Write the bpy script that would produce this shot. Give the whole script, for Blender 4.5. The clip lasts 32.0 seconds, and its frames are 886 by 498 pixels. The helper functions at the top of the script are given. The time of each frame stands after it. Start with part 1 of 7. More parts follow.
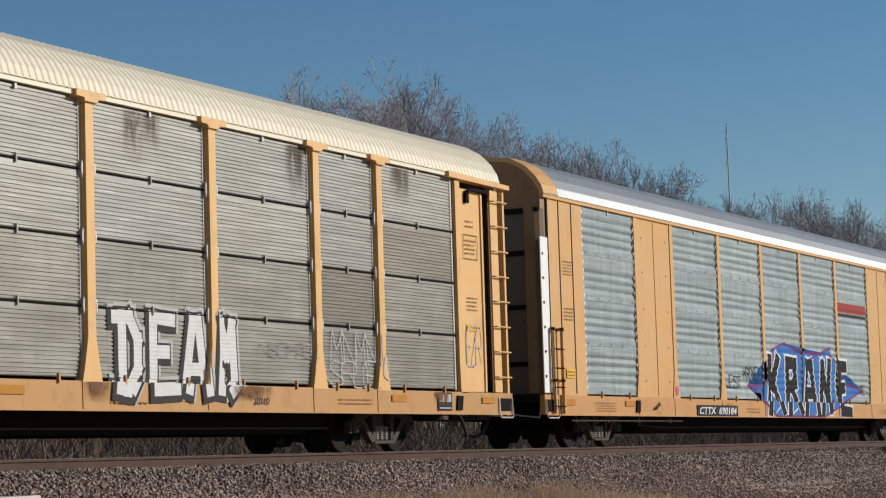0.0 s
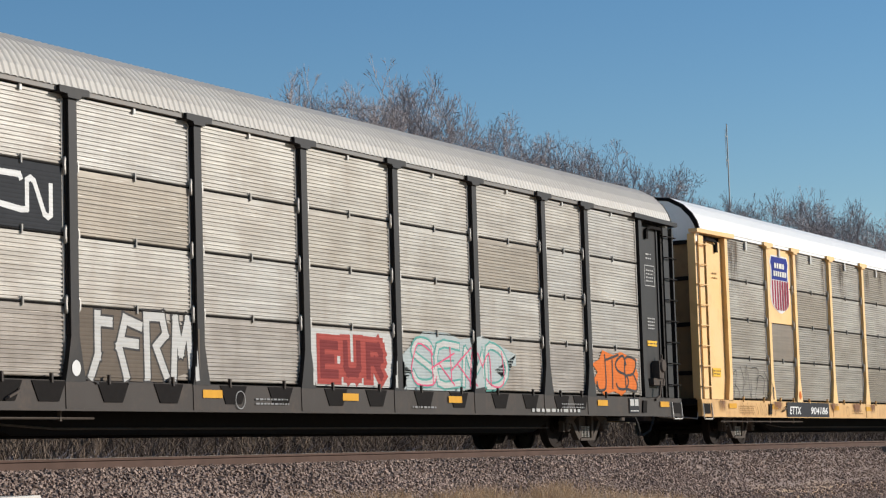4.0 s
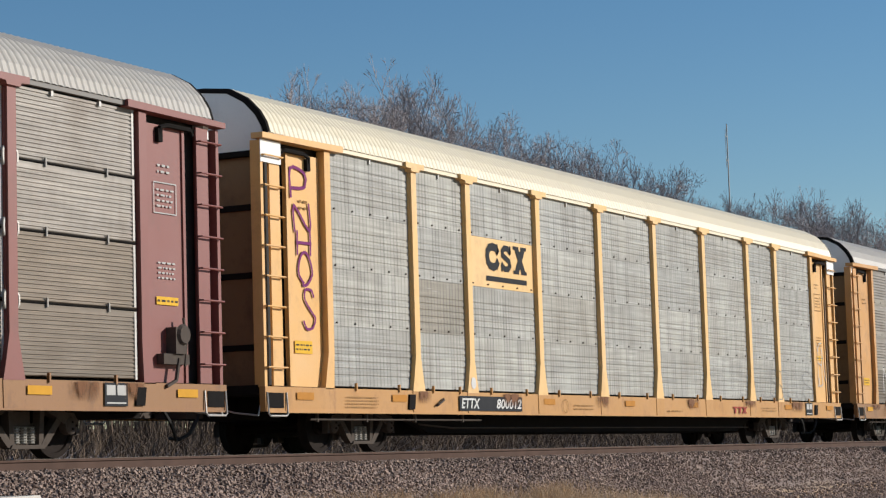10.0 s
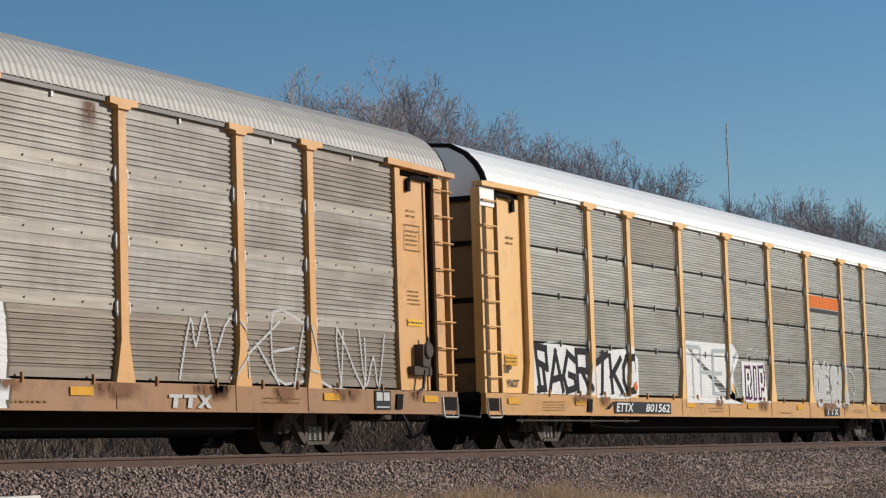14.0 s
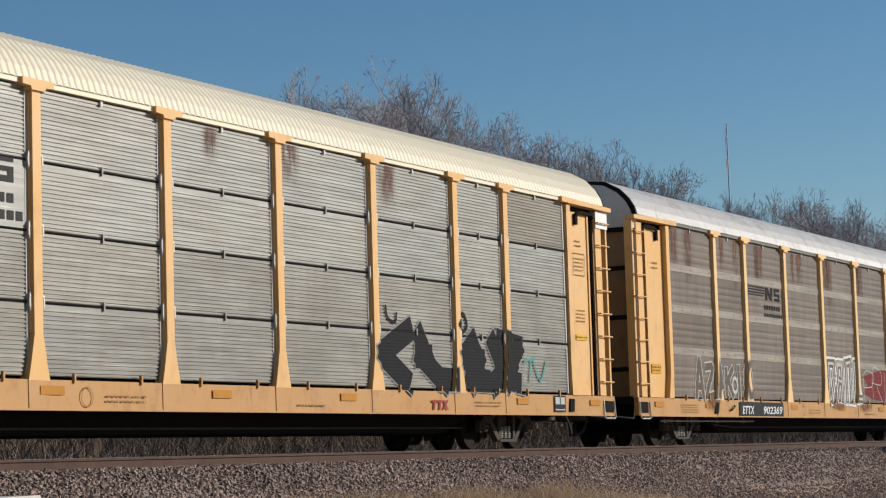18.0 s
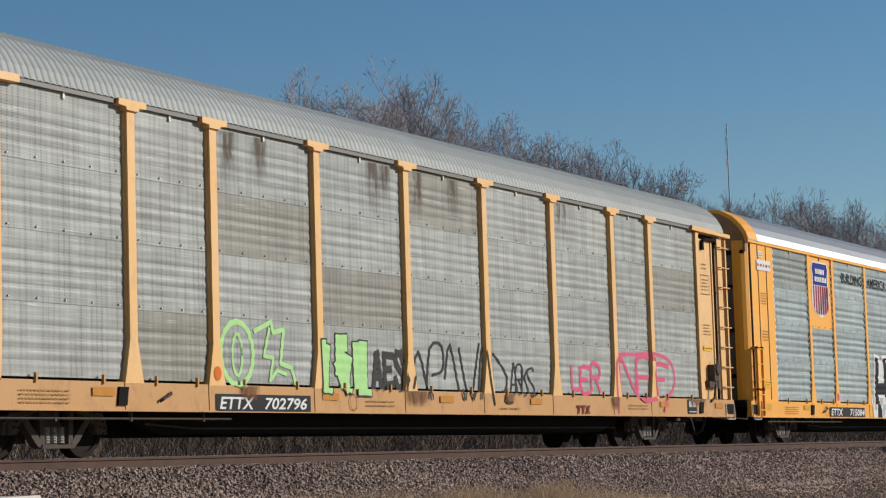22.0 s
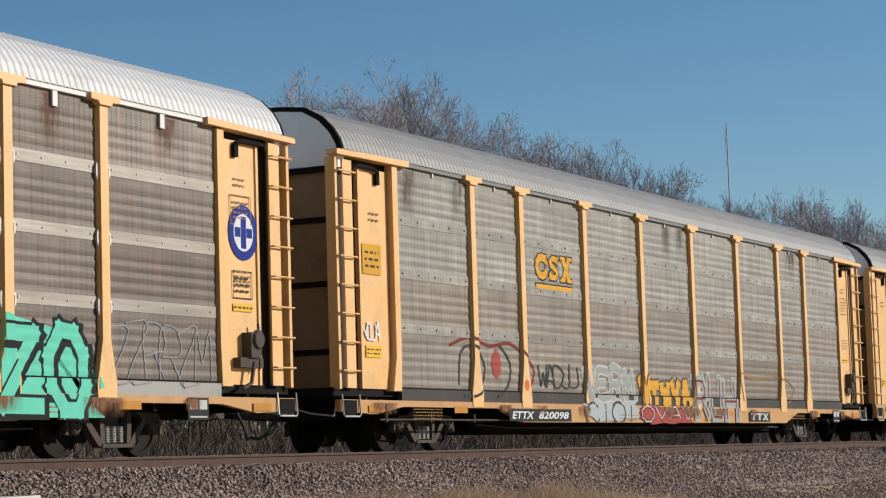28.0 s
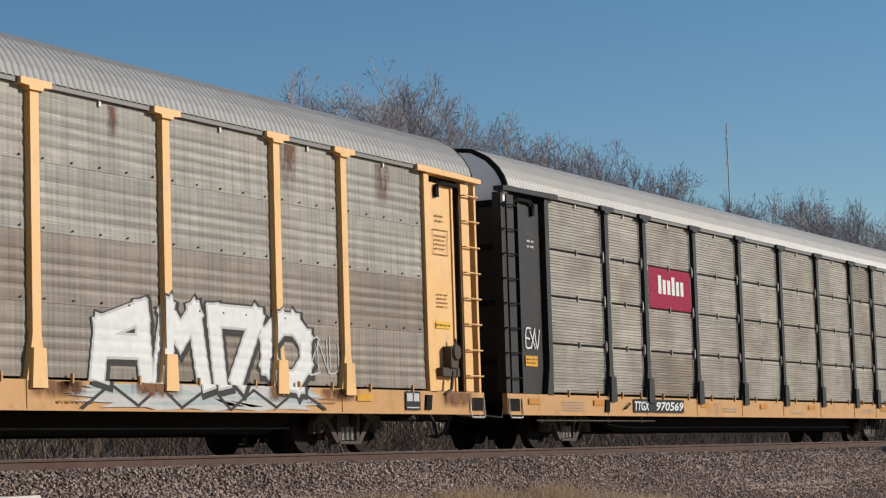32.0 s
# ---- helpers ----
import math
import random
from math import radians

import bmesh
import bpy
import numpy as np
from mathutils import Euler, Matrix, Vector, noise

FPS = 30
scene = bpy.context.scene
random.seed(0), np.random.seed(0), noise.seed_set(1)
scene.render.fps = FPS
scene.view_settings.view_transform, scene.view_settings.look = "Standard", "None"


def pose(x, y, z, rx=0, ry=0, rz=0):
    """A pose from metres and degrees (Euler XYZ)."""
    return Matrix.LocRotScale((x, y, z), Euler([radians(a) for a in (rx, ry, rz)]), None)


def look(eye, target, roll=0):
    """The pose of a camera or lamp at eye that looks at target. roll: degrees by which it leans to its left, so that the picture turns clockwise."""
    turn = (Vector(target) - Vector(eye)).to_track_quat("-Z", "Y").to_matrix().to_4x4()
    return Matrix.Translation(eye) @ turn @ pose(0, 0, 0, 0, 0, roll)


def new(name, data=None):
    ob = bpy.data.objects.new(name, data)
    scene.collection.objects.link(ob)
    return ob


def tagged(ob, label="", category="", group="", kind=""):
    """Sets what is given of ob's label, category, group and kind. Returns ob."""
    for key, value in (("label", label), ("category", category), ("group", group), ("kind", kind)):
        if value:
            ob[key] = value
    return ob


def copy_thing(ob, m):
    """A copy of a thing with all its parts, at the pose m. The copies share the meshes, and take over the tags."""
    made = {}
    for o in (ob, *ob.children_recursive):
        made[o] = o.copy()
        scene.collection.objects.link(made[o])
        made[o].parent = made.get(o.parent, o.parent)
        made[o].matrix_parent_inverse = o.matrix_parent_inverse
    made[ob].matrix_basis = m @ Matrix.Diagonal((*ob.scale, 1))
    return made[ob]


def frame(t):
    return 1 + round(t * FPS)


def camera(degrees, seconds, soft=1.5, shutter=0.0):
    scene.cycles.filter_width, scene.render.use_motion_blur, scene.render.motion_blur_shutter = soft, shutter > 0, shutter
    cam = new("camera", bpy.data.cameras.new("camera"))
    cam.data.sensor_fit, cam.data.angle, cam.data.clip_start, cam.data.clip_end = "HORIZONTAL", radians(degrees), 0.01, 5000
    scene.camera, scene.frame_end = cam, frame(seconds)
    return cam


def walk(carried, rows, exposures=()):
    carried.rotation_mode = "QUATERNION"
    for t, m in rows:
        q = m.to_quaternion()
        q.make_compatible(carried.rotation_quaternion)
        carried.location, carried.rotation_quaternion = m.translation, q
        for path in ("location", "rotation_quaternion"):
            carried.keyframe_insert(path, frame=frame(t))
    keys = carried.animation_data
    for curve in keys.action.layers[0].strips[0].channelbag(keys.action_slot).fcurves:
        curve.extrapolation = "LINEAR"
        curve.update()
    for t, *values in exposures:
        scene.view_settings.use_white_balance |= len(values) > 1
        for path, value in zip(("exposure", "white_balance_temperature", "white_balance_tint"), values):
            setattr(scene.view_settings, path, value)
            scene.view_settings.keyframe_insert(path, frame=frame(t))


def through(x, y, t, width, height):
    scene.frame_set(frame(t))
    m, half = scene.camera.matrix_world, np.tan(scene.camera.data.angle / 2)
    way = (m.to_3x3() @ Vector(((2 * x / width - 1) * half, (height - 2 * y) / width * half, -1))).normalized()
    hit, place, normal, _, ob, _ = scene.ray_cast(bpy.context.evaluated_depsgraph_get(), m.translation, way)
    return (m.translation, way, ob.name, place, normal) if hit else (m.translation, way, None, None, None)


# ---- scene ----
cam = camera(22.88, 32.0, soft=1.25, shutter=0.0)
EYE = Vector((0.0, -18.315, -0.164))
AIM = EYE + 40 * Vector((0.8842, 0.4571, 0.0959))
walk(cam, [(0, look(EYE, AIM, -1.739)), (32, look(EYE, AIM, -1.739))],
     exposures=[(t, stops, 6450, 11) for t, stops in (
         (0, 0.0), (1, 0.0), (2, 0.02), (3, 0.33), (4, 0.38), (5, 0.15), (6, 0.0), (7, 0.02), (8, 0.5), (9, 0.5), (10, 0.25), (11, 0.0), (12, 0.06), (13, 0.14),
         (14, 0.14), (15.5, 0.08), (17, 0.04), (18, 0.12), (19, 0.22), (20, 0.24), (21, 0.22), (22, 0.05), (23, 0.05), (24, 0.0), (25.5, 0.12), (27, 0.2),
         (28, 0.24), (29, 0.22), (30, 0.22), (31, 0.18), (32, 0.18))])

# ---- light ----
SUN_WAY = Vector((0.55, -0.70, 0.33)).normalized()
world = bpy.data.worlds.new("sky")
scene.world = world
world.use_nodes = True
wn = world.node_tree.nodes
sky = wn.new("ShaderNodeTexSky")
sky.sky_type, sky.sun_disc = "NISHITA", False
sky.sun_elevation = math.asin(SUN_WAY.z)
sky.sun_rotation = math.atan2(SUN_WAY.x, SUN_WAY.y)
sky.air_density, sky.dust_density, sky.ozone_density = 1.0, 0.0, 3.0
deep = wn.new("ShaderNodeHueSaturation")
deep.inputs["Saturation"].default_value = 1.2
world.node_tree.links.new(sky.outputs[0], deep.inputs["Color"])
world.node_tree.links.new(deep.outputs[0], wn["Background"].inputs[0])
wn["Background"].inputs[1].default_value = 0.08
sun = new("sun", bpy.data.lights.new("sun", "SUN"))
sun.data.energy, sun.data.angle, sun.data.color = 4.2, radians(0.53), (1.0, 0.935, 0.83)
sun.matrix_basis = look(SUN_WAY * 100, (0, 0, 0))


# ---- materials ----
def material(name):
    m = bpy.data.materials.new(name)
    m.use_nodes = True
    t = m.node_tree
    return m, t, t.nodes, t.links, t.nodes["Principled BSDF"]


def node(nodes, kind, **values):
    n = nodes.new(kind)
    for key, value in values.items():
        n.inputs[key].default_value = value
    return n


def mixed(nodes, links, fac, a, b, blend="MIX"):
    """A colour mix; fac, a and b are sockets or values."""
    n = nodes.new("ShaderNodeMix")
    n.data_type, n.blend_type = "RGBA", blend
    for i, v in ((0, fac), (6, a), (7, b)):
        if isinstance(v, bpy.types.NodeSocket):
            links.new(v, n.inputs[i])
        else:
            n.inputs[i].default_value = (*v, 1) if isinstance(v, tuple) else v
    return n.outputs[2]


def ramp(nodes, links, fac, low, high):
    n = nodes.new("ShaderNodeMapRange")
    n.inputs[1].default_value, n.inputs[2].default_value = low, high
    links.new(fac, n.inputs[0])
    return n.outputs[0]


def shifted(nodes, links, scale):
    """Object coordinates, scaled, with a shift of its own for each object."""
    tc = nodes.new("ShaderNodeTexCoord")
    info = nodes.new("ShaderNodeObjectInfo")
    mp = nodes.new("ShaderNodeMapping")
    mp.inputs["Scale"].default_value = scale
    mul = nodes.new("ShaderNodeVectorMath")
    mul.operation = "SCALE"
    mul.inputs[0].default_value = (37.0, 19.0, 11.0)
    links.new(info.outputs["Random"], mul.inputs["Scale"])
    links.new(mul.outputs[0], mp.inputs["Location"])
    links.new(tc.outputs["Object"], mp.inputs["Vector"])
    return mp.outputs[0], info.outputs["Random"], tc.outputs["Object"]


def paint(name, colour, stain=(0.16, 0.09, 0.05), worn=0.25, rough=0.5, metal=0.0, streak=0.35, drip=0.0, fade=0.4, gloss=0.4):
    """Weathered paint: faded patches, running streaks and fine grain."""
    m, t, n, l, b = material(name)
    vec, rnd, obj = shifted(n, l, (1.0, 1.0, 1.0))
    big = node(n, "ShaderNodeTexNoise", Scale=0.9, Detail=5.0, Roughness=0.6)
    l.new(vec, big.inputs["Vector"])
    sv, _, _ = shifted(n, l, (1.3, 1.3, 1.0))
    run = node(n, "ShaderNodeTexNoise", Scale=1.7, Detail=9.0, Roughness=0.72)
    l.new(sv, run.inputs["Vector"])
    fine = node(n, "ShaderNodeTexNoise", Scale=45.0, Detail=3.0)
    l.new(vec, fine.inputs["Vector"])
    pale = tuple(min(1.0, c * 0.72 + 0.2) for c in colour)
    c = mixed(n, l, ramp(n, l, big.outputs[0], 0.35, 0.75), colour, tuple(a * (1 - fade) + p * fade for a, p in zip(colour, pale)))
    s = n.new("ShaderNodeMath")
    s.operation = "MULTIPLY"
    l.new(ramp(n, l, run.outputs[0], 0.52, 0.78), s.inputs[0])
    s.inputs[1].default_value = streak
    c = mixed(n, l, s.outputs[0], c, stain)
    if drip:
        # narrow rust runs down the plate
        dv, _, _ = shifted(n, l, (3.2, 3.2, 1.0))
        thin = node(n, "ShaderNodeTexNoise", Scale=1.2, Detail=8.0, Roughness=0.75)
        l.new(dv, thin.inputs["Vector"])
        d = n.new("ShaderNodeMath")
        d.operation = "MULTIPLY"
        l.new(ramp(n, l, thin.outputs[0], 0.57, 0.76), d.inputs[0])
        d.inputs[1].default_value = drip
        c = mixed(n, l, d.outputs[0], c, (0.20, 0.075, 0.03))
    w = n.new("ShaderNodeMath")
    w.operation = "MULTIPLY"
    l.new(ramp(n, l, fine.outputs[0], 0.62, 0.8), w.inputs[0])
    w.inputs[1].default_value = worn
    c = mixed(n, l, w.outputs[0], c, stain)
    l.new(c, b.inputs["Base Color"])
    b.inputs["Roughness"].default_value, b.inputs["Metallic"].default_value = rough, metal
    b.inputs["Specular IOR Level"].default_value = gloss
    bump = node(n, "ShaderNodeBump", Strength=0.15, Distance=0.004)
    l.new(fine.outputs[0], bump.inputs["Height"])
    l.new(bump.outputs[0], b.inputs["Normal"])
    return m


def screen_metal(name, colour, grime=(0.2, 0.15, 0.1), amount=0.4, holes=0.0, rust=0.0, metal=0.32):
    """Galvanised side screens: spangle, running dirt, rust blooms and rows of small holes."""
    m, t, n, l, b = material(name)
    vec, rnd, obj = shifted(n, l, (1.0, 1.0, 1.0))
    big = node(n, "ShaderNodeTexNoise", Scale=0.8, Detail=6.0, Roughness=0.62)
    l.new(vec, big.inputs["Vector"])
    sv, _, _ = shifted(n, l, (4.0, 4.0, 0.5))
    run = node(n, "ShaderNodeTexNoise", Scale=1.3, Detail=6.0, Roughness=0.6)
    l.new(sv, run.inputs["Vector"])
    hv, _, _ = shifted(n, l, (0.5, 5.0, 12.0))
    lay = node(n, "ShaderNodeTexNoise", Scale=1.5, Detail=4.0)
    l.new(hv, lay.inputs["Vector"])
    light = tuple(min(1, x * 1.28) for x in colour)
    dark = tuple(x * 0.76 for x in colour)
    c = mixed(n, l, ramp(n, l, lay.outputs[0], 0.3, 0.7), dark, light)
    tone = mixed(n, l, ramp(n, l, rnd, 0.0, 0.86), (0.90, 0.90, 0.90), (1.08, 1.06, 1.02))
    # now and then a panel of another batch, browner than the rest
    tone = mixed(n, l, ramp(n, l, rnd, 0.90, 0.93), tone, (0.72, 0.66, 0.58))
    c = mixed(n, l, 1.0, c, tone, "MULTIPLY")
    g = n.new("ShaderNodeMath")
    g.operation = "MULTIPLY"
    l.new(ramp(n, l, big.outputs[0], 0.4, 0.72), g.inputs[0])
    g.inputs[1].default_value = amount
    c = mixed(n, l, g.outputs[0], c, grime)
    g2 = n.new("ShaderNodeMath")
    g2.operation = "MULTIPLY"
    l.new(ramp(n, l, run.outputs[0], 0.5, 0.8), g2.inputs[0])
    g2.inputs[1].default_value = amount * 0.55
    c = mixed(n, l, g2.outputs[0], c, grime)
    # pale scuffs along the ribs
    uv, _, _ = shifted(n, l, (1.6, 1.0, 46.0))
    scuff = node(n, "ShaderNodeTexNoise", Scale=1.0, Detail=3.0, Roughness=0.5)
    l.new(uv, scuff.inputs["Vector"])
    q = n.new("ShaderNodeMath")
    q.operation = "MULTIPLY"
    l.new(ramp(n, l, scuff.outputs[0], 0.64, 0.74), q.inputs[0])
    q.inputs[1].default_value = 0.55
    c = mixed(n, l, q.outputs[0], c, tuple(min(0.6, x * 1.9) for x in colour))
    if rust:
        rv, _, _ = shifted(n, l, (2.2, 2.2, 0.8))
        bloom = node(n, "ShaderNodeTexNoise", Scale=0.9, Detail=6.0, Roughness=0.7)
        l.new(rv, bloom.inputs["Vector"])
        r = n.new("ShaderNodeMath")
        r.operation = "MULTIPLY"
        l.new(ramp(n, l, bloom.outputs[0], 0.58, 0.75), r.inputs[0])
        r.inputs[1].default_value = rust
        c = mixed(n, l, r.outputs[0], c, (0.17, 0.07, 0.035))
    if holes:
        # small punched holes in upright rows
        sep = n.new("ShaderNodeSeparateXYZ")
        l.new(obj, sep.inputs[0])

        def wave(sock, pitch, width):
            a = n.new("ShaderNodeMath")
            a.operation = "PINGPONG"
            l.new(sock, a.inputs[0])
            a.inputs[1].default_value = pitch / 2
            k = n.new("ShaderNodeMath")
            k.operation = "LESS_THAN"
            l.new(a.outputs[0], k.inputs[0])
            k.inputs[1].default_value = width / 2
            return k.outputs[0]
        h = n.new("ShaderNodeMath")
        h.operation = "MULTIPLY"
        l.new(wave(sep.outputs[0], 0.11, 0.034), h.inputs[0])
        l.new(wave(sep.outputs[2], 0.036, 0.020), h.inputs[1])
        # columns of the punching differ in how clogged they are
        cv, _, _ = shifted(n, l, (7.0, 1.0, 0.5))
        col = node(n, "ShaderNodeTexNoise", Scale=1.0, Detail=3.0)
        l.new(cv, col.inputs["Vector"])
        c = mixed(n, l, ramp(n, l, col.outputs[0], 0.35, 0.65), mixed(n, l, 1.0, c, (0.80, 0.80, 0.80), "MULTIPLY"), c)
        k = n.new("ShaderNodeMath")
        k.operation = "MULTIPLY"
        l.new(h.outputs[0], k.inputs[0])
        open_ = n.new("ShaderNodeMath")
        open_.operation = "MULTIPLY_ADD"
        l.new(ramp(n, l, col.outputs[0], 0.62, 0.40), open_.inputs[0])
        open_.inputs[1].default_value, open_.inputs[2].default_value = holes, holes * 0.5
        l.new(open_.outputs[0], k.inputs[1])
        c = mixed(n, l, k.outputs[0], c, (0.02, 0.02, 0.02))
    l.new(c, b.inputs["Base Color"])
    b.inputs["Roughness"].default_value, b.inputs["Metallic"].default_value = 0.66 - 0.5 * metal, metal
    bump = node(n, "ShaderNodeBump", Strength=0.2, Distance=0.006)
    l.new(big.outputs[0], bump.inputs["Height"])
    l.new(bump.outputs[0], b.inputs["Normal"])
    return m


def plain(name, colour, rough=0.7, metal=0.0, vary=0.25, scale=12.0, gloss=0.5):
    m, t, n, l, b = material(name)
    vec, rnd, obj = shifted(n, l, (1, 1, 1))
    a = node(n, "ShaderNodeTexNoise", Scale=scale, Detail=5.0)
    l.new(vec, a.inputs["Vector"])
    c = mixed(n, l, a.outputs[0], tuple(x * (1 - vary) for x in colour), tuple(min(1, x * (1 + vary)) for x in colour))
    l.new(c, b.inputs["Base Color"])
    b.inputs["Roughness"].default_value, b.inputs["Metallic"].default_value = rough, metal
    b.inputs["Specular IOR Level"].default_value = gloss
    return m


def islands(name, low, high, rough=0.85, through=0.0):
    """Colour by piece, for gravel, grass and twigs."""
    m, t, n, l, b = material(name)
    g = n.new("ShaderNodeNewGeometry")
    c = mixed(n, l, g.outputs["Random Per Island"], low, high)
    tc = n.new("ShaderNodeTexCoord")
    a = node(n, "ShaderNodeTexNoise", Scale=0.35, Detail=4.0)
    l.new(tc.outputs["Object"], a.inputs["Vector"])
    c = mixed(n, l, ramp(n, l, a.outputs[0], 0.3, 0.7), mixed(n, l, 1.0, c, (0.72, 0.70, 0.70), "MULTIPLY"), c)
    l.new(c, b.inputs["Base Color"])
    b.inputs["Roughness"].default_value = rough
    b.inputs["Specular IOR Level"].default_value = 0.2
    if through:
        # thin dead leaves let some light pass
        thin, mix = n.new("ShaderNodeBsdfTranslucent"), n.new("ShaderNodeMixShader")
        l.new(c, thin.inputs["Color"])
        mix.inputs[0].default_value = through
        l.new(b.outputs[0], mix.inputs[1])
        l.new(thin.outputs[0], mix.inputs[2])
        l.new(mix.outputs[0], n["Material Output"].inputs[0])
    return m


YELLOW = (0.66, 0.37, 0.115)
PAINT = {
    "yellow": paint("yellow_paint", YELLOW),
    "pale_yellow": paint("pale_yellow_paint", (0.72, 0.45, 0.17)),
    "amber": paint("amber_paint", (0.54, 0.265, 0.07), streak=0.6, worn=0.4),
    "orange": paint("orange_paint", (0.56, 0.295, 0.085), streak=0.2, fade=0.25),
    "gold": paint("gold_paint", (0.74, 0.32, 0.012), streak=0.1, fade=0.15),
    "sill_yellow": paint("grimy_yellow_sill", (0.44, 0.22, 0.06), stain=(0.24, 0.10, 0.03), streak=0.8, worn=0.4, drip=0.7, fade=0.15),
    "sill_pale_yellow": paint("grimy_pale_sill", (0.55, 0.32, 0.11), stain=(0.30, 0.13, 0.03), streak=0.9, worn=0.4, drip=0.65, fade=0.15),
    "sill_orange": paint("grimy_orange_sill", (0.48, 0.225, 0.058), streak=0.4, worn=0.3, drip=0.4, fade=0.15),
    "sill_gold": paint("grimy_gold_sill", (0.70, 0.30, 0.015), streak=0.25, worn=0.3, drip=0.2, fade=0.15),
    "fascia": paint("weathered_grey_fascia", (0.27, 0.255, 0.23), stain=(0.1, 0.08, 0.06), streak=0.5, fade=0.1),
    # dark grey chord, where it is not roof- or body-coloured
    "chord": paint("dark_grey_eave_chord", (0.13, 0.12, 0.11), streak=0.5, fade=0.08),
    "maroon": paint("maroon_paint", (0.20, 0.06, 0.05), stain=(0.1, 0.06, 0.05), fade=0.1),
    "black": paint("black_paint", (0.015, 0.013, 0.013), stain=(0.07, 0.052, 0.04), fade=0.03, gloss=0.2),
    "rust_sill": paint("rusty_amber_paint", (0.25, 0.115, 0.036), stain=(0.10, 0.045, 0.022), streak=0.85, worn=0.4, drip=0.55, fade=0.1),
    # End paints darkened in the colour to deepen the shade between cars.
    "soot": paint("shade_darkened_end_paint", (0.20, 0.125, 0.058), stain=(0.05, 0.033, 0.022), streak=0.6, fade=0.05),
    "shaded_end_grey": paint("shade_darkened_grey_end_paint", (0.10, 0.095, 0.085), stain=(0.03, 0.025, 0.02), streak=0.5, fade=0.05),
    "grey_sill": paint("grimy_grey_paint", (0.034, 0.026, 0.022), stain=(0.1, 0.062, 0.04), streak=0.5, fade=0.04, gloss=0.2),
    "faded": paint("faded_pinkish_paint", (0.70, 0.43, 0.27), stain=(0.3, 0.15, 0.10), streak=0.3),
    "white": paint("white_paint", (0.75, 0.75, 0.73), stain=(0.3, 0.27, 0.22), streak=0.2),
    "roof_cream": paint("cream_roof", (0.74, 0.66, 0.49), stain=(0.4, 0.33, 0.22), streak=0.2, rough=0.45),
    "roof_white": paint("white_roof", (0.80, 0.80, 0.78), stain=(0.4, 0.38, 0.34), streak=0.15, rough=0.45),
    "roof_grey": paint("grey_roof", (0.40, 0.375, 0.335), stain=(0.22, 0.185, 0.15), streak=0.4, metal=0.0),
    "roof_dull": paint("dull_grey_roof", (0.265, 0.255, 0.24), stain=(0.17, 0.15, 0.13), streak=0.35, rough=0.6),
    "roof_zinc": paint("zinc_roof", (0.30, 0.315, 0.30), stain=(0.21, 0.20, 0.18), streak=0.3, metal=0.0, rough=0.6),
    "roof_bright": paint("bright_zinc_roof", (0.37, 0.38, 0.385), stain=(0.27, 0.265, 0.26), streak=0.25, metal=0.35, rough=0.42),
    "roof_dirty": paint("dirty_white_roof", (0.60, 0.585, 0.56), stain=(0.3, 0.26, 0.21), streak=0.45, rough=0.5),
    "roof_patchy": paint("patchy_silver_roof", (0.56, 0.54, 0.51), stain=(0.23, 0.17, 0.13), streak=0.85, rough=0.5, worn=0.5),
    "zinc": paint("dull_zinc", (0.42, 0.41, 0.39), stain=(0.2, 0.17, 0.14), streak=0.4, metal=0.2),
}
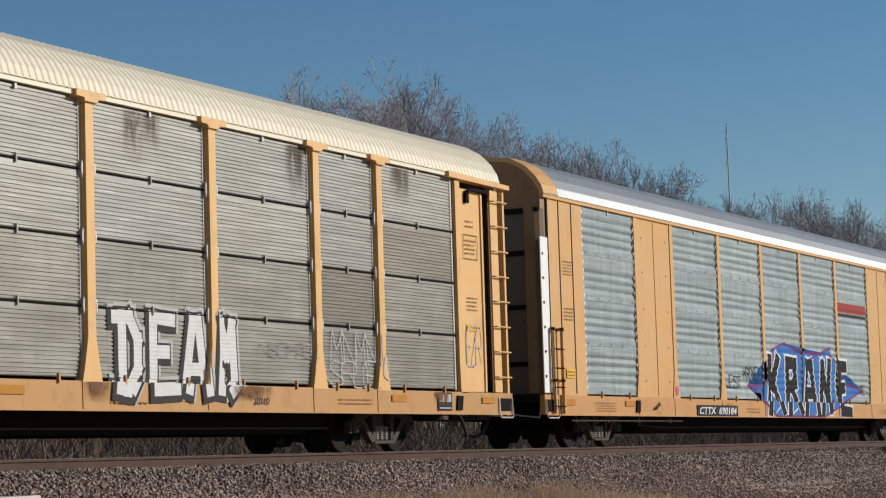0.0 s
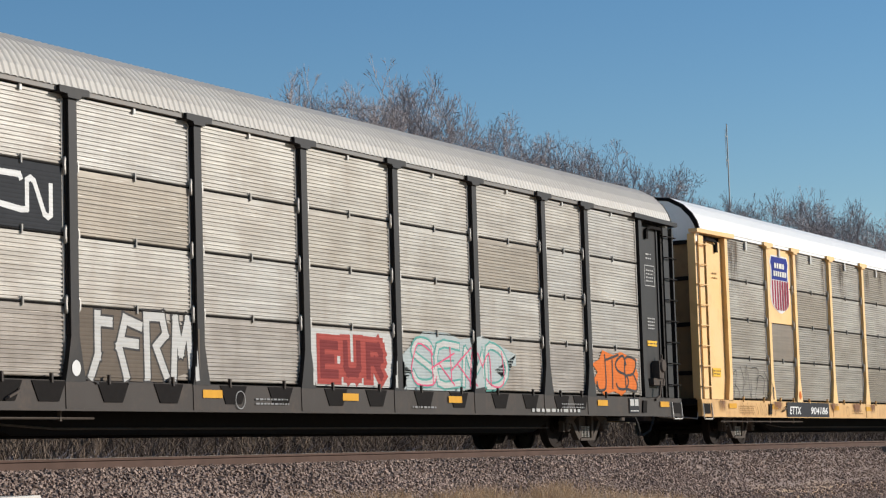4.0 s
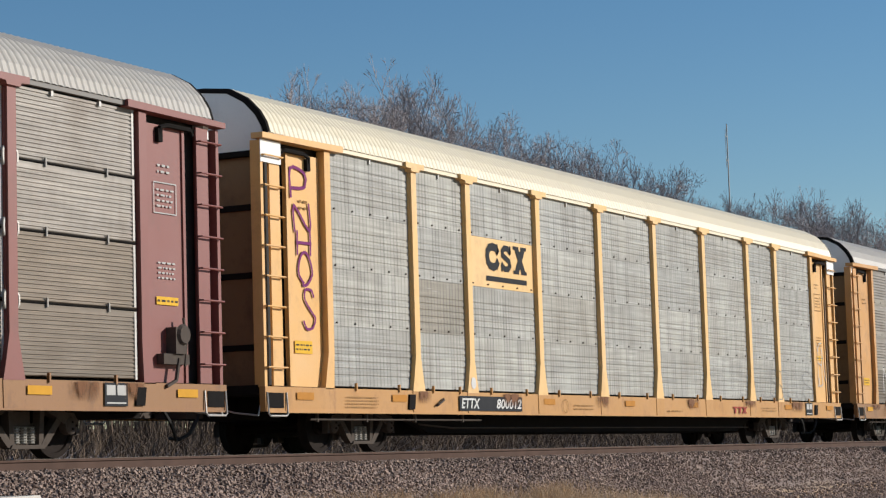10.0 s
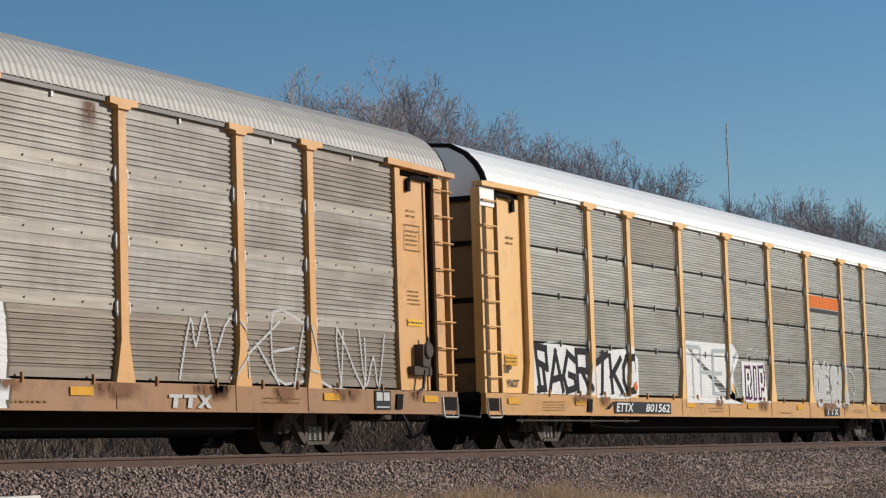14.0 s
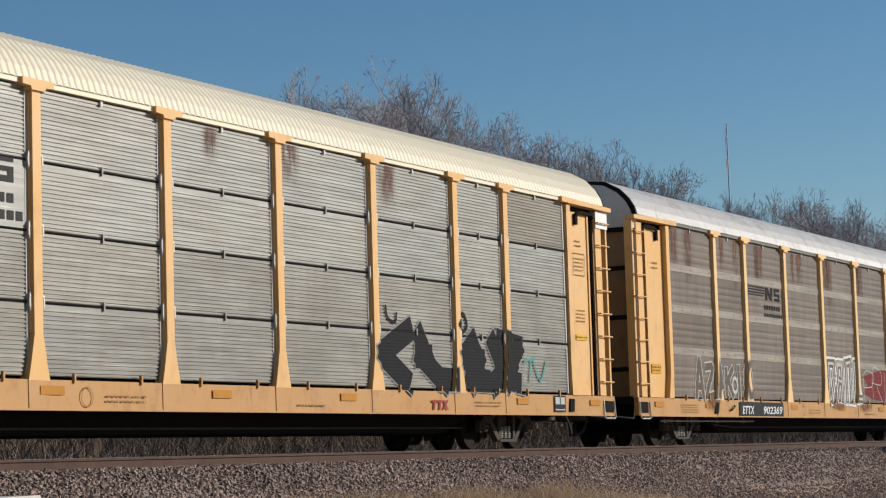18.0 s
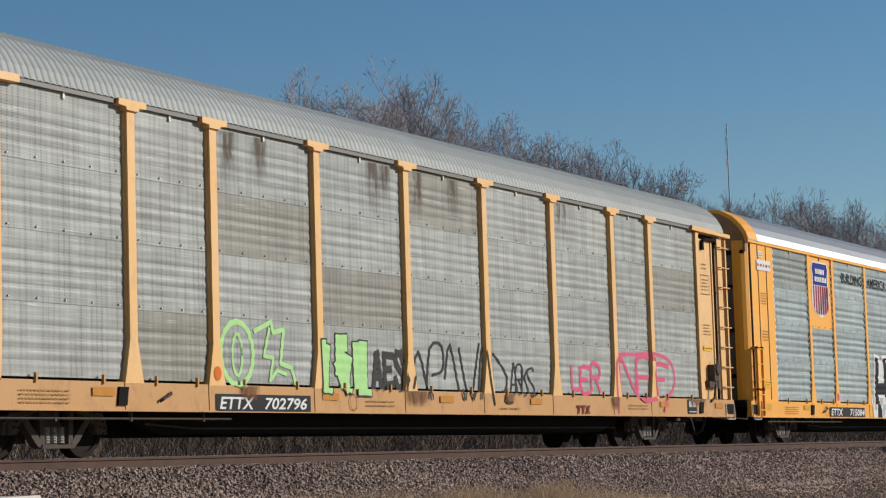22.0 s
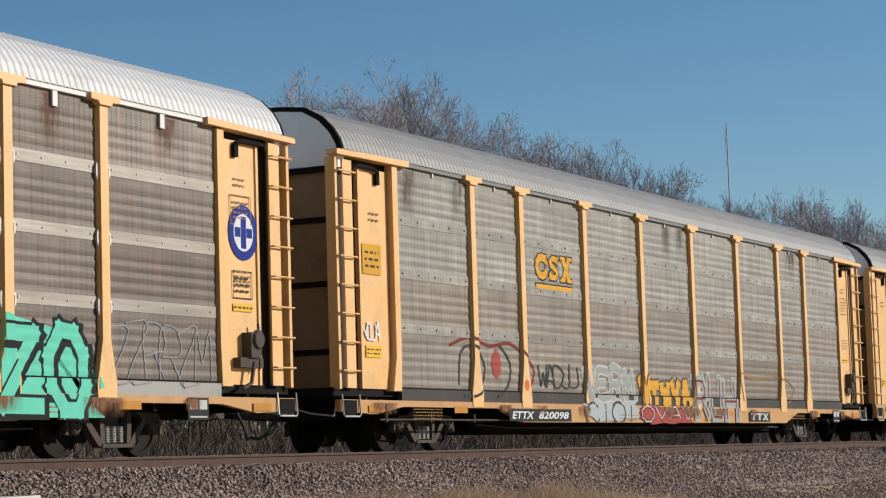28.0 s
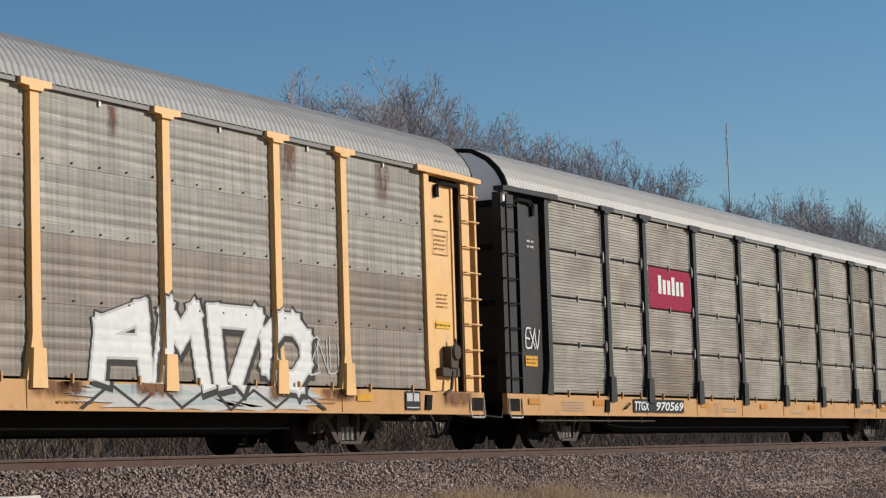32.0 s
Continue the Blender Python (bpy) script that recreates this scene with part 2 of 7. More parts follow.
SCREEN = {
    "grey": screen_metal("grey_screen", (0.255, 0.257, 0.243), amount=0.3),
    # darker versions of the grey and worn screens, for the two lower tiers
    "lower_grey": screen_metal("darker_grey_screen", (0.225, 0.22, 0.20), grime=(0.13, 0.115, 0.09), amount=0.6),
    "lower_worn": screen_metal("darker_worn_screen", (0.235, 0.218, 0.19), grime=(0.13, 0.10, 0.07), amount=0.6, rust=0.15),
    "worn_grey": screen_metal("worn_grey_screen", (0.285, 0.272, 0.245), grime=(0.15, 0.11, 0.075), amount=0.5, rust=0.2),
    "brown_grey": screen_metal("brown_grey_screen", (0.255, 0.235, 0.213), grime=(0.11, 0.08, 0.058), amount=0.7, rust=0.1, metal=0.2),
    "pale_grimy": screen_metal("pale_grimy_screen", (0.32, 0.308, 0.288), grime=(0.17, 0.135, 0.102), amount=0.55, rust=0.1),
    "perforated": screen_metal("perforated_screen", (0.335, 0.34, 0.325), grime=(0.2, 0.17, 0.13), amount=0.4, holes=0.5, metal=0.1),
    "perforated_brown": screen_metal("perforated_brown_screen", (0.135, 0.102, 0.078), grime=(0.075, 0.05, 0.035), amount=0.5, holes=0.35, rust=0.5, metal=0.1),
    "perforated_tan": screen_metal("perforated_tan_screen", (0.245, 0.23, 0.20), grime=(0.14, 0.11, 0.08), amount=0.5, holes=0.3, rust=0.3, metal=0.1),
    "zinc": screen_metal("zinc_screen", (0.27, 0.29, 0.282), grime=(0.18, 0.175, 0.155), amount=0.35, holes=0.3, metal=0.1),
    "blue_zinc": screen_metal("blue_zinc_screen", (0.245, 0.30, 0.31), grime=(0.20, 0.225, 0.22), amount=0.3, holes=0.08, metal=0.12),
    "strip": screen_metal("bright_joint_strip", (0.235, 0.205, 0.17), grime=(0.13, 0.095, 0.068), amount=0.4),
    "strip_tan": screen_metal("tan_joint_strip", (0.225, 0.205, 0.178), grime=(0.17, 0.125, 0.085), amount=0.4),
    "grimy": screen_metal("grimy_brown_screen", (0.20, 0.165, 0.13), grime=(0.13, 0.10, 0.07), amount=0.6, holes=0.35, metal=0.1),
    "grimy_slat": screen_metal("grimy_brown_slats", (0.155, 0.127, 0.10), grime=(0.095, 0.068, 0.045), amount=0.6),
    "rusty": screen_metal("rust_bloomed_screen", (0.20, 0.165, 0.135), grime=(0.10, 0.065, 0.045), amount=0.5, holes=0.5, rust=0.9, metal=0.1),
    "brown_slat": screen_metal("brown_slat_screen", (0.27, 0.245, 0.21), grime=(0.11, 0.08, 0.055), amount=0.8, rust=0.2),
}
STEEL = plain("dark_truck_steel", (0.078, 0.064, 0.055), 0.85, gloss=0.12)
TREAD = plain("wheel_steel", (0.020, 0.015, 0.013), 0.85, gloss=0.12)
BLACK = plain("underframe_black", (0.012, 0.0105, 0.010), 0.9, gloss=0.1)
INNER = plain("interior_dark", (0.03, 0.028, 0.026), 0.9)
GALV = plain("galvanised_fitting", (0.42, 0.40, 0.37), 0.5, 0.2)
RUBBER = plain("rubber", (0.015, 0.015, 0.015), 0.8)
RAIL = plain("rusty_rail_steel", (0.085, 0.052, 0.041), 0.85, 0.0, 0.35, 3.0, 0.2)
RAIL_TOP = plain("polished_rail_top", (0.35, 0.32, 0.3), 0.3, 0.8)
WOOD = plain("weathered_tie_wood", (0.10, 0.08, 0.065), 0.9, 0, 0.4, 6.0)
GRAVEL = islands("ballast_gravel", (0.13, 0.094, 0.078), (0.43, 0.325, 0.27))
DRY = islands("dry_grass", (0.38, 0.27, 0.165), (0.68, 0.51, 0.35), through=0.3)
BRUSH = islands("dry_brush", (0.05, 0.036, 0.028), (0.24, 0.18, 0.13))
TWIG = islands("bare_twigs", (0.27, 0.225, 0.215), (0.50, 0.445, 0.435))
BARK = plain("tree_bark", (0.32, 0.26, 0.23), 0.9, 0, 0.4, 5.0)
CONCRETE = plain("pale_concrete", (0.45, 0.435, 0.40), 0.8, 0, 0.2, 8.0)
ASPHALT = plain("worn_asphalt", (0.035, 0.033, 0.033), 0.9, 0, 0.3, 20.0)


# ---- building helpers ----
def box(bm, x0, x1, y0, y1, z0, z1):
    v = [bm.verts.new((x, y, z)) for x in (x0, x1) for y in (y0, y1) for z in (z0, z1)]
    for f in ((0, 1, 3, 2), (4, 6, 7, 5), (0, 4, 5, 1), (2, 3, 7, 6), (0, 2, 6, 4), (1, 5, 7, 3)):
        bm.faces.new([v[i] for i in f])


def prism(bm, outline, y0, y1):
    """An outline of (x, z) points pushed from y0 to y1."""
    a = [bm.verts.new((x, y0, z)) for x, z in outline]
    b = [bm.verts.new((x, y1, z)) for x, z in outline]
    k = len(a)
    bm.faces.new(a)
    bm.faces.new(b[::-1])
    for i in range(k):
        bm.faces.new((a[i], b[i], b[(i + 1) % k], a[(i + 1) % k]))


def tube(bm, p, q, r, r2=None, sides=6):
    """A round bar from p to q."""
    p, q = Vector(p), Vector(q)
    w = (q - p).normalized()
    a = w.orthogonal().normalized()
    c = w.cross(a)
    r2 = r if r2 is None else r2
    rings = []
    for o, rad in ((p, r), (q, r2)):
        rings.append([bm.verts.new(o + rad * (math.cos(2 * math.pi * i / sides) * a + math.sin(2 * math.pi * i / sides) * c)) for i in range(sides)])
    for i in range(sides):
        j = (i + 1) % sides
        bm.faces.new((rings[0][i], rings[0][j], rings[1][j], rings[1][i]))
    bm.faces.new(rings[0][::-1])
    bm.faces.new(rings[1])


def rod(bm, points, r, sides=6):
    """A bent round bar, in one piece."""
    points = [Vector(p) for p in points]
    rings = []
    side = None
    for i, p in enumerate(points):
        w = (points[min(i + 1, len(points) - 1)] - points[max(i - 1, 0)]).normalized()
        side = w.orthogonal().normalized() if side is None else (side - w * side.dot(w)).normalized()
        c = w.cross(side)
        rings.append([bm.verts.new(p + r * (math.cos(2 * math.pi * k / sides) * side + math.sin(2 * math.pi * k / sides) * c)) for k in range(sides)])
    for a, b in zip(rings, rings[1:]):
        for k in range(sides):
            bm.faces.new((a[k], a[(k + 1) % sides], b[(k + 1) % sides], b[k]))
    bm.faces.new(rings[0][::-1])
    bm.faces.new(rings[-1])


def lathe(bm, profile, centre, sides=24):
    """A profile of (radius, y) turned round the y axis through centre."""
    rings = []
    for r, y in profile:
        rings.append([bm.verts.new((centre[0] + r * math.cos(2 * math.pi * i / sides), centre[1] + y, centre[2] + r * math.sin(2 * math.pi * i / sides))) for i in range(sides)])
    for a, b in zip(rings, rings[1:]):
        for i in range(sides):
            j = (i + 1) % sides
            bm.faces.new((a[i], a[j], b[j], b[i]))
    bm.faces.new(rings[0][::-1])
    bm.faces.new(rings[-1])


def mesh_of(name, bm, smooth=False):
    bmesh.ops.recalc_face_normals(bm, faces=bm.faces)
    me = bpy.data.meshes.new(name)
    bm.to_mesh(me)
    bm.free()
    me.materials.append(None)
    if smooth:
        for p in me.polygons:
            p.use_smooth = True
    return me


STORE = {}


def stored(key, make, smooth=False):
    """A mesh that alike pieces share, made on first use."""
    if key not in STORE:
        bm = bmesh.new()
        make(bm)
        STORE[key] = mesh_of(key[0] if isinstance(key, tuple) else key, bm, smooth)
    return STORE[key]


def put(name, me, mat, parent, at=(0, 0, 0), label="", turn=0.0, mirror=False):
    """A mesh object under a thing or part, with its own material on a shared mesh."""
    ob = new(name, me)
    ob.parent = parent
    ob.location = at
    ob.rotation_euler = (0, 0, turn)
    slot = ob.material_slots[0]
    slot.link = "OBJECT"
    slot.material = mat
    if label:
        tagged(ob, label)
    return ob


def part(name, bm, mat, parent, label="", at=(0, 0, 0), smooth=False):
    return put(name, mesh_of(name, bm, smooth), mat, parent, at, label)


# ---- ground, track and distance ----
def ground_z(y):
    """Height of the ground across the line."""
    pts = ((-2000, -3.0), (-60, -2.0), (-18, -1.75), (-10, -1.5), (-5, -1.2), (-3.1, -0.98), (-1.55, -0.21), (-1.2, -0.185),
           (1.2, -0.185), (1.55, -0.21), (2.6, -0.5), (12.5, -0.45), (14.5, 0.0), (18, 0.7), (25, 1.2), (80, 1.3), (2000, 1.5))
    for (a, za), (b, zb) in zip(pts, pts[1:]):
        if y <= b:
            return za + (zb - za) * (y - a) / (b - a)
    return pts[-1][1]


def build_ground():
    xs = [-2500, -800, -420, -100] + [float(x) for x in range(-10, 140, 3)] + [200, 480, 900, 2500]
    ys = [-2000, -300, -60, -30, -18, -14, -10, -8, -6.5, -5, -4, -3.6, -3.1, -2.7, -2.3, -1.9, -1.55, -1.2, 1.2, 1.55, 2.2, 3, 4.5, 6, 9, 12.5, 13.5, 14.5, 16, 18, 25, 45, 80, 300, 2000]
    verts, faces = [], []
    for x in xs:
        for y in ys:
            n = noise.noise(Vector((x * 0.23, y * 0.5, 3))) * (0.06 if abs(y) > 3 else 0.012 if abs(y) > 1.3 else 0)
            verts.append((x, y, ground_z(y) + n))
    k = len(ys)
    for i in range(len(xs) - 1):
        for j in range(k - 1):
            faces.append((i * k + j, (i + 1) * k + j, (i + 1) * k + j + 1, i * k + j + 1))
    me = bpy.data.meshes.new("ground")
    me.from_pydata(verts, [], faces)
    m, t, n, l, b = material("earth_and_gravel")
    tc = n.new("ShaderNodeTexCoord")
    sep = n.new("ShaderNodeSeparateXYZ")
    l.new(tc.outputs["Object"], sep.inputs[0])
    off = n.new("ShaderNodeMath")
    off.operation = "ABSOLUTE"
    l.new(sep.outputs[1], off.inputs[0])
    edge = node(n, "ShaderNodeTexNoise", Scale=0.6, Detail=5.0)
    l.new(tc.outputs["Object"], edge.inputs["Vector"])
    add = n.new("ShaderNodeMath")
    add.operation = "ADD"
    l.new(off.outputs[0], add.inputs[0])
    l.new(edge.outputs[0], add.inputs[1])
    soil = node(n, "ShaderNodeTexNoise", Scale=3.0, Detail=8.0, Roughness=0.7)
    l.new(tc.outputs["Object"], soil.inputs["Vector"])
    vor = node(n, "ShaderNodeTexVoronoi", Scale=28.0)
    l.new(tc.outputs["Object"], vor.inputs["Vector"])
    stone = mixed(n, l, vor.outputs["Color"], (0.12, 0.088, 0.073), (0.36, 0.27, 0.225))
    earth = mixed(n, l, soil.outputs[0], (0.38, 0.26, 0.155), (0.62, 0.45, 0.29))
    # dead leaves and bracken on the bank behind the track
    litter = mixed(n, l, soil.outputs[0], (0.07, 0.05, 0.036), (0.24, 0.17, 0.12))
    earth = mixed(n, l, ramp(n, l, sep.outputs[1], 2.0, 2.6), earth, litter)
    c = mixed(n, l, ramp(n, l, add.outputs[0], 3.5, 4.1), stone, earth)
    l.new(c, b.inputs["Base Color"])
    b.inputs["Roughness"].default_value = 0.95
    bump = node(n, "ShaderNodeBump", Strength=0.6, Distance=0.03)
    l.new(vor.outputs["Distance"], bump.inputs["Height"])
    l.new(bump.outputs[0], b.inputs["Normal"])
    me.materials.append(m)
    tagged(new("ground", me), "dry earth and ballast bed along the railway line", "ground", kind="structure")


def build_ballast():
    """Crushed stone on the near shoulder, crown and far shoulder of the bed."""
    rng = np.random.default_rng(4)
    cube = np.array([(x, y, z) for x in (-1, 1) for y in (-1, 1) for z in (-1, 1)], float) * 0.5
    quads = np.array([(0, 1, 3, 2), (4, 6, 7, 5), (0, 4, 5, 1), (2, 3, 7, 6), (0, 2, 6, 4), (1, 5, 7, 3)])
    spots = []
    for count, x0, x1, y0, y1 in ((34000, 17, 42, -3.1, -0.82), (13000, 42, 68, -3.2, -0.82), (3000, 68, 110, -2.8, -0.82), (12000, 30, 62, -6.0, -3.1), (3000, 18, 70, 0.8, 2.4), (3000, 17, 70, -0.68, 0.68)):
        spots.append(np.stack([rng.uniform(x0, x1, count), rng.uniform(y0, y1, count)], 1))
    spots = np.concatenate(spots)
    k = len(spots)
    size = rng.uniform(0.018, 0.046, (k, 1, 3)) * np.array([1.15, 1.0, 0.8])
    pts = (cube[None] + rng.uniform(-0.2, 0.2, (k, 8, 3))) * size
    ang = rng.uniform(0, 2 * np.pi, (k, 2))
    c, s = np.cos(ang[:, :1]), np.sin(ang[:, :1])
    pts = np.stack([pts[..., 0] * c - pts[..., 1] * s, pts[..., 0] * s + pts[..., 1] * c, pts[..., 2]], -1)
    c, s = np.cos(ang[:, 1:]), np.sin(ang[:, 1:])
    pts = np.stack([pts[..., 0], pts[..., 1] * c - pts[..., 2] * s, pts[..., 1] * s + pts[..., 2] * c], -1)
    z = np.array([ground_z(y) for y in spots[:, 1]]) + rng.uniform(-0.005, 0.03, k)
    pts += np.concatenate([spots, z[:, None]], 1)[:, None, :]
    faces = (quads[None] + 8 * np.arange(k)[:, None, None]).reshape(-1, 4)
    me = bpy.data.meshes.new("ballast")
    me.from_pydata(pts.reshape(-1, 3).tolist(), [], faces.tolist())
    me.materials.append(GRAVEL)
    tagged(new("ballast", me), "pinkish grey crushed stone ballast heaped along the track", "ballast", kind="stuff")


def build_track():
    track = tagged(new("railway_track"), "rusty brown steel rails on wooden ties in ballast", "railway track")
    for side in (-1, 1):
        bm = bmesh.new()
        prof = ((-0.075, 0), (0.075, 0), (0.075, 0.012), (0.012, 0.03), (0.012, 0.125), (0.036, 0.137), (0.036, 0.162), (0.028, 0.17), (-0.028, 0.17), (-0.036, 0.162), (-0.036, 0.137), (-0.012, 0.125), (-0.012, 0.03), (-0.075, 0.012))
        ends = []
        for x in (-430, 500):
            ends.append([bm.verts.new((x, side * 0.755 + y, z - 0.17)) for y, z in prof])
        for i in range(len(prof)):
            j = (i + 1) % len(prof)
            bm.faces.new((ends[0][i], ends[1][i], ends[1][j], ends[0][j]))
        rail = part("rail", bm, RAIL, track)
        bm = bmesh.new()
        box(bm, -430, 500, side * 0.755 - 0.022, side * 0.755 + 0.022, 0.0005, 0.0025)
        part("rail_top", bm, RAIL_TOP, rail, "bright worn running surface")
    for i in range(95):
        me = stored("tie", lambda bm: box(bm, -0.115, 0.115, -1.3, 1.3, -0.17, 0.0))
        put("tie", me, WOOD, track, (16 + i * 0.52, 0, -0.172))


def build_crossing():
    """Dark road crossing beside the rail, far up the line."""
    bm = bmesh.new()
    prism(bm, ((56.5, -0.6), (57.5, -0.16), (70, -0.13), (71, -0.6)), -0.9, -6.5)
    ob = tagged(new("road_crossing"), "dark worn asphalt road crossing the railway", "road", kind="structure")
    part("approach", bm, ASPHALT, ob)
    bm = bmesh.new()
    box(bm, 57.5, 70, -0.66, 0.66, -0.18, -0.012)
    part("crossing_panel", bm, RUBBER, ob, "black rubber panel between the rails")


def blades(name, label, category, mat, count, area, height, lean, width, seed, patch=None):
    """Thin upright blades or stems, joined."""
    rng = np.random.default_rng(seed)
    verts, faces = [], []
    k = 0
    while k < count:
        x, y = rng.uniform(area[0], area[1]), rng.uniform(area[2], area[3])
        if patch and noise.noise(Vector((x * patch, y * patch, seed))) < -0.05:
            if rng.random() < 0.85:
                continue
        k += 1
        z = ground_z(y) - 0.02
        h = height * rng.uniform(0.4, 1.15)
        a = rng.uniform(0, 2 * np.pi)
        dx, dy = math.cos(a), math.sin(a)
        lx, ly = rng.normal(0, lean) * h, rng.normal(0, lean) * h
        w = width * rng.uniform(0.5, 1.3)
        b = len(verts)
        verts += [(x - dx * w, y - dy * w, z), (x + dx * w, y + dy * w, z), (x + lx * 0.4 + dx * w * 0.8, y + ly * 0.4 + dy * w * 0.8, z + h * 0.6),
                  (x + lx * 0.4 - dx * w * 0.8, y + ly * 0.4 - dy * w * 0.8, z + h * 0.6), (x + lx, y + ly, z + h)]
        faces += [(b, b + 1, b + 2, b + 3), (b + 3, b + 2, b + 4)]
    me = bpy.data.meshes.new(name)
    me.from_pydata(verts, [], faces)
    me.materials.append(mat)
    return tagged(new(name, me), label, category, kind="stuff")


def tree_meshes(seed, height, spread):
    """A bare tree: trunk and limbs in one mesh, branchlets and fine twigs in another."""
    rng = random.Random(seed)
    wood, fine = ([], []), ([], [])

    def bar(store, p, q, r0, r1, sides):
        verts, faces = store
        w = (q - p).normalized()
        a = w.orthogonal().normalized()
        c = w.cross(a)
        b = len(verts)
        for o, r in ((p, r0), (q, r1)) if r1 else ((p, r0),):
            for i in range(sides):
                t = 2 * math.pi * i / sides
                verts.append(tuple(o + r * (math.cos(t) * a + math.sin(t) * c)))
        if not r1:
            verts.append(tuple(q))
        for i in range(sides):
            j = (i + 1) % sides
            faces.append((b + i, b + j, b + sides + j, b + sides + i) if r1 else (b + i, b + j, b + sides))

    reach = (0.34, 0.27, 0.16, 0.09, 0.048, 0.028, 0.020)
    kids = (5, 4, 4, 4, 4, 3)

    def grow(p, way, radius, depth):
        length = height * reach[depth] * rng.uniform(0.75, 1.2)
        steps = 3 if depth < 4 else 2 if depth < 5 else 1
        knots = [p]
        for i in range(steps):
            j = 0.10 if depth < 2 else 0.22
            up = 0.10 if depth < 3 else 0.02
            way = (way + Vector((rng.gauss(0, j), rng.gauss(0, j), rng.gauss(up, j)))).normalized()
            e = knots[-1] + way * length / steps
            r0, r1 = (max(radius * (1 - 0.5 * k / steps), 0.009) for k in (i, i + 1))
            if depth == 6:
                r0, r1 = 0.012, 0
            bar(wood if depth < 3 else fine, knots[-1], e, r0, r1, 7 if depth < 1 else 5 if depth < 3 else 3)
            knots.append(e)
        if depth == 6:
            return
        start = rng.uniform(0, 6.28)
        for i in range(kids[depth]):
            a = start + 2.4 * i + rng.uniform(-0.5, 0.5)
            out = way.orthogonal().normalized()
            out.rotate(Matrix.Rotation(a, 3, way))
            tilt = rng.uniform(0.28, 0.62) * spread * (1.0 if depth < 2 else 1.35)
            if i == 0 and depth < 3:
                tilt *= 0.35
            at = knots[-1] if i < 2 or steps == 1 else knots[-1].lerp(knots[-2], rng.uniform(0.1, 0.95))
            grow(at, (way * math.cos(tilt) + out * math.sin(tilt)).normalized(), radius * (0.56 if i < 2 else 0.42), depth + 1)

    grow(Vector((0, 0, -0.3)), Vector((0, 0, 1)), height * 0.011, 0)
    out = []
    for store, name, mat in ((wood, "trunk", BARK), (fine, "crown", TWIG)):
        me = bpy.data.meshes.new(name)
        me.from_pydata(store[0], [], store[1])
        me.materials.append(mat)
        out.append(me)
    return out


def build_trees():
    protos = []
    for i, spread in enumerate((0.72, 0.85, 0.65, 0.95)):
        wood, fine = tree_meshes(21 + i, 18.0, spread)
        tree = tagged(new("tree"), "tall bare winter tree with dense grey-brown twigs", "tree", "trees behind the line")
        for name, me in (("trunk", wood), ("crown", fine)):
            ob = new(name, me)
            ob.parent = tree
        # stand the crown over the foot
        heights = sorted(v.co.z for v in fine.vertices)
        high = [v.co for v in fine.vertices if v.co.z > heights[int(len(heights) * 0.8)]]
        lean = Vector((sum(c.x for c in high) / len(high), sum(c.y for c in high) / len(high), 0)) / heights[int(len(heights) * 0.9)]
        for me in (wood, fine):
            for v in me.vertices:
                v.co -= lean * v.co.z
        protos.append((tree, heights[int(len(heights) * 0.995)]))
    # x, y, top of crown, kind
    rows = ((85.8, 34, 16.8, 0), (94.7, 38, 19.0, 1), (85.6, 31, 17.4, 2), (104.0, 40, 20.0, 3), (99.4, 36, 20.3, 0), (96.0, 33, 18.5, 1),
            (109.4, 38, 21.0, 2), (106.5, 35, 19.3, 3), (120.9, 41, 20.8, 0), (117.6, 37, 19.5, 1), (112.1, 33, 17.9, 2), (117.8, 34, 18.2, 3),
            (131.9, 38, 19.7, 0), (118.8, 31, 16.9, 1), (144.6, 40, 20.0, 2), (140.7, 36, 18.8, 3), (135.5, 33, 17.1, 0), (153.4, 38, 18.6, 1),
            (153.1, 35, 18.3, 2), (175.1, 41, 20.4, 3), (174.1, 37, 20.7, 0), (167.5, 33, 18.8, 1), (178.2, 34, 18.7, 2), (197.7, 38, 21.0, 3),
            (133.4, 29, 15.6, 3), (143.7, 31, 16.9, 1), (140.7, 28, 16.2, 3), (146.9, 29, 17.3, 1), (157.9, 31, 18.3, 3), (153.5, 28, 16.6, 1), (163.4, 29, 17.3, 3), (125.8, 31, 16.7, 1), (113.0, 28, 15.8, 3), (109.1, 29, 16.5, 1))
    rng = random.Random(5)
    used = set()
    for x, y, top, kind in rows:
        tree, height = protos[kind]
        z = ground_z(y)
        s = (top - z) / height
        m = Matrix.Translation((x, y, z)) @ Matrix.Rotation(rng.uniform(0, 6.28), 4, "Z")
        if kind in used:
            ob = copy_thing(tree, m)
        else:
            used.add(kind)
            ob = tree
            ob.matrix_basis = m
        ob.scale = (s * 0.8, s * 0.8, s)


def build_mast():
    """Slim radio mast with an upper aerial, far behind the trees."""
    bm = bmesh.new()
    tube(bm, (0, 0, 0), (0, 0, 20), 0.06, 0.05, 6)
    mast = tagged(new("radio_mast"), "slender grey radio mast rising behind the trees", "mast")
    mast.location = (217.6, 60, 1.1)
    part("pole", bm, STEEL, mast)
    bm = bmesh.new()
    tube(bm, (0, 0, 20), (0, 0, 33.2), 0.075, 0.06, 6)
    box(bm, -0.5, -0.45, -0.02, 0.02, 28.5, 32.6)
    box(bm, -0.5, 0.0, -0.03, 0.03, 29.2, 29.28)
    box(bm, -0.5, 0.0, -0.03, 0.03, 31.8, 31.88)
    part("aerial", bm, PAINT["fascia"], mast, "grey upper aerial")


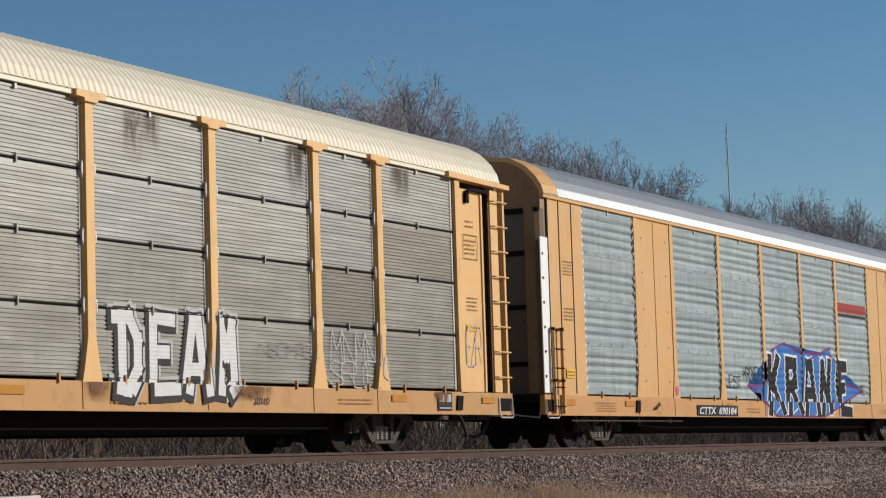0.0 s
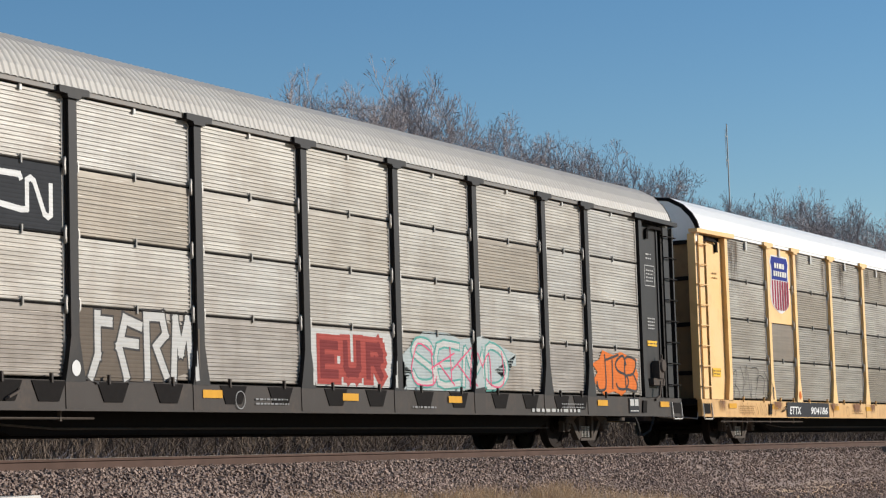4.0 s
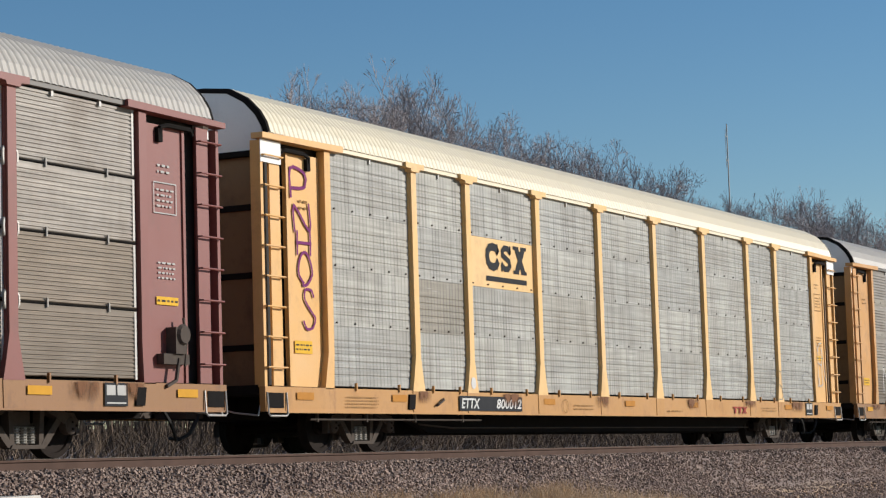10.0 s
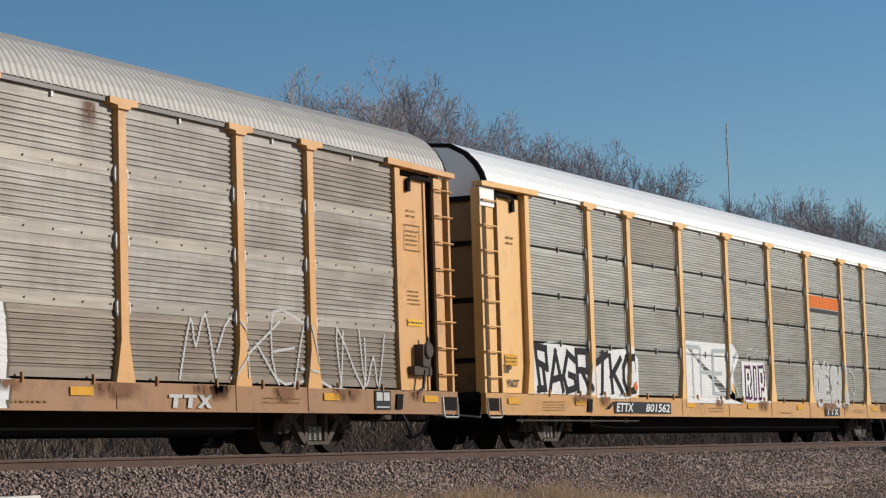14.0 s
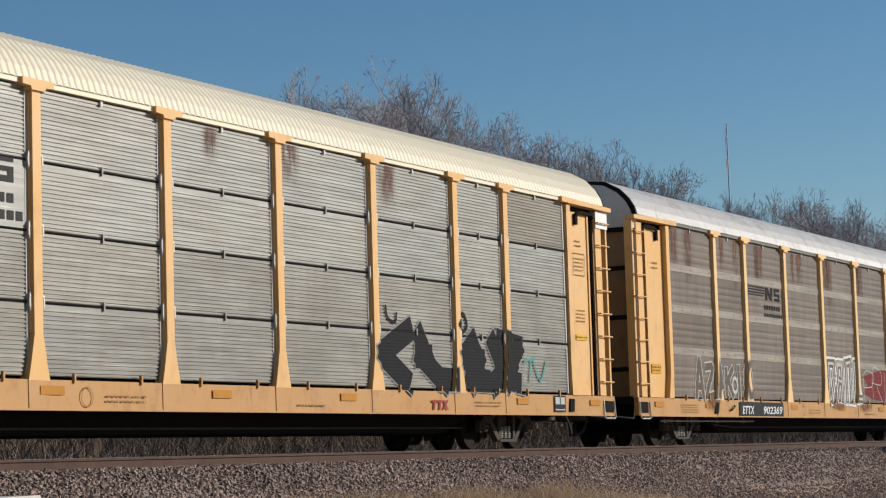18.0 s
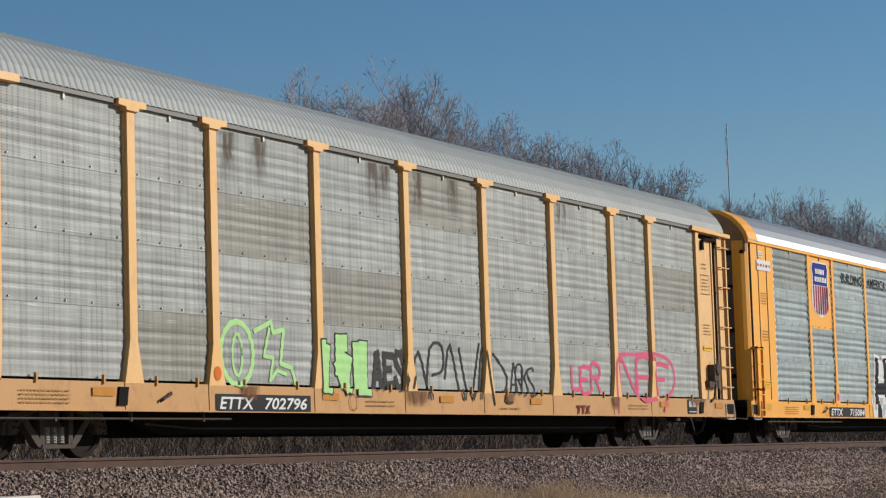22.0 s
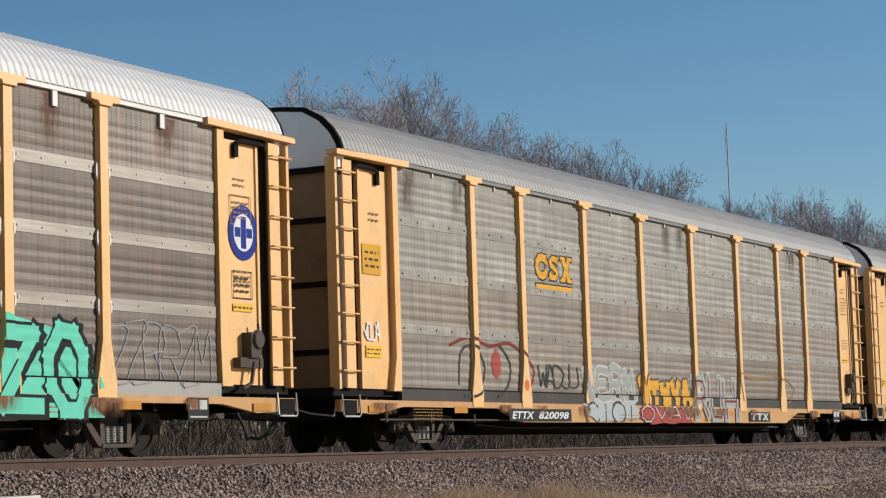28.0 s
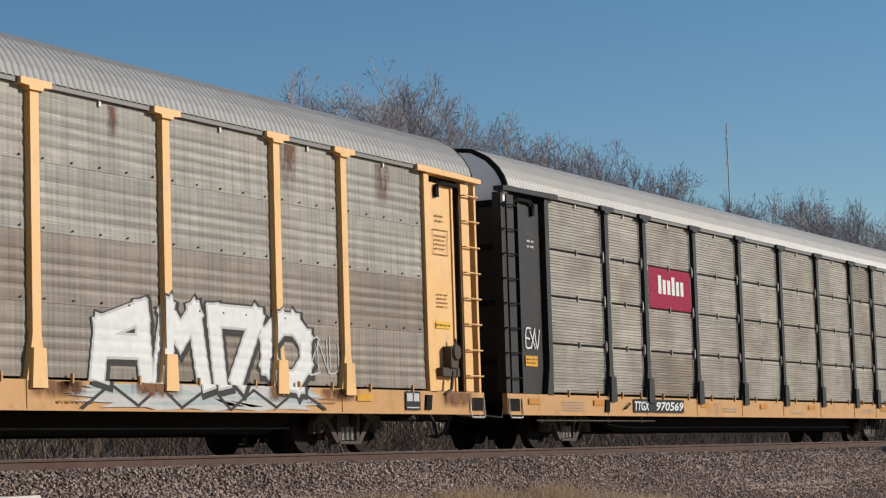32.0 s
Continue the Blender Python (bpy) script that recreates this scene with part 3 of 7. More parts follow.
def build_setting():
    build_ground()
    build_track()
    build_ballast()
    build_crossing()
    blades("dry_grass", "straw-coloured dry grass on the edge of the ballast", "grass", DRY, 15000, (22.5, 36, -4.6, -2.75), 0.33, 0.4, 0.005, 2, 0.35)
    blades("brush", "dead brown weeds and brush behind the track", "brush", BRUSH, 17000, (34, 135, 12.6, 15.5), 1.1, 0.6, 0.012, 7)
    blades("fallen_twigs", "pale bare twigs lying about the bank behind the track", "twigs", TWIG, 2600, (34, 125, 12.1, 13.6), 0.7, 1.2, 0.018, 17)
    blades("thicket", "dense dark tangle of bare shrubs below the trees", "shrubs", BRUSH, 14000, (38, 170, 16, 20), 2.6, 0.25, 0.017, 27)
    build_trees()
    build_mast()
    bm = bmesh.new()
    prism(bm, ((-0.75, 0), (0.75, 0), (0.75, 0.52), (0.70, 0.56), (-0.70, 0.56), (-0.75, 0.52)), -0.5, 0.5)
    box(bm, 0.28, 0.4, -0.1, 0.02, 0.56, 0.566)
    block = tagged(new("concrete_block"), "pale weathered concrete foundation block beside the ballast", "block")
    block.location = (18.26, -3.23, -0.97)
    block.rotation_euler = (0, 0, 0.35)
    part("slab", bm, CONCRETE, block)


build_setting()


# ---- rail cars ----
BAYS = (-11.75, -9.02, -7.07, -4.25, -1.42, 1.42, 4.25, 7.07, 9.02, 11.75)
TIERS = (0.97, 1.92, 2.80, 3.67, 4.60)
FACE = 1.53      # the screens' outer face, off the car's middle
ARCH = ((0, 5.42), (0.5, 5.41), (0.95, 5.36), (1.25, 5.20), (1.45, 5.0), (1.56, 4.82), (1.61, 4.66))


def tier_profile(style, h):
    """(z, out) along one screen tier, from its foot up."""
    if style == "fine":
        pts, pitch, z = [(0.0, 0.0), (0.012, 0.010)], 0.054, 0.02
        while z + pitch < h - 0.02:
            pts += [(z, 0.010), (z + 0.006, -0.005), (z + 0.022, -0.005), (z + 0.029, 0.010)]
            z += pitch
        return pts + [(h - 0.012, 0.010), (h - 0.011, 0.0)]
    if style == "strip":
        pts, pitch, z = [(0.0, 0.01), (0.12, 0.01)], 0.076, 0.13
        while z + pitch < h - 0.10:
            pts += [(z, 0.012), (z + 0.009, -0.006), (z + 0.027, -0.006), (z + 0.040, 0.012)]
            z += pitch
        return pts + [(h - 0.10, 0.01), (h, 0.01)]
    if style == "broad":
        pts, z = [(0.0, 0.012), (0.13, 0.012)], 0.14
        while z + 0.145 < h - 0.08:
            pts += [(z, 0.012), (z + 0.035, 0.006), (z + 0.06, 0.004), (z + 0.1, 0.010), (z + 0.13, 0.0125)]
            z += 0.145
        return pts + [(h - 0.05, 0.012), (h, 0.012)]
    if style == "mesh":
        pts, z = [(0.0, 0.011), (0.13, 0.011)], 0.14
        while z + 0.145 < h - 0.08:
            pts += [(z, 0.011), (z + 0.012, 0.003), (z + 0.030, 0.003), (z + 0.045, 0.011)]
            z += 0.105
        return pts + [(h - 0.05, 0.011), (h, 0.011)]
    if style == "punched":
        pts, z = [(0.0, 0.011), (0.13, 0.011)], 0.14
        while z + 0.145 < h - 0.08:
            pts += [(z, 0.011), (z + 0.05, 0.006), (z + 0.1, 0.011)]
            z += 0.145
        return pts + [(h - 0.05, 0.011), (h, 0.011)]
    if style == "deep":
        pts, z = [(0.0, 0.016), (0.14, 0.016)], 0.15
        while z + 0.16 < h - 0.08:
            pts += [(z, 0.015), (z + 0.04, -0.003), (z + 0.07, -0.006), (z + 0.12, 0.012), (z + 0.15, 0.016)]
            z += 0.16
        return pts + [(h - 0.06, 0.016), (h, 0.016)]
    return [(0.0, 0.01), (h, 0.01)]


def screen_mesh(style, width, h):
    def make(bm):
        prof = tier_profile(style, h)
        cols = []
        for x in (-width / 2, width / 2):
            cols.append([bm.verts.new((x, -o, z)) for z, o in prof] + [bm.verts.new((x, 0.045, h)), bm.verts.new((x, 0.045, 0))])
        k = len(cols[0])
        for i in range(k):
            j = (i + 1) % k
            bm.faces.new((cols[0][i], cols[1][i], cols[1][j], cols[0][j]))
        bm.faces.new(cols[0][::-1])
        bm.faces.new(cols[1])
    return stored(("screen", style, round(width, 3), round(h, 3)), make)


def roof_mesh(ribbed):
    def make(bm):
        full = [(-y, z) for y, z in reversed(ARCH)] + list(ARCH[1:])
        xs = []
        x = -13.42
        while x < 13.38:
            xs += [(x, 0.0), (x + 0.03, 0.016), (x + 0.065, 0.020), (x + 0.10, 0.012)] if ribbed else [(x, 0)]
            x += 0.135 if ribbed else 0.5
        xs.append((13.42, 0.0))
        rows = []
        for px, up in xs:
            rows.append([bm.verts.new((px, y * (1 + up / 2.2), z + up * (0.4 + 0.6 * (1 - abs(y) / 1.7)))) for y, z in full])
        for a, b in zip(rows, rows[1:]):
            for i in range(len(full) - 1):
                bm.faces.new((a[i], b[i], b[i + 1], a[i + 1]))
    return stored(("roof", ribbed), make)


def post_mesh(kind):
    """A side post: T-shaped head, shaft and a foot that widens over the sill."""
    def make(bm):
        if kind == "smooth":
            prism(bm, ((-0.20, 0.95), (0.20, 0.95), (0.14, 1.2), (0.085, 1.5), (0.085, 4.62), (-0.085, 4.62), (-0.085, 1.5), (-0.14, 1.2)), -1.578, -1.48)
            return
        wide = 0.21
        prism(bm, ((-wide, 0.95), (wide, 0.95), (0.16, 1.15), (0.085, 1.52), (0.085, 4.56), (-0.085, 4.56), (-0.085, 1.52), (-0.16, 1.15)), -1.615, -1.48)
        box(bm, -0.105, -0.085, -1.575, -1.5, 1.55, 4.5)
        box(bm, 0.085, 0.105, -1.575, -1.5, 1.55, 4.5)
        prism(bm, ((-0.13, 4.53), (0.13, 4.53), (0.15, 4.575), (0.31, 4.585), (0.31, 4.67), (-0.31, 4.67), (-0.31, 4.585), (-0.15, 4.575)), -1.655, -1.5)
        if kind == "low":
            prism(bm, ((-0.20, 0.72), (0.20, 0.72), (0.21, 0.95), (0.12, 1.3), (-0.12, 1.3), (-0.21, 0.95)), -1.613, -1.59)
        if kind == "curved":
            prism(bm, ((-0.15, 0.86), (0.15, 0.86), (0.12, 1.35), (-0.12, 1.35)), -1.66, -1.6)
    return stored(("post", kind), make)


def truck_parts(parent, x, mat):
    """A two-axle truck; returns its wheelsets."""
    def bolster(bm):
        box(bm, -0.2, 0.2, -0.95, 0.95, 0.38, 0.6)
        box(bm, -0.14, 0.14, -0.3, 0.3, 0.6, 0.7)

    def frame_(bm):
        # the cast frame: pedestal jaws, arched top, hanging lower chord
        prism(bm, ((-1.05, 0.47), (-0.95, 0.58), (-0.62, 0.6), (-0.42, 0.72), (0.42, 0.72), (0.62, 0.6), (0.95, 0.58), (1.05, 0.47), (0.74, 0.44), (0.60, 0.52), (0.36, 0.62), (-0.36, 0.62), (-0.60, 0.52), (-0.74, 0.44)), -1.07, -0.93)
        for s in (-1, 1):
            prism(bm, ((s * 0.72, 0.5), (s * 0.62, 0.53), (s * 0.36, 0.27), (s * 0.30, 0.2), (s * 0.30, 0.14), (s * 0.38, 0.15), (s * 0.46, 0.22)), -1.06, -0.94)
            prism(bm, ((s * 0.36, 0.64), (s * 0.27, 0.64), (s * 0.24, 0.16), (s * 0.33, 0.16)), -1.055, -0.945)
            prism(bm, ((s * 1.06, 0.5), (s * 1.0, 0.5), (s * 1.02, 0.3), (s * 1.08, 0.3)), -1.05, -0.95)
        prism(bm, ((-0.34, 0.13), (0.34, 0.13), (0.31, 0.18), (-0.31, 0.18)), -1.08, -0.92)

    def spring(bm):
        prof = []
        for i in range(7):
            z = 0.03 + 0.2 * i / 6
            prof += [(0.045, z - 0.008), (0.06, z), (0.045, z + 0.008)]
        rings = []
        for r, z in prof:
            rings.append([bm.verts.new((r * math.cos(k * 0.785), r * math.sin(k * 0.785), z)) for k in range(8)])
        for a, b in zip(rings, rings[1:]):
            for k in range(8):
                bm.faces.new((a[k], a[(k + 1) % 8], b[(k + 1) % 8], b[k]))

    def wheelset(bm):
        for s in (-1, 1):
            prof = [(0.16, s * 0.62), (0.16, s * 0.66), (0.34, s * 0.675), (0.355, s * 0.655), (0.435, s * 0.655), (0.42, s * 0.70), (0.41, s * 0.80), (0.345, s * 0.80), (0.335, s * 0.77), (0.13, s * 0.745), (0.12, s * 0.80), (0.08, s * 0.80)]
            lathe(bm, prof, (0, 0, 0), 28)
        tube(bm, (0, -0.98, 0), (0, 0.98, 0), 0.075, sides=10)
        for s in (-1, 1):
            for k in range(3):
                a = k * 2.094
                tube(bm, (0.05 * math.cos(a), s * 1.09, 0.05 * math.sin(a)), (0.05 * math.cos(a), s * 1.125, 0.05 * math.sin(a)), 0.016, sides=6)

    def bearing(bm):
        lathe(bm, [(0.06, -1.11), (0.1, -1.09), (0.12, -1.07), (0.12, -0.98), (0.1, -0.94)], (0, 0, 0), 12)

    def shoe(bm):
        box(bm, -0.06, 0.06, -0.9, 0.9, 0.28, 0.36)
        for s in (-1, 1):
            box(bm, -0.1, 0.08, s * 0.76 - 0.05, s * 0.76 + 0.05, 0.2, 0.46)

    truck = put("truck", stored("truck", bolster), mat, parent, (x, 0, 0))
    for turn in (0, math.pi):
        put("side_frame", stored("side_frame", frame_), mat, truck, turn=turn)
        for dx in (-0.15, 0, 0.15):
            put("spring", stored("spring", spring), PAINT["fascia"], truck, (dx, -1.0 if turn == 0 else 1.0, 0.17))
    sets = []
    for dx in (-0.89, 0.89):
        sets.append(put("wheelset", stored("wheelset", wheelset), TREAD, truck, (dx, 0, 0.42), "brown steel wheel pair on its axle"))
        for turn in (0, math.pi):
            put("bearing", stored("bearing", bearing), mat, truck, (dx, 0, 0.42), turn=turn)
        put("brake_beam", stored("brake_beam", shoe), mat, truck, (dx * 0.46, 0, 0))
    return sets


def ladder_end(car, spec, sgn, side):
    """The open end bay: door leaf, jamb, ladder plate with rungs, head beam. side -1 is the near one."""
    body = PAINT[spec["body"]]
    turn = 0 if side < 0 else math.pi
    d = sgn if side < 0 else -sgn           # along the car in the turned space

    def leaf(bm):
        prism(bm, ((11.88, 0.98), (12.84, 0.98), (12.84, 4.46), (11.88, 4.46)), -1.50, -1.44)

    def stile(bm):
        box(bm, 12.80, 12.86, -1.525, -1.503, 0.98, 4.5)

    def jamb(bm):
        prism(bm, ((11.72, 0.95), (11.98, 0.95), (11.86, 1.5), (11.86, 4.56), (11.69, 4.56), (11.69, 1.5)), -1.60, -1.46)

    def plate(bm):
        prism(bm, ((13.10, 0.98), (13.38, 0.98), (13.38, 4.52), (13.10, 4.52)), -1.56, -1.525)

    def edge(bm):
        box(bm, 13.57, 13.64, -1.57, -1.40, 0.96, 4.54)

    def back(bm):
        box(bm, 13.38, 13.57, -1.44, -1.41, 0.98, 4.52)

    def rung(bm):
        rod(bm, ((13.10, -1.55, 0), (13.10, -1.63, 0), (13.62, -1.63, 0), (13.62, -1.55, 0)), 0.014, 5)

    def beam(bm):
        prism(bm, ((11.38, 4.58), (13.70, 4.56), (13.70, 4.64), (11.38, 4.68)), -1.66, -1.46)

    def hook(bm):
        rod(bm, ((12.25, -1.52, 4.28), (12.25, -1.55, 4.42), (12.4, -1.56, 4.46), (12.95, -1.56, 4.46), (13.05, -1.52, 4.40)), 0.035, 6)
        box(bm, 12.2, 12.3, -1.56, -1.5, 4.22, 4.4)

    def flip(make):
        def make2(bm):
            make(bm)
            if d < 0:
                bmesh.ops.scale(bm, vec=(-1, 1, 1), verts=bm.verts)
        return make2
    tag = "a" if d < 0 else "b"
    leaf_ob = put("end_side_door", stored(("end_side_door", tag), flip(leaf)), body, car, turn=turn)
    put("door_stile", stored(("door_stile", tag), flip(stile)), body, leaf_ob)
    put("jamb", stored(("jamb", tag), flip(jamb)), body, car, turn=turn)
    ladder = put("ladder", stored(("ladder", tag), flip(plate)), body, car, turn=turn)
    put("stile", stored(("stile", tag), flip(edge)), body, ladder)
    # the recess behind the rungs gets its shade from this darker paint
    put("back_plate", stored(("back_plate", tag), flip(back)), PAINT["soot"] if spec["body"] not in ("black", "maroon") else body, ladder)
    count = 8
    for i in range(count):
        put("rung", stored(("rung", tag), flip(rung)), body if spec["body"] != "black" else BLACK, ladder, (0, 0, 1.24 + i * 0.44))
    put("head_beam", stored(("head_beam", tag), flip(beam)), body, car, turn=turn)
    if spec.get("white_tops") and side < 0:
        def top(bm):
            box(bm, 13.09, 13.65, -1.585, -1.575, 4.22, 4.55)
        put("painted_head", stored(("painted_head", tag), flip(top)), PAINT["white"], ladder, label="white painted ladder head")
    put("latch_hook", stored(("latch_hook", tag), flip(hook)), BLACK, car, turn=turn, label="black bent latch pipe")


def smooth_end(car, spec, sgn, side):
    """The closed corner of the smooth-sided cars: plain plate, rounded corner, short ladder."""
    body = PAINT[spec["body"]]
    turn = 0 if side < 0 else math.pi
    d = sgn if side < 0 else -sgn

    def plate(bm):
        box(bm, 11.66, 13.25, -1.56, -1.44, 0.96, 4.62)

    def panel_seam(bm):
        box(bm, -0.012, 0.012, -1.572, -1.561, 1.0, 4.58)

    def corner(bm):
        pts = []
        for i in range(6):
            a = i * math.pi / 10
            pts.append((13.25 + 0.32 * math.sin(a), -1.24 - 0.32 * math.cos(a)))
        pts += [(13.50, -1.24), (13.25, -1.48)]
        lo = [bm.verts.new((x, y, 0.96)) for x, y in pts]
        hi = [bm.verts.new((x, y, 4.64)) for x, y in pts]
        for i in range(len(pts)):
            j = (i + 1) % len(pts)
            bm.faces.new((lo[i], lo[j], hi[j], hi[i]))
        bm.faces.new(lo[::-1])
        bm.faces.new(hi)

    def grab(bm):
        for x in (12.92, 13.3):
            box(bm, x, x + 0.05, -1.68, -1.62, 0.62, 2.2)
        for x in (12.92, 13.3):
            box(bm, x, x + 0.05, -1.68, -1.55, 2.15, 2.2)
            box(bm, x, x + 0.05, -1.68, -1.55, 1.2, 1.25)

    def rung(bm):
        tube(bm, (12.92, -1.67, 0), (13.35, -1.67, 0), 0.015, sides=6)

    def flip(make):
        def make2(bm):
            make(bm)
            if d < 0:
                bmesh.ops.scale(bm, vec=(-1, 1, 1), verts=bm.verts)
        return make2
    tag = "a" if d < 0 else "b"
    panel = put("end_panel", stored(("end_panel", tag), flip(plate)), body, car, turn=turn)
    for x in (12.16, 12.74):
        put("panel_seam", stored("panel_seam", panel_seam), STEEL, panel, (x * d, 0, 0))
    # beside the white plate the corner is darkened in colour, as in shade
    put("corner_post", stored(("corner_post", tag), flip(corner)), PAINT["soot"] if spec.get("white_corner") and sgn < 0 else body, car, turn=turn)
    if spec.get("white_corner") and sgn < 0 and side < 0:
        def skin(bm):
            prism(bm, ((13.31, 1.0), (13.63, 1.0), (13.63, 3.86), (13.31, 3.86)), -1.585, -1.565)
        put("corner_plate", stored(("corner_plate", tag), flip(skin)), PAINT["white"], car, turn=turn, label="white corner plate")

        def bolt(bm):
            tube(bm, (13.55, -1.584, 0), (13.55, -1.6, 0), 0.025, sides=8)
        for z in (1.3, 1.75, 2.2, 2.65, 3.1, 3.55):
            put("bolt", stored(("corner_bolt", tag), flip(bolt)), STEEL, car, (0, 0, z), turn=turn)

    # black strip drawn in for the shaded recess beside the corner
    def shade_strip(bm):
        box(bm, 13.23, 13.30, -1.572, -1.5, 0.97, 4.6)
    put("corner_seal", stored(("corner_seal", tag), flip(shade_strip)), BLACK, car, turn=turn)
    ladder = put("ladder", stored(("short_ladder", tag), flip(grab)), body, car, turn=turn)
    for z in (0.75, 1.1, 1.45, 1.8, 2.15):
        put("rung", stored(("short_rung", tag), flip(rung)), BLACK if spec["body"] == "orange" else body, ladder, (0, 0, z))


def car_end(car, spec, sgn):
    """End doors, upper arch, coupler, hoses, steps and brake gear at one end."""
    body = PAINT[spec["body"]]

    def arch(z0, z1, half):
        pts = [(y, z) for y, z in ARCH if z0 < z <= z1]
        full = [(-half, z0)] + [(-y * half / 1.61, z - 0.03) for y, z in reversed(pts)] + [(y * half / 1.61, z - 0.03) for y, z in pts if y > 0] + [(half, z0)]
        return full

    def upper(bm):
        out = arch(4.4, 5.5, 1.55)
        a = [bm.verts.new((13.30, y, z)) for y, z in out]
        b = [bm.verts.new((13.46, y * 0.985, z - 0.015)) for y, z in out]
        for i in range(len(a)):
            j = (i + 1) % len(a)
            bm.faces.new((a[i], b[i], b[j], a[j]))
        bm.faces.new(a[::-1])
        bm.faces.new(b)

    def seal(bm):
        full = [(-y, z) for y, z in reversed(ARCH)] + list(ARCH[1:])
        a = [bm.verts.new((13.40, y * 1.004, z + 0.012)) for y, z in full]
        b = [bm.verts.new((13.47, y * 1.004, z + 0.012)) for y, z in full]
        c = [bm.verts.new((13.47, y * 0.96, z - 0.06)) for y, z in full]
        for p, q in ((a, b), (b, c)):
            for i in range(len(full) - 1):
                bm.faces.new((p[i], p[i + 1], q[i + 1], q[i]))

    def door(bm):
        box(bm, 13.28, 13.40, 0.02, 1.42, 0.98, 4.44)

    def slot(bm):
        box(bm, 13.402, 13.43, 0.14, 1.3, 0, 0.09)

    def rail_(bm):
        box(bm, 13.38, 13.52, -1.5, 1.5, 4.34, 4.42)

    def coupler(bm):
        box(bm, 13.2, 13.75, -0.28, 0.28, 0.55, 0.95)
        tube(bm, (13.6, 0, 0.78), (14.1, 0, 0.78), 0.09, 0.1, 8)
        prism(bm, ((14.05, 0.62), (14.3, 0.62), (14.33, 0.95), (14.05, 0.95)), -0.2, 0.16)

    def hose(bm):
        rod(bm, ((13.7, -0.5, 0.68), (13.85, -0.52, 0.5), (14.0, -0.5, 0.32), (14.15, -0.42, 0.24), (14.28, -0.35, 0.26)), 0.028, 6)

    def step(bm):
        rod(bm, ((13.12, -1.61, 0.88), (13.12, -1.63, 0.57), (13.16, -1.63, 0.54), (13.6, -1.63, 0.54), (13.64, -1.63, 0.57), (13.64, -1.61, 0.88)), 0.014, 5)

    def lever(bm):
        rod(bm, ((13.66, -1.5, 0.7), (13.72, -1.5, 0.55), (13.72, -1.1, 0.6), (13.75, -0.2, 0.85)), 0.014, 5)

    def flip(make):
        def make2(bm):
            make(bm)
            if sgn < 0:
                bmesh.ops.scale(bm, vec=(-1, 1, 1), verts=bm.verts)
        return make2
    tag = sgn
    # smooth-sided cars' caps take the dark rusty sill paint to deepen their shade
    put("end_cap", stored(("end_cap", tag), flip(upper)), PAINT[spec.get("cap", "white")], car, label="weathered upper end panel under the roof arch")
    put("roof_seal", stored(("roof_seal", tag), flip(seal)), BLACK if spec["style"] != "deep" else body, car)
    if spec["style"] == "deep":
        def hood(bm):
            full = [(-y, z) for y, z in reversed(ARCH)] + list(ARCH[1:])
            rows = [[bm.verts.new((x, y * 1.012, z + 0.022)) for y, z in full] for x in (12.82, 13.30, 13.48)]
            for v in rows[2]:
                v.co.z -= 0.02
            for a, b in zip(rows, rows[1:]):
                for i in range(len(full) - 1):
                    bm.faces.new((a[i], a[i + 1], b[i + 1], b[i]))
        put("roof_hood", stored(("roof_hood", tag), flip(hood)), body, car, label="painted hood over the end of the roof")
    # black and maroon ends are dark enough; others take the shade-darkened paint
    soot = body if spec["body"] in ("black", "maroon") else PAINT["shaded_end_grey" if spec["style"] == "deep" else "soot"]
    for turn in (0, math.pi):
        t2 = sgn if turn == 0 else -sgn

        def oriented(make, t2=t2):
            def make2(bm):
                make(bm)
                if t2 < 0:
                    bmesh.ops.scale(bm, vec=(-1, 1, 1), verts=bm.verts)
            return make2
        leaf = put("end_door", stored(("end_door", t2), oriented(door)), soot, car, turn=turn, label="grimy end door leaf, colour darkened for shade")
        for z in (1.5, 2.55, 3.55):
            put("door_slot", stored(("door_slot", t2), oriented(slot)), BLACK, leaf, (0, 0, z))
    put("end_rail", stored(("end_rail", tag), flip(rail_)), BLACK, car)
    put("coupler", stored(("coupler", tag), flip(coupler)), STEEL, car, label="dark rusty steel coupler")
    put("brake_hose", stored(("brake_hose", tag), flip(hose)), RUBBER, car)
    put("uncoupling_lever", stored(("lever", tag), flip(lever)), GALV, car)
    for turn in (0, math.pi):
        me = stored(("step", tag if turn == 0 else -tag), flip(step) if turn == 0 else (lambda bm: (step(bm), bmesh.ops.scale(bm, vec=(-sgn, 1, 1), verts=bm.verts) if sgn > 0 else None)))
        put("step", me, GALV, car, turn=turn)


def brake_gear(car, sgn, mat):
    """Hand brake housing, wheel and chain guide low on the end bay."""
    def house(bm):
        box(bm, 12.15, 12.75, -1.62, -1.5, 1.22, 1.36)
        box(bm, 12.38, 12.62, -1.66, -1.5, 1.36, 1.72)
        lathe(bm, [(0.12, -1.70), (0.15, -1.66), (0.12, -1.62)], (12.55, 0, 1.62), 12)
        rod(bm, ((12.5, -1.62, 1.3), (12.42, -1.62, 1.0), (12.2, -1.62, 0.92)), 0.03, 5)
        rod(bm, ((12.62, -1.62, 1.85), (12.68, -1.62, 1.5), (12.64, -1.62, 1.2)), 0.02, 5)
        if sgn < 0:
            bmesh.ops.scale(bm, vec=(-1, 1, 1), verts=bm.verts)
    put("hand_brake", stored(("hand_brake", sgn), house), STEEL, car, label="dark oily hand brake gear")


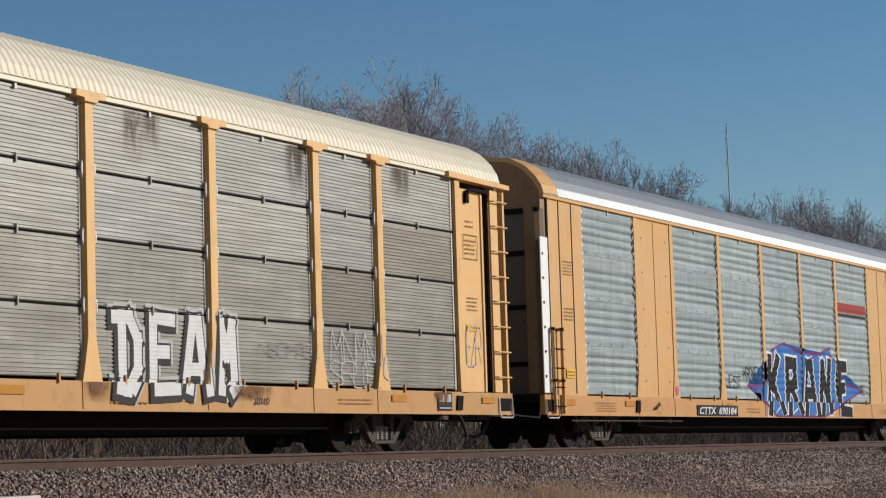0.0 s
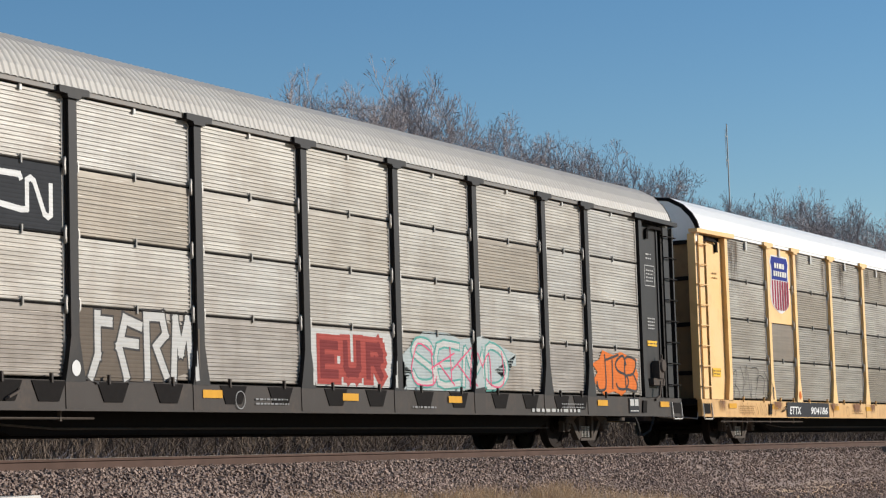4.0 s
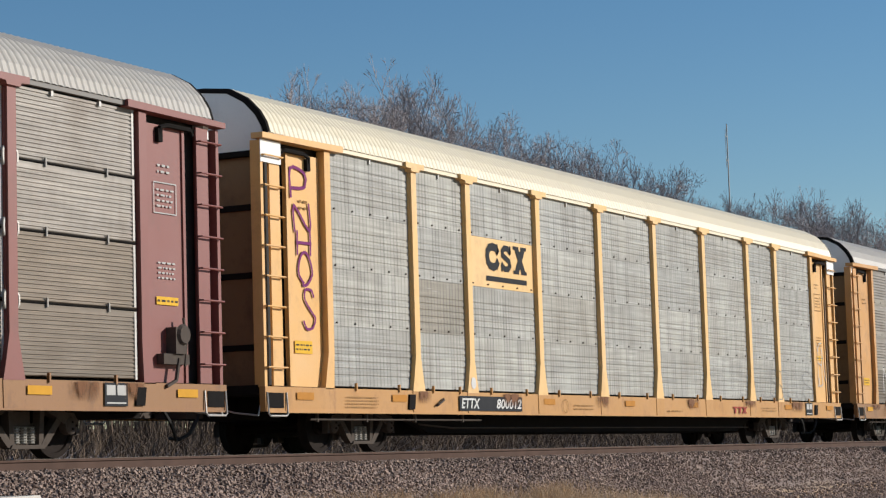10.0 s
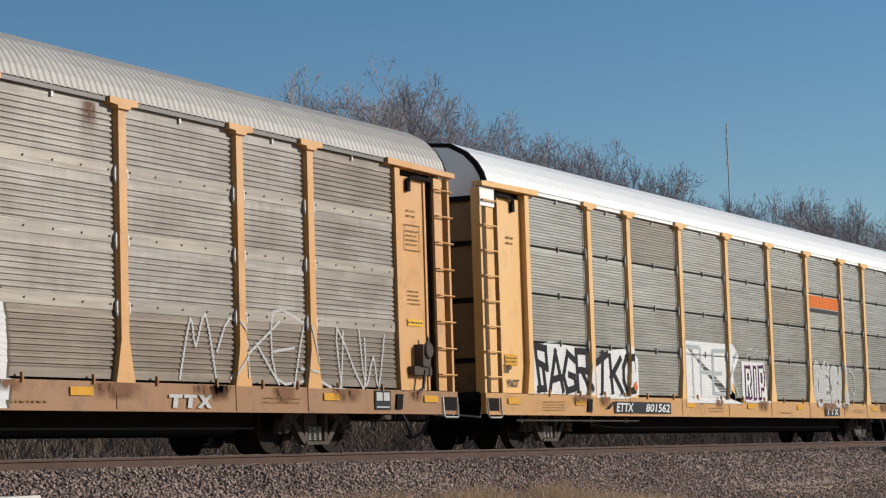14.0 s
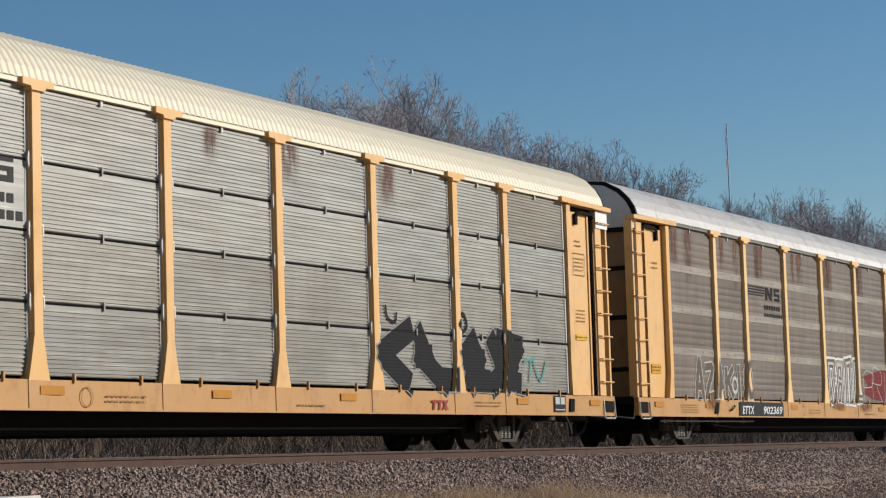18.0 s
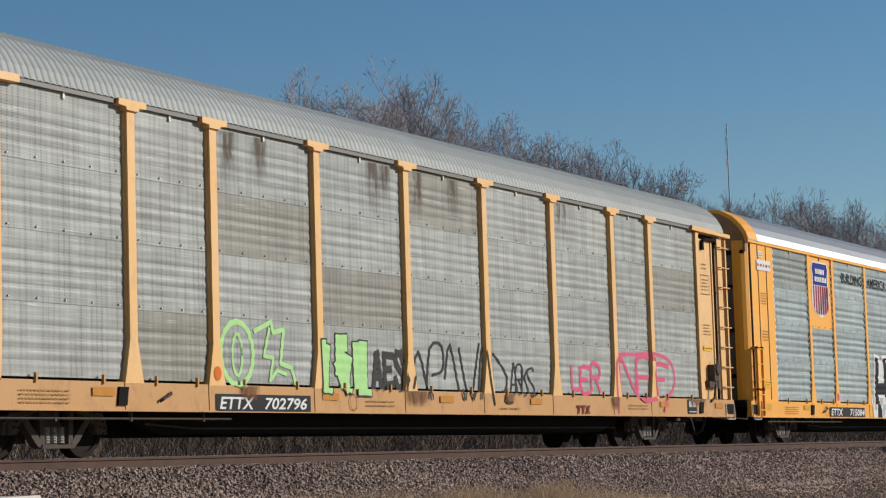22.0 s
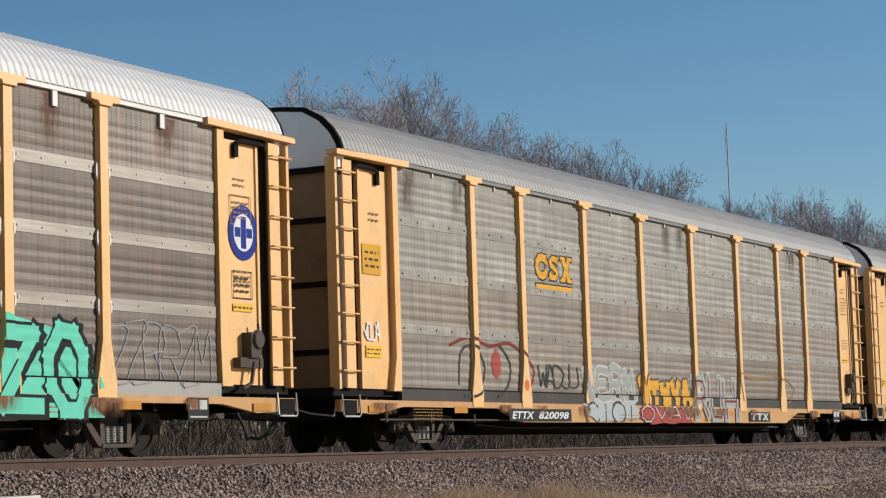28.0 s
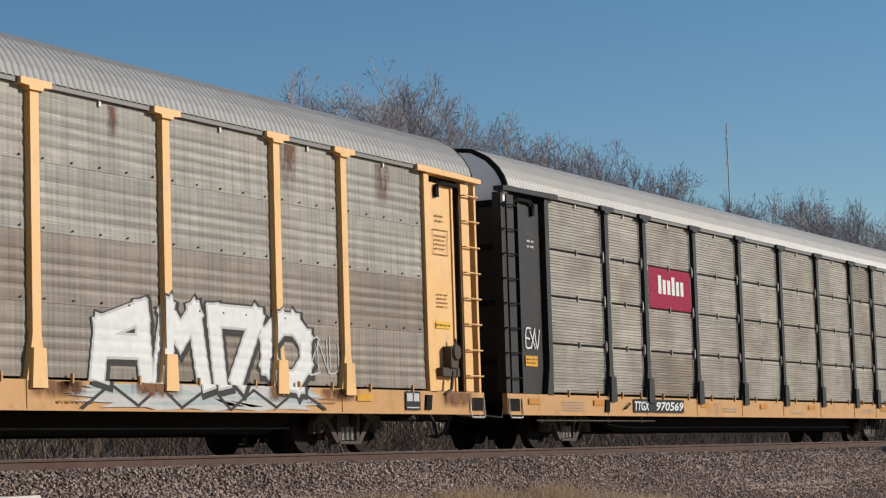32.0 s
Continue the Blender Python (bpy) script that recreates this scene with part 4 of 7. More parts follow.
def make_car(spec):
    """One covered car carrier, as an Empty at rail level with all its parts; returns it and its wheelsets."""
    car = tagged(new("autorack_car"), spec["label"], "railcar", "freight train cars")
    body, screen, sill = PAINT[spec["body"]], SCREEN[spec["screen"]], PAINT[spec.get("sill", "sill_" + spec["body"] if "sill_" + spec["body"] in PAINT else spec["body"])]
    style = spec["style"]
    low = spec.get("low", 0.0)          # how much lower the screens hang
    solid = spec.get("solid", ())

    # near-black block added inside the hollow car, standing in for interior shade
    def core(bm):
        box(bm, -13.28, 13.28, -1.38, 1.38, 1.0, 4.62)
    put("inner_wall", stored("inner_wall", core), INNER, car, label="near-black block standing in for the shaded interior behind the screens")

    def deck(bm):
        box(bm, -13.66, 13.66, -1.46, 1.46, 0.86, 0.99)
        for x in np.linspace(-12.6, 12.6, 12):
            box(bm, x - 0.04, x + 0.04, -1.44, 1.44, 0.6, 0.86)
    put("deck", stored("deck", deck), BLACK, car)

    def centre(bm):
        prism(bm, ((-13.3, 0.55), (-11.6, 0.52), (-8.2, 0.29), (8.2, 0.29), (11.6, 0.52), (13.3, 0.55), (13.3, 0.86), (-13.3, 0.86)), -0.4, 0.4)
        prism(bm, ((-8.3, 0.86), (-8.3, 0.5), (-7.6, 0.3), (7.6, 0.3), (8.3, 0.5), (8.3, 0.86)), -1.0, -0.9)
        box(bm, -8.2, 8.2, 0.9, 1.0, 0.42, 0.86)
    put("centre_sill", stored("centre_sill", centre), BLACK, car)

    def side_sill(bm):
        if low:
            # stepped sill, raised over the trucks
            prism(bm, ((-13.68, 0.62), (-12.6, 0.58), (-11.7, 0.70), (-8.1, 0.70), (-7.2, 0.46), (7.2, 0.46), (8.1, 0.70), (11.7, 0.70), (12.6, 0.58), (13.68, 0.62), (13.68, 0.97 - low), (-13.68, 0.97 - low)), -1.60, -1.5)
        else:
            box(bm, -13.68, 13.68, -1.60, -1.5, 0.605, 0.965)
            box(bm, -13.6, 13.6, -1.622, -1.6, 0.585, 0.61)
    for turn in (0, math.pi):
        put("side_sill", stored(("side_sill", low), side_sill), sill, car, turn=turn)

    def foot_plate(bm):
        prism(bm, ((-0.2, 0.612), (0.2, 0.612), (0.21, 0.95), (-0.21, 0.95)), -1.611, -1.598)

    def pocket(bm):
        prism(bm, ((-0.11, 0.66), (0.09, 0.66), (0.13, 0.9), (-0.07, 0.9)), -1.63, -1.6)

    def handle(bm):
        rod(bm, ((-0.12, -1.62, 0.72), (-0.1, -1.66, 0.74), (0.1, -1.66, 0.82), (0.14, -1.62, 0.84)), 0.02, 5)
    if not low:
        for x in BAYS[1:-1]:
            put("foot_plate", stored("foot_plate", foot_plate), sill, car, (x, 0, 0))
        for x in (-9.3, 11.6):
            put("sill_pocket", stored("sill_pocket", pocket), BLACK, car, (x, 0, 0), label="black tie-down pocket")
        put("sill_handle", stored("sill_handle", handle), STEEL, car, (-8.35, 0, 0))

    if spec.get("pockets"):
        # deep black notches between the sill's hanging brackets
        def notch(bm):
            prism(bm, ((-0.34, 0.955), (-0.2, 0.70), (0.2, 0.70), (0.34, 0.955)), -1.612, -1.598)
        for a, b in zip(BAYS[1:-1], BAYS[2:-1]):
            for u in (0.28, 0.72):
                put("sill_notch", stored("sill_notch", notch), BLACK, car, (a + (b - a) * u, 0, 0))

    def corner_pocket(bm):
        box(bm, -0.2, 0.2, -1.612, -1.59, 0.655, 0.875)
    for x in (-13.4, 13.4):
        put("corner_pocket", stored("corner_pocket", corner_pocket), BLACK, car, (x, 0, -low * 0.5), label="black corner opening in the sill")

    def pipe(bm):
        rod(bm, ((-12.2, -1.45, 0.5), (-6.5, -1.45, 0.5)), 0.017, 5)
        for x in (-12.0, -10.5, -8.9, -7.2):
            box(bm, x - 0.02, x + 0.02, -1.47, -1.43, 0.46, 0.6)
    put("brake_pipe", stored("brake_pipe", pipe), STEEL, car)

    def long_pipe(bm):
        rod(bm, ((-8.0, -1.04, 0.44), (-6.8, -1.04, 0.38), (8.2, -1.04, 0.38)), 0.016, 5)
    put("train_pipe", stored("train_pipe", long_pipe), STEEL, car)

    def tank(bm):
        tube(bm, (0.6, -0.8, 0.46), (1.6, -0.8, 0.46), 0.14, sides=12)
        box(bm, 2.0, 2.3, -0.95, -0.7, 0.36, 0.6)
    put("air_reservoir", stored("air_reservoir", tank), STEEL, car)

    # screens, bay by bay and tier by tier
    bounds = list(zip(BAYS, BAYS[1:]))
    for i, (a, b) in enumerate(bounds):
        w, x = b - a - 0.17, (a + b) / 2
        if i in solid:
            def sheet(bm, w=w):
                box(bm, -w / 2, w / 2, -0.03, 0.05, 0.97, 4.6)
                box(bm, -0.012, 0.012, -0.042, -0.03, 1.0, 4.56)
                for z in (1.3, 2.0, 2.75, 3.5, 4.2):
                    for dx in (-w / 2 + 0.25, w / 2 - 0.25):
                        tube(bm, (dx, -0.028, z), (dx, -0.045, z), 0.018, sides=6)
            put("solid_panel", stored(("solid_panel", round(w, 3)), sheet), body, car, (x, -FACE, 0))
            put("solid_panel", stored(("solid_panel", round(w, 3)), sheet), body, car, (x, FACE, 0), turn=math.pi)
            continue
        gap = 0.024 if style == "fine" else 0.004
        for j, (z0, z1) in enumerate(zip(TIERS, TIERS[1:])):
            if (i, j) in spec.get("plates", ()):
                kind, mat = "flat", PAINT[spec["plates"][i, j]] if spec["plates"][i, j] in PAINT else SCREEN[spec["plates"][i, j]]
            else:
                kind, mat = style, SCREEN[spec["tiers"][j]] if spec.get("tiers") and spec["tiers"][j] else screen
            if j == 0:
                z0 += -low if low else 0.03
            put("screen_panel", screen_mesh(kind, w, z1 - z0 - gap), mat, car, (x, -FACE, z0 + gap / 2))
        put("far_screen_panel", screen_mesh(style, w, TIERS[-1] - TIERS[0]), screen, car, (x, FACE, TIERS[0]), turn=math.pi)
        # seam clips and hanging straps, but none across a plate
        plates = spec.get("plates", {})
        levels = [TIERS[k] for k in (1, 2, 3) if (i, k) not in plates or (i, k - 1) not in plates]
        if style == "fine":
            def clip(bm):
                box(bm, -0.014, 0.014, -0.04, -0.012, -0.055, 0.06)
            for z in levels:
                for dx in ((-w / 4, w / 4) if spec.get("clips") == 2 else (0,)):
                    put("clip", stored("clip", clip), PAINT["fascia"], car, (x + dx, -FACE, z))

            def edge_strip(bm):
                for (z0, z1) in zip(TIERS, TIERS[1:]):
                    box(bm, -0.022, 0.022, -0.016, 0.0, z0 + 0.03, z1 - 0.03)
            for dx in (-w / 2 + 0.045, w / 2 - 0.045):
                tagged(put("edge_strip", stored("edge_strip", edge_strip), PAINT["zinc"] if spec["body"] != "black" else PAINT["fascia"], car, (x + dx, -FACE, 0)), kind="stuff")

            def seam(bm, w=w):
                box(bm, -w / 2, w / 2, -0.022, 0.0, -0.012, 0.002)
            for z in levels:
                put("seam_angle", stored(("seam_angle", round(w, 3)), seam), BLACK, car, (x, -FACE, z))
        else:
            def rivets(bm, w=w):
                for z in TIERS[1:4]:
                    for dx in np.linspace(-w / 2 + 0.15, w / 2 - 0.15, 5 if w > 2.2 else 4):
                        for dz in (-0.01, ):
                            tube(bm, (dx, -0.005, z + 0.06 + dz), (dx, -0.035, z + 0.06 + dz), 0.014, sides=5)
            tagged(put("riveting", stored(("riveting", round(w, 3)), rivets), STEEL if spec["screen"] in ("perforated_tan", "brown_grey", "perforated") else GALV, car, (x, -FACE, 0)), kind="stuff")

        if style == "deep":
            # bright scalloped ends of the corrugations beside the posts
            def scallops(bm):
                z = 1.13
                while z < 4.5:
                    prism(bm, ((0, z - 0.05), (0.045, z), (0, z + 0.05)), -0.032, -0.012)
                    z += 0.16
            for dx, turned in ((-w / 2, False), (w / 2, True)):
                me = stored(("edge_trim", turned), lambda bm: (scallops(bm), bmesh.ops.scale(bm, vec=(-1, 1, 1), verts=bm.verts) if turned else None))
                tagged(put("edge_trim", me, PAINT["white"], car, (x + dx, -FACE, 0)), "white scalloped panel edge", kind="stuff")

        if spec.get("joint"):
            def joint(bm, w=w):
                box(bm, -w / 2 + 0.01, w / 2 - 0.01, -0.021, -0.011, -0.03, 0.13)
            for z in levels:
                put("joint_strip", stored(("joint_strip", round(w, 3)), joint), SCREEN[spec["joint"]], car, (x, -FACE, z))

        def strap(bm):
            box(bm, -0.05, 0.05, -0.055, -0.01, 4.40, 4.66)

        def stub(bm):
            box(bm, -0.022, 0.022, -0.04, -0.01, 4.52, 4.66)
        if spec.get("strap"):
            put("strap", stored("strap", strap), PAINT["zinc"], car, (x, -FACE, 0))
        else:
            for dx in (-0.5, 0.5) if spec.get("clips") == 2 else (0,):
                put("hanger", stored("stub", stub), PAINT["zinc"], car, (x + dx, -FACE, 0))

        def foot(bm):
            box(bm, -0.016, 0.016, -0.1, -0.06, 0.93, 1.05)
        for dx in (-w * 0.27, w * 0.27):
            if not low:
                put("lug", stored("lug", foot), sill, car, (x + dx, -FACE, 0))
    # posts and their white brackets
    for k, x in enumerate(BAYS[1:-1]):
        kind = "smooth" if style == "deep" else spec.get("post", "flared")
        for turn in (0, math.pi):
            put("post", stored(("post", kind), None) if ("post", kind) in STORE else post_mesh(kind), PAINT[spec.get("posts", spec["body"])], car, (x, 0, 0), turn=turn)
        if style == "fine" or spec.get("brackets"):
            def bracket(bm):
                rod(bm, ((0.10, -0.03, -0.11), (0.135, -0.05, -0.06), (0.14, -0.05, 0.0), (0.135, -0.05, 0.06), (0.10, -0.03, 0.11)), 0.02, 4)
            for z in TIERS[1:4]:
                put("bracket", stored("bracket", bracket), GALV, car, (x, -FACE, z))
                put("bracket", stored("bracket_turned", lambda bm: (bracket(bm), bmesh.ops.scale(bm, vec=(-1, 1, 1), verts=bm.verts))), GALV, car, (x, -FACE, z))

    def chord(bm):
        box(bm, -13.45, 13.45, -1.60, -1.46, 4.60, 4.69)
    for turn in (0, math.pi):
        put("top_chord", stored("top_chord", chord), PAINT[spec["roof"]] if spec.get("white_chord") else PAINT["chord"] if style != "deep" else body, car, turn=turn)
    put("roof", roof_mesh(True), PAINT[spec["roof"]], car, label=spec.get("roof_label", ""))
    if low:
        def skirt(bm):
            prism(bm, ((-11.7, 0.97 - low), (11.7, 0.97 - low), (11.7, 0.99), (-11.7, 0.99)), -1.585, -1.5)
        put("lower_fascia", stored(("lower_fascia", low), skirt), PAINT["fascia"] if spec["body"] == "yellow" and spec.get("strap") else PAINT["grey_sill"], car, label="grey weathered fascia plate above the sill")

        def slot_(bm):
            box(bm, -11.7, 11.7, -1.589, -1.55, 0.988, 1.012)
        put("fascia_slot", stored("fascia_slot", slot_), BLACK, car)
    for sgn in (-1, 1):
        for side in (-1, 1):
            (smooth_end if style == "deep" else ladder_end)(car, spec, sgn, side)
        car_end(car, spec, sgn)
    if spec.get("brake"):
        brake_gear(car, 1, body)
    sets = []
    for x in (-9.95, 9.95):
        sets += truck_parts(car, x, STEEL)
    return car, sets


# ---- paint on the cars: marks, shields, spray paint ----
SPRAY = {name: plain("spray_" + name, colour, 0.85, 0.0, 0.16, 7.0, 0.15) for name, colour in dict(
    white=(0.60, 0.60, 0.59), dull_white=(0.43, 0.425, 0.41), mist=(0.27, 0.285, 0.265), black=(0.018, 0.018, 0.02), dark=(0.05, 0.048, 0.048), silver=(0.38, 0.38, 0.38), grey=(0.25, 0.25, 0.25),
    red=(0.30, 0.06, 0.05), pink=(0.55, 0.10, 0.18), orange=(0.55, 0.14, 0.03), cream=(0.68, 0.66, 0.45), yellow=(0.68, 0.40, 0.05), faded=(0.44, 0.20, 0.045), amber=(0.56, 0.29, 0.04),
    green=(0.35, 0.60, 0.25), mint=(0.12, 0.50, 0.36), teal=(0.10, 0.28, 0.25), blue=(0.04, 0.15, 0.42), navy=(0.02, 0.035, 0.20), sky=(0.33, 0.37, 0.37),
    purple=(0.18, 0.04, 0.14), maroon=(0.16, 0.03, 0.03), stripe=(0.26, 0.02, 0.05), rust=(0.22, 0.08, 0.03), rust_run=(0.15, 0.07, 0.042), grime=(0.12, 0.098, 0.078), brown=(0.26, 0.15, 0.06), plate=(0.03, 0.032, 0.036)).items()}


def stain(name, colour, amount):
    """A thin blotchy stain: densest at the top middle of its patch, running out in streaks."""
    m, t, n, l, b = material(name)
    tc = n.new("ShaderNodeTexCoord")
    sep = n.new("ShaderNodeSeparateXYZ")
    l.new(tc.outputs["Generated"], sep.inputs[0])
    side = n.new("ShaderNodeMath")
    side.operation = "PINGPONG"
    l.new(sep.outputs[0], side.inputs[0])
    side.inputs[1].default_value = 0.5
    vec, _, _ = shifted(n, l, (9.0, 1.0, 2.2))
    run = node(n, "ShaderNodeTexNoise", Scale=1.0, Detail=6.0, Roughness=0.65)
    l.new(vec, run.inputs["Vector"])
    fac = ramp(n, l, run.outputs[0], 0.34, 0.70)
    for sock in (ramp(n, l, side.outputs[0], 0.0, 0.34), ramp(n, l, sep.outputs[2], 0.0, 0.75)):
        k = n.new("ShaderNodeMath")
        k.operation = "MULTIPLY"
        l.new(fac, k.inputs[0])
        l.new(sock, k.inputs[1])
        fac = k.outputs[0]
    k = n.new("ShaderNodeMath")
    k.operation, k.use_clamp = "MULTIPLY", True
    l.new(fac, k.inputs[0])
    k.inputs[1].default_value = amount
    b.inputs["Base Color"].default_value = (*colour, 1)
    b.inputs["Roughness"].default_value = 0.9
    l.new(k.outputs[0], b.inputs["Alpha"])
    return m


SPRAY["rust_stain"] = stain("running_rust", (0.13, 0.058, 0.036), 1.5)
SPRAY["dirt_stain"] = stain("running_dirt", (0.105, 0.075, 0.052), 1.1)
SPRAY["sill_rust"] = stain("sill_rust", (0.16, 0.07, 0.03), 2.4)
GLYPHS = {}


def glyph(text, bold=0.0, lean=0.0):
    """Triangles of a text in the built-in font, in its own units."""
    key = (text, bold, lean)
    if key not in GLYPHS:
        cu = bpy.data.curves.new("glyph", "FONT")
        cu.body, cu.offset, cu.shear, cu.resolution_u = text, bold, lean, 3
        ob = bpy.data.objects.new("glyph", cu)
        me = bpy.data.meshes.new_from_object(ob)
        co = [(v.co.x, v.co.y) for v in me.vertices]
        GLYPHS[key] = [[co[i] for i in p.vertices] for p in me.polygons]
        bpy.data.objects.remove(ob)
        bpy.data.meshes.remove(me)
        bpy.data.curves.remove(cu)
    return GLYPHS[key]


def bounds_of(tris):
    xs, zs = [p[0] for t in tris for p in t], [p[1] for t in tris for p in t]
    return min(xs), max(xs), min(zs), max(zs)


def text_in(text, x0, x1, z0, z1, bold=0.02, lean=0.2):
    tris = glyph(text, bold, lean)
    a, b, c, d = bounds_of(tris)
    return [[(x0 + (x - a) / (b - a) * (x1 - x0), z0 + (z - c) / (d - c) * (z1 - z0)) for x, z in t] for t in tris]


def rect(x0, x1, z0, z1, slant=0.0):
    return [(x0, z0), (x1, z0), (x1 + slant, z1), (x0 + slant, z1)]


def ribbon(points, width, overrun=0.6):
    """Quads along a line, each run on a little past its ends."""
    out = []
    for (x0, z0), (x1, z1) in zip(points, points[1:]):
        dx, dz = x1 - x0, z1 - z0
        n = math.hypot(dx, dz) or 1e-6
        ux, uz = dx / n * width / 2, dz / n * width / 2
        out.append([(x0 - ux * overrun + uz, z0 - uz * overrun - ux), (x1 + ux * overrun + uz, z1 + uz * overrun - ux), (x1 + ux * overrun - uz, z1 + uz * overrun + ux), (x0 - ux * overrun - uz, z0 - uz * overrun + ux)])
    return out


def bars(x0, x1, z0, z1, rows, rng):
    """Lines of small writing, as dashes."""
    out, h = [], (z1 - z0) / rows
    for r in range(rows):
        x = x0
        while x < x1 - 0.02:
            w = min(rng.uniform(0.25, 1.1) * h * 1.3, x1 - x)
            out.append(rect(x, x + w, z0 + r * h + h * 0.3, z0 + r * h + h * 0.66))
            x += w + h * 0.5
    return out


def curved(pts, steps=3):
    """The same line, bent smoothly through its points."""
    out = []
    for i in range(len(pts) - 1):
        p = [Vector(pts[max(0, min(len(pts) - 1, i + k))]) for k in (-1, 0, 1, 2)]
        for j in range(steps):
            t = j / steps
            q = 0.5 * (2 * p[1] + (p[2] - p[0]) * t + (2 * p[0] - 5 * p[1] + 4 * p[2] - p[3]) * t * t + (3 * p[1] - p[0] - 3 * p[2] + p[3]) * t ** 3)
            out.append((q.x, q.y))
    return out + [tuple(pts[-1])]


# Pen strokes of sprayed capitals on a grid of ten: two characters a point, along and up.
HEX = "0123456789a"
STROKES = dict(
    A="00.4a.6a.a0|23.83", B="00.0a.7a.98.65.05|65.a3.80.00", C="98.7a.3a.07.03.20.80.a2", D="00.0a.6a.a7.a3.60.00", E="aa.0a.00.a0|05.75", F="00.0a.aa|05.75",
    G="98.7a.2a.07.03.20.80.a2.a5.65", H="00.0a|a0.aa|05.a5", I="50.5a", J="8a.82.60.20.02", K="00.0a|aa.04|36.a0", L="0a.00.a0", M="00.1a.54.9a.a0", N="00.0a.a0.aa",
    O="30.03.07.3a.7a.a7.a3.70.30", P="00.0a.8a.a8.a6.84.04", R="00.0a.8a.a8.a6.85.05|55.a0", S="98.7a.2a.08.26.84.a2.80.20.02", T="0a.aa|5a.50", U="0a.02.20.80.a2.aa",
    V="0a.50.aa", W="0a.20.56.80.aa", X="00.aa|0a.a0", Y="0a.55.aa|55.50", Z="0a.aa.00.a0")


class Coat:
    """Lays flat outlines on one car's near side, following its posts, ribs and sill."""

    def __init__(self, spec, car):
        self.spec, self.car, self.layer = spec, car, 0
        style = spec["style"]
        self.low = spec.get("low", 0.0)
        self.gap = 0.024 if style == "fine" else 0.004
        self.post = 1.578 if style == "deep" else 1.615

    def bay(self, x):
        for i, (a, b) in enumerate(zip(BAYS, BAYS[1:])):
            if a <= x < b:
                return i
        return -1

    def depth(self, x, z, cx, cz):
        """How far out the side stands at (x, z), on the piece that holds (cx, cz)."""
        top = 0.966 - self.low
        if cz < top:
            return 1.615
        if abs(cx) > 11.69:
            if self.spec["style"] == "deep":
                return 1.573
            return 1.602 if abs(cx) < 11.9 else 1.510 if abs(cx) < 12.85 else 1.56
        half = 0.0855 if cz > 1.42 else 0.125 if cz > 1.2 else 0.17
        if any(abs(cx - p) < half for p in BAYS[1:-1]):
            return self.post
        if self.low and cz < 0.99:
            return 1.587
        i = self.bay(cx)
        if i in self.spec.get("solid", ()):
            return FACE + 0.032
        j = max(0, min(3, sum(cz >= t for t in TIERS) - 1))
        z0, z1 = TIERS[j], TIERS[j + 1]
        if j == 0:
            z0 += -self.low if self.low else 0.03
        h = z1 - z0 - self.gap
        prof = tier_profile("flat" if (i, j) in self.spec.get("plates", ()) else self.spec["style"], h)
        u = z - z0 - self.gap / 2
        best = prof[0][1]
        for (a, oa), (b, ob) in zip(prof, prof[1:]):
            if a <= u <= b:
                best = oa + (ob - oa) * (u - a) / max(1e-6, b - a)
        if u >= prof[-1][0]:
            best = prof[-1][1]
        return FACE + (max(best, 0.0075) if self.spec["style"] in ("fine", "strip") and 0.02 < u < h - 0.02 else best)

    def lay(self, polys, colour, name="graffiti", label="", parent=None, fine=True):
        x0, x1, z0, z1 = bounds_of(polys)
        fine = z1 > 0.97 - self.low and x1 > -11.69 and x0 < 11.69
        bm = bmesh.new()
        for k, poly in enumerate(polys):
            vs = [bm.verts.new((x, (k % 10) * 1e-5, z)) for x, z in poly]
            try:
                bm.faces.new(vs)
            except ValueError:
                pass
        large = [f for f in bm.faces if len(f.verts) > 4]
        if large:
            bmesh.ops.triangulate(bm, faces=large)
        if name.startswith("shield"):
            bmesh.ops.remove_doubles(bm, verts=bm.verts, dist=4e-4)
        foot = (0.0855, 0.125, 0.17) if z0 < 1.42 else (0.0855,)
        cuts = [x for p in BAYS[1:-1] for k in foot for x in (p - k, p + k)] + [-11.9, -11.69, 11.69, 11.9]
        xs = [x for x in cuts if x0 < x < x1]
        top = 0.966 - self.low
        zs = [z for z in (top, 0.99, 1.2, 1.42) if z0 < z < z1]
        rib = []
        if fine:
            for j, (a, b) in enumerate(zip(TIERS, TIERS[1:])):
                if j == 0:
                    a += -self.low if self.low else 0.03
                for u, _ in tier_profile(self.spec["style"], b - a - self.gap):
                    z = a + self.gap / 2 + u
                    if z0 < z < z1 and z > top and all(abs(z - q) > 0.004 for q in rib):
                        rib.append(z)
        for axis, values in ((0, xs), (2, zs + rib)):
            for v in values:
                co, no = [0, 0, 0], [0, 0, 0]
                co[axis], no[axis] = v, 1
                bmesh.ops.bisect_plane(bm, geom=bm.verts[:] + bm.edges[:] + bm.faces[:], dist=1e-5, plane_co=co, plane_no=no)
        split = [e for e in bm.edges if any(abs(v.co.x - x) < 1e-4 and abs(w.co.x - x) < 1e-4 for v, w in (e.verts,) for x in xs)
                 or any(abs(v.co.z - z) < 1e-4 and abs(w.co.z - z) < 1e-4 for v, w in (e.verts,) for z in zs)]
        if split:
            bmesh.ops.split_edges(bm, edges=split)
        self.layer += 1
        out = 0.003 + 0.0022 * self.layer
        done = set()
        for f in bm.faces:
            c = f.calc_center_median()
            for v in f.verts:
                if v not in done:
                    done.add(v)
                    v.co.y = -self.depth(v.co.x, v.co.z, c.x, c.z) - out - v.co.y * 8
        for f in bm.faces:
            f.normal_update()
            if f.normal.y > 0:
                f.normal_flip()
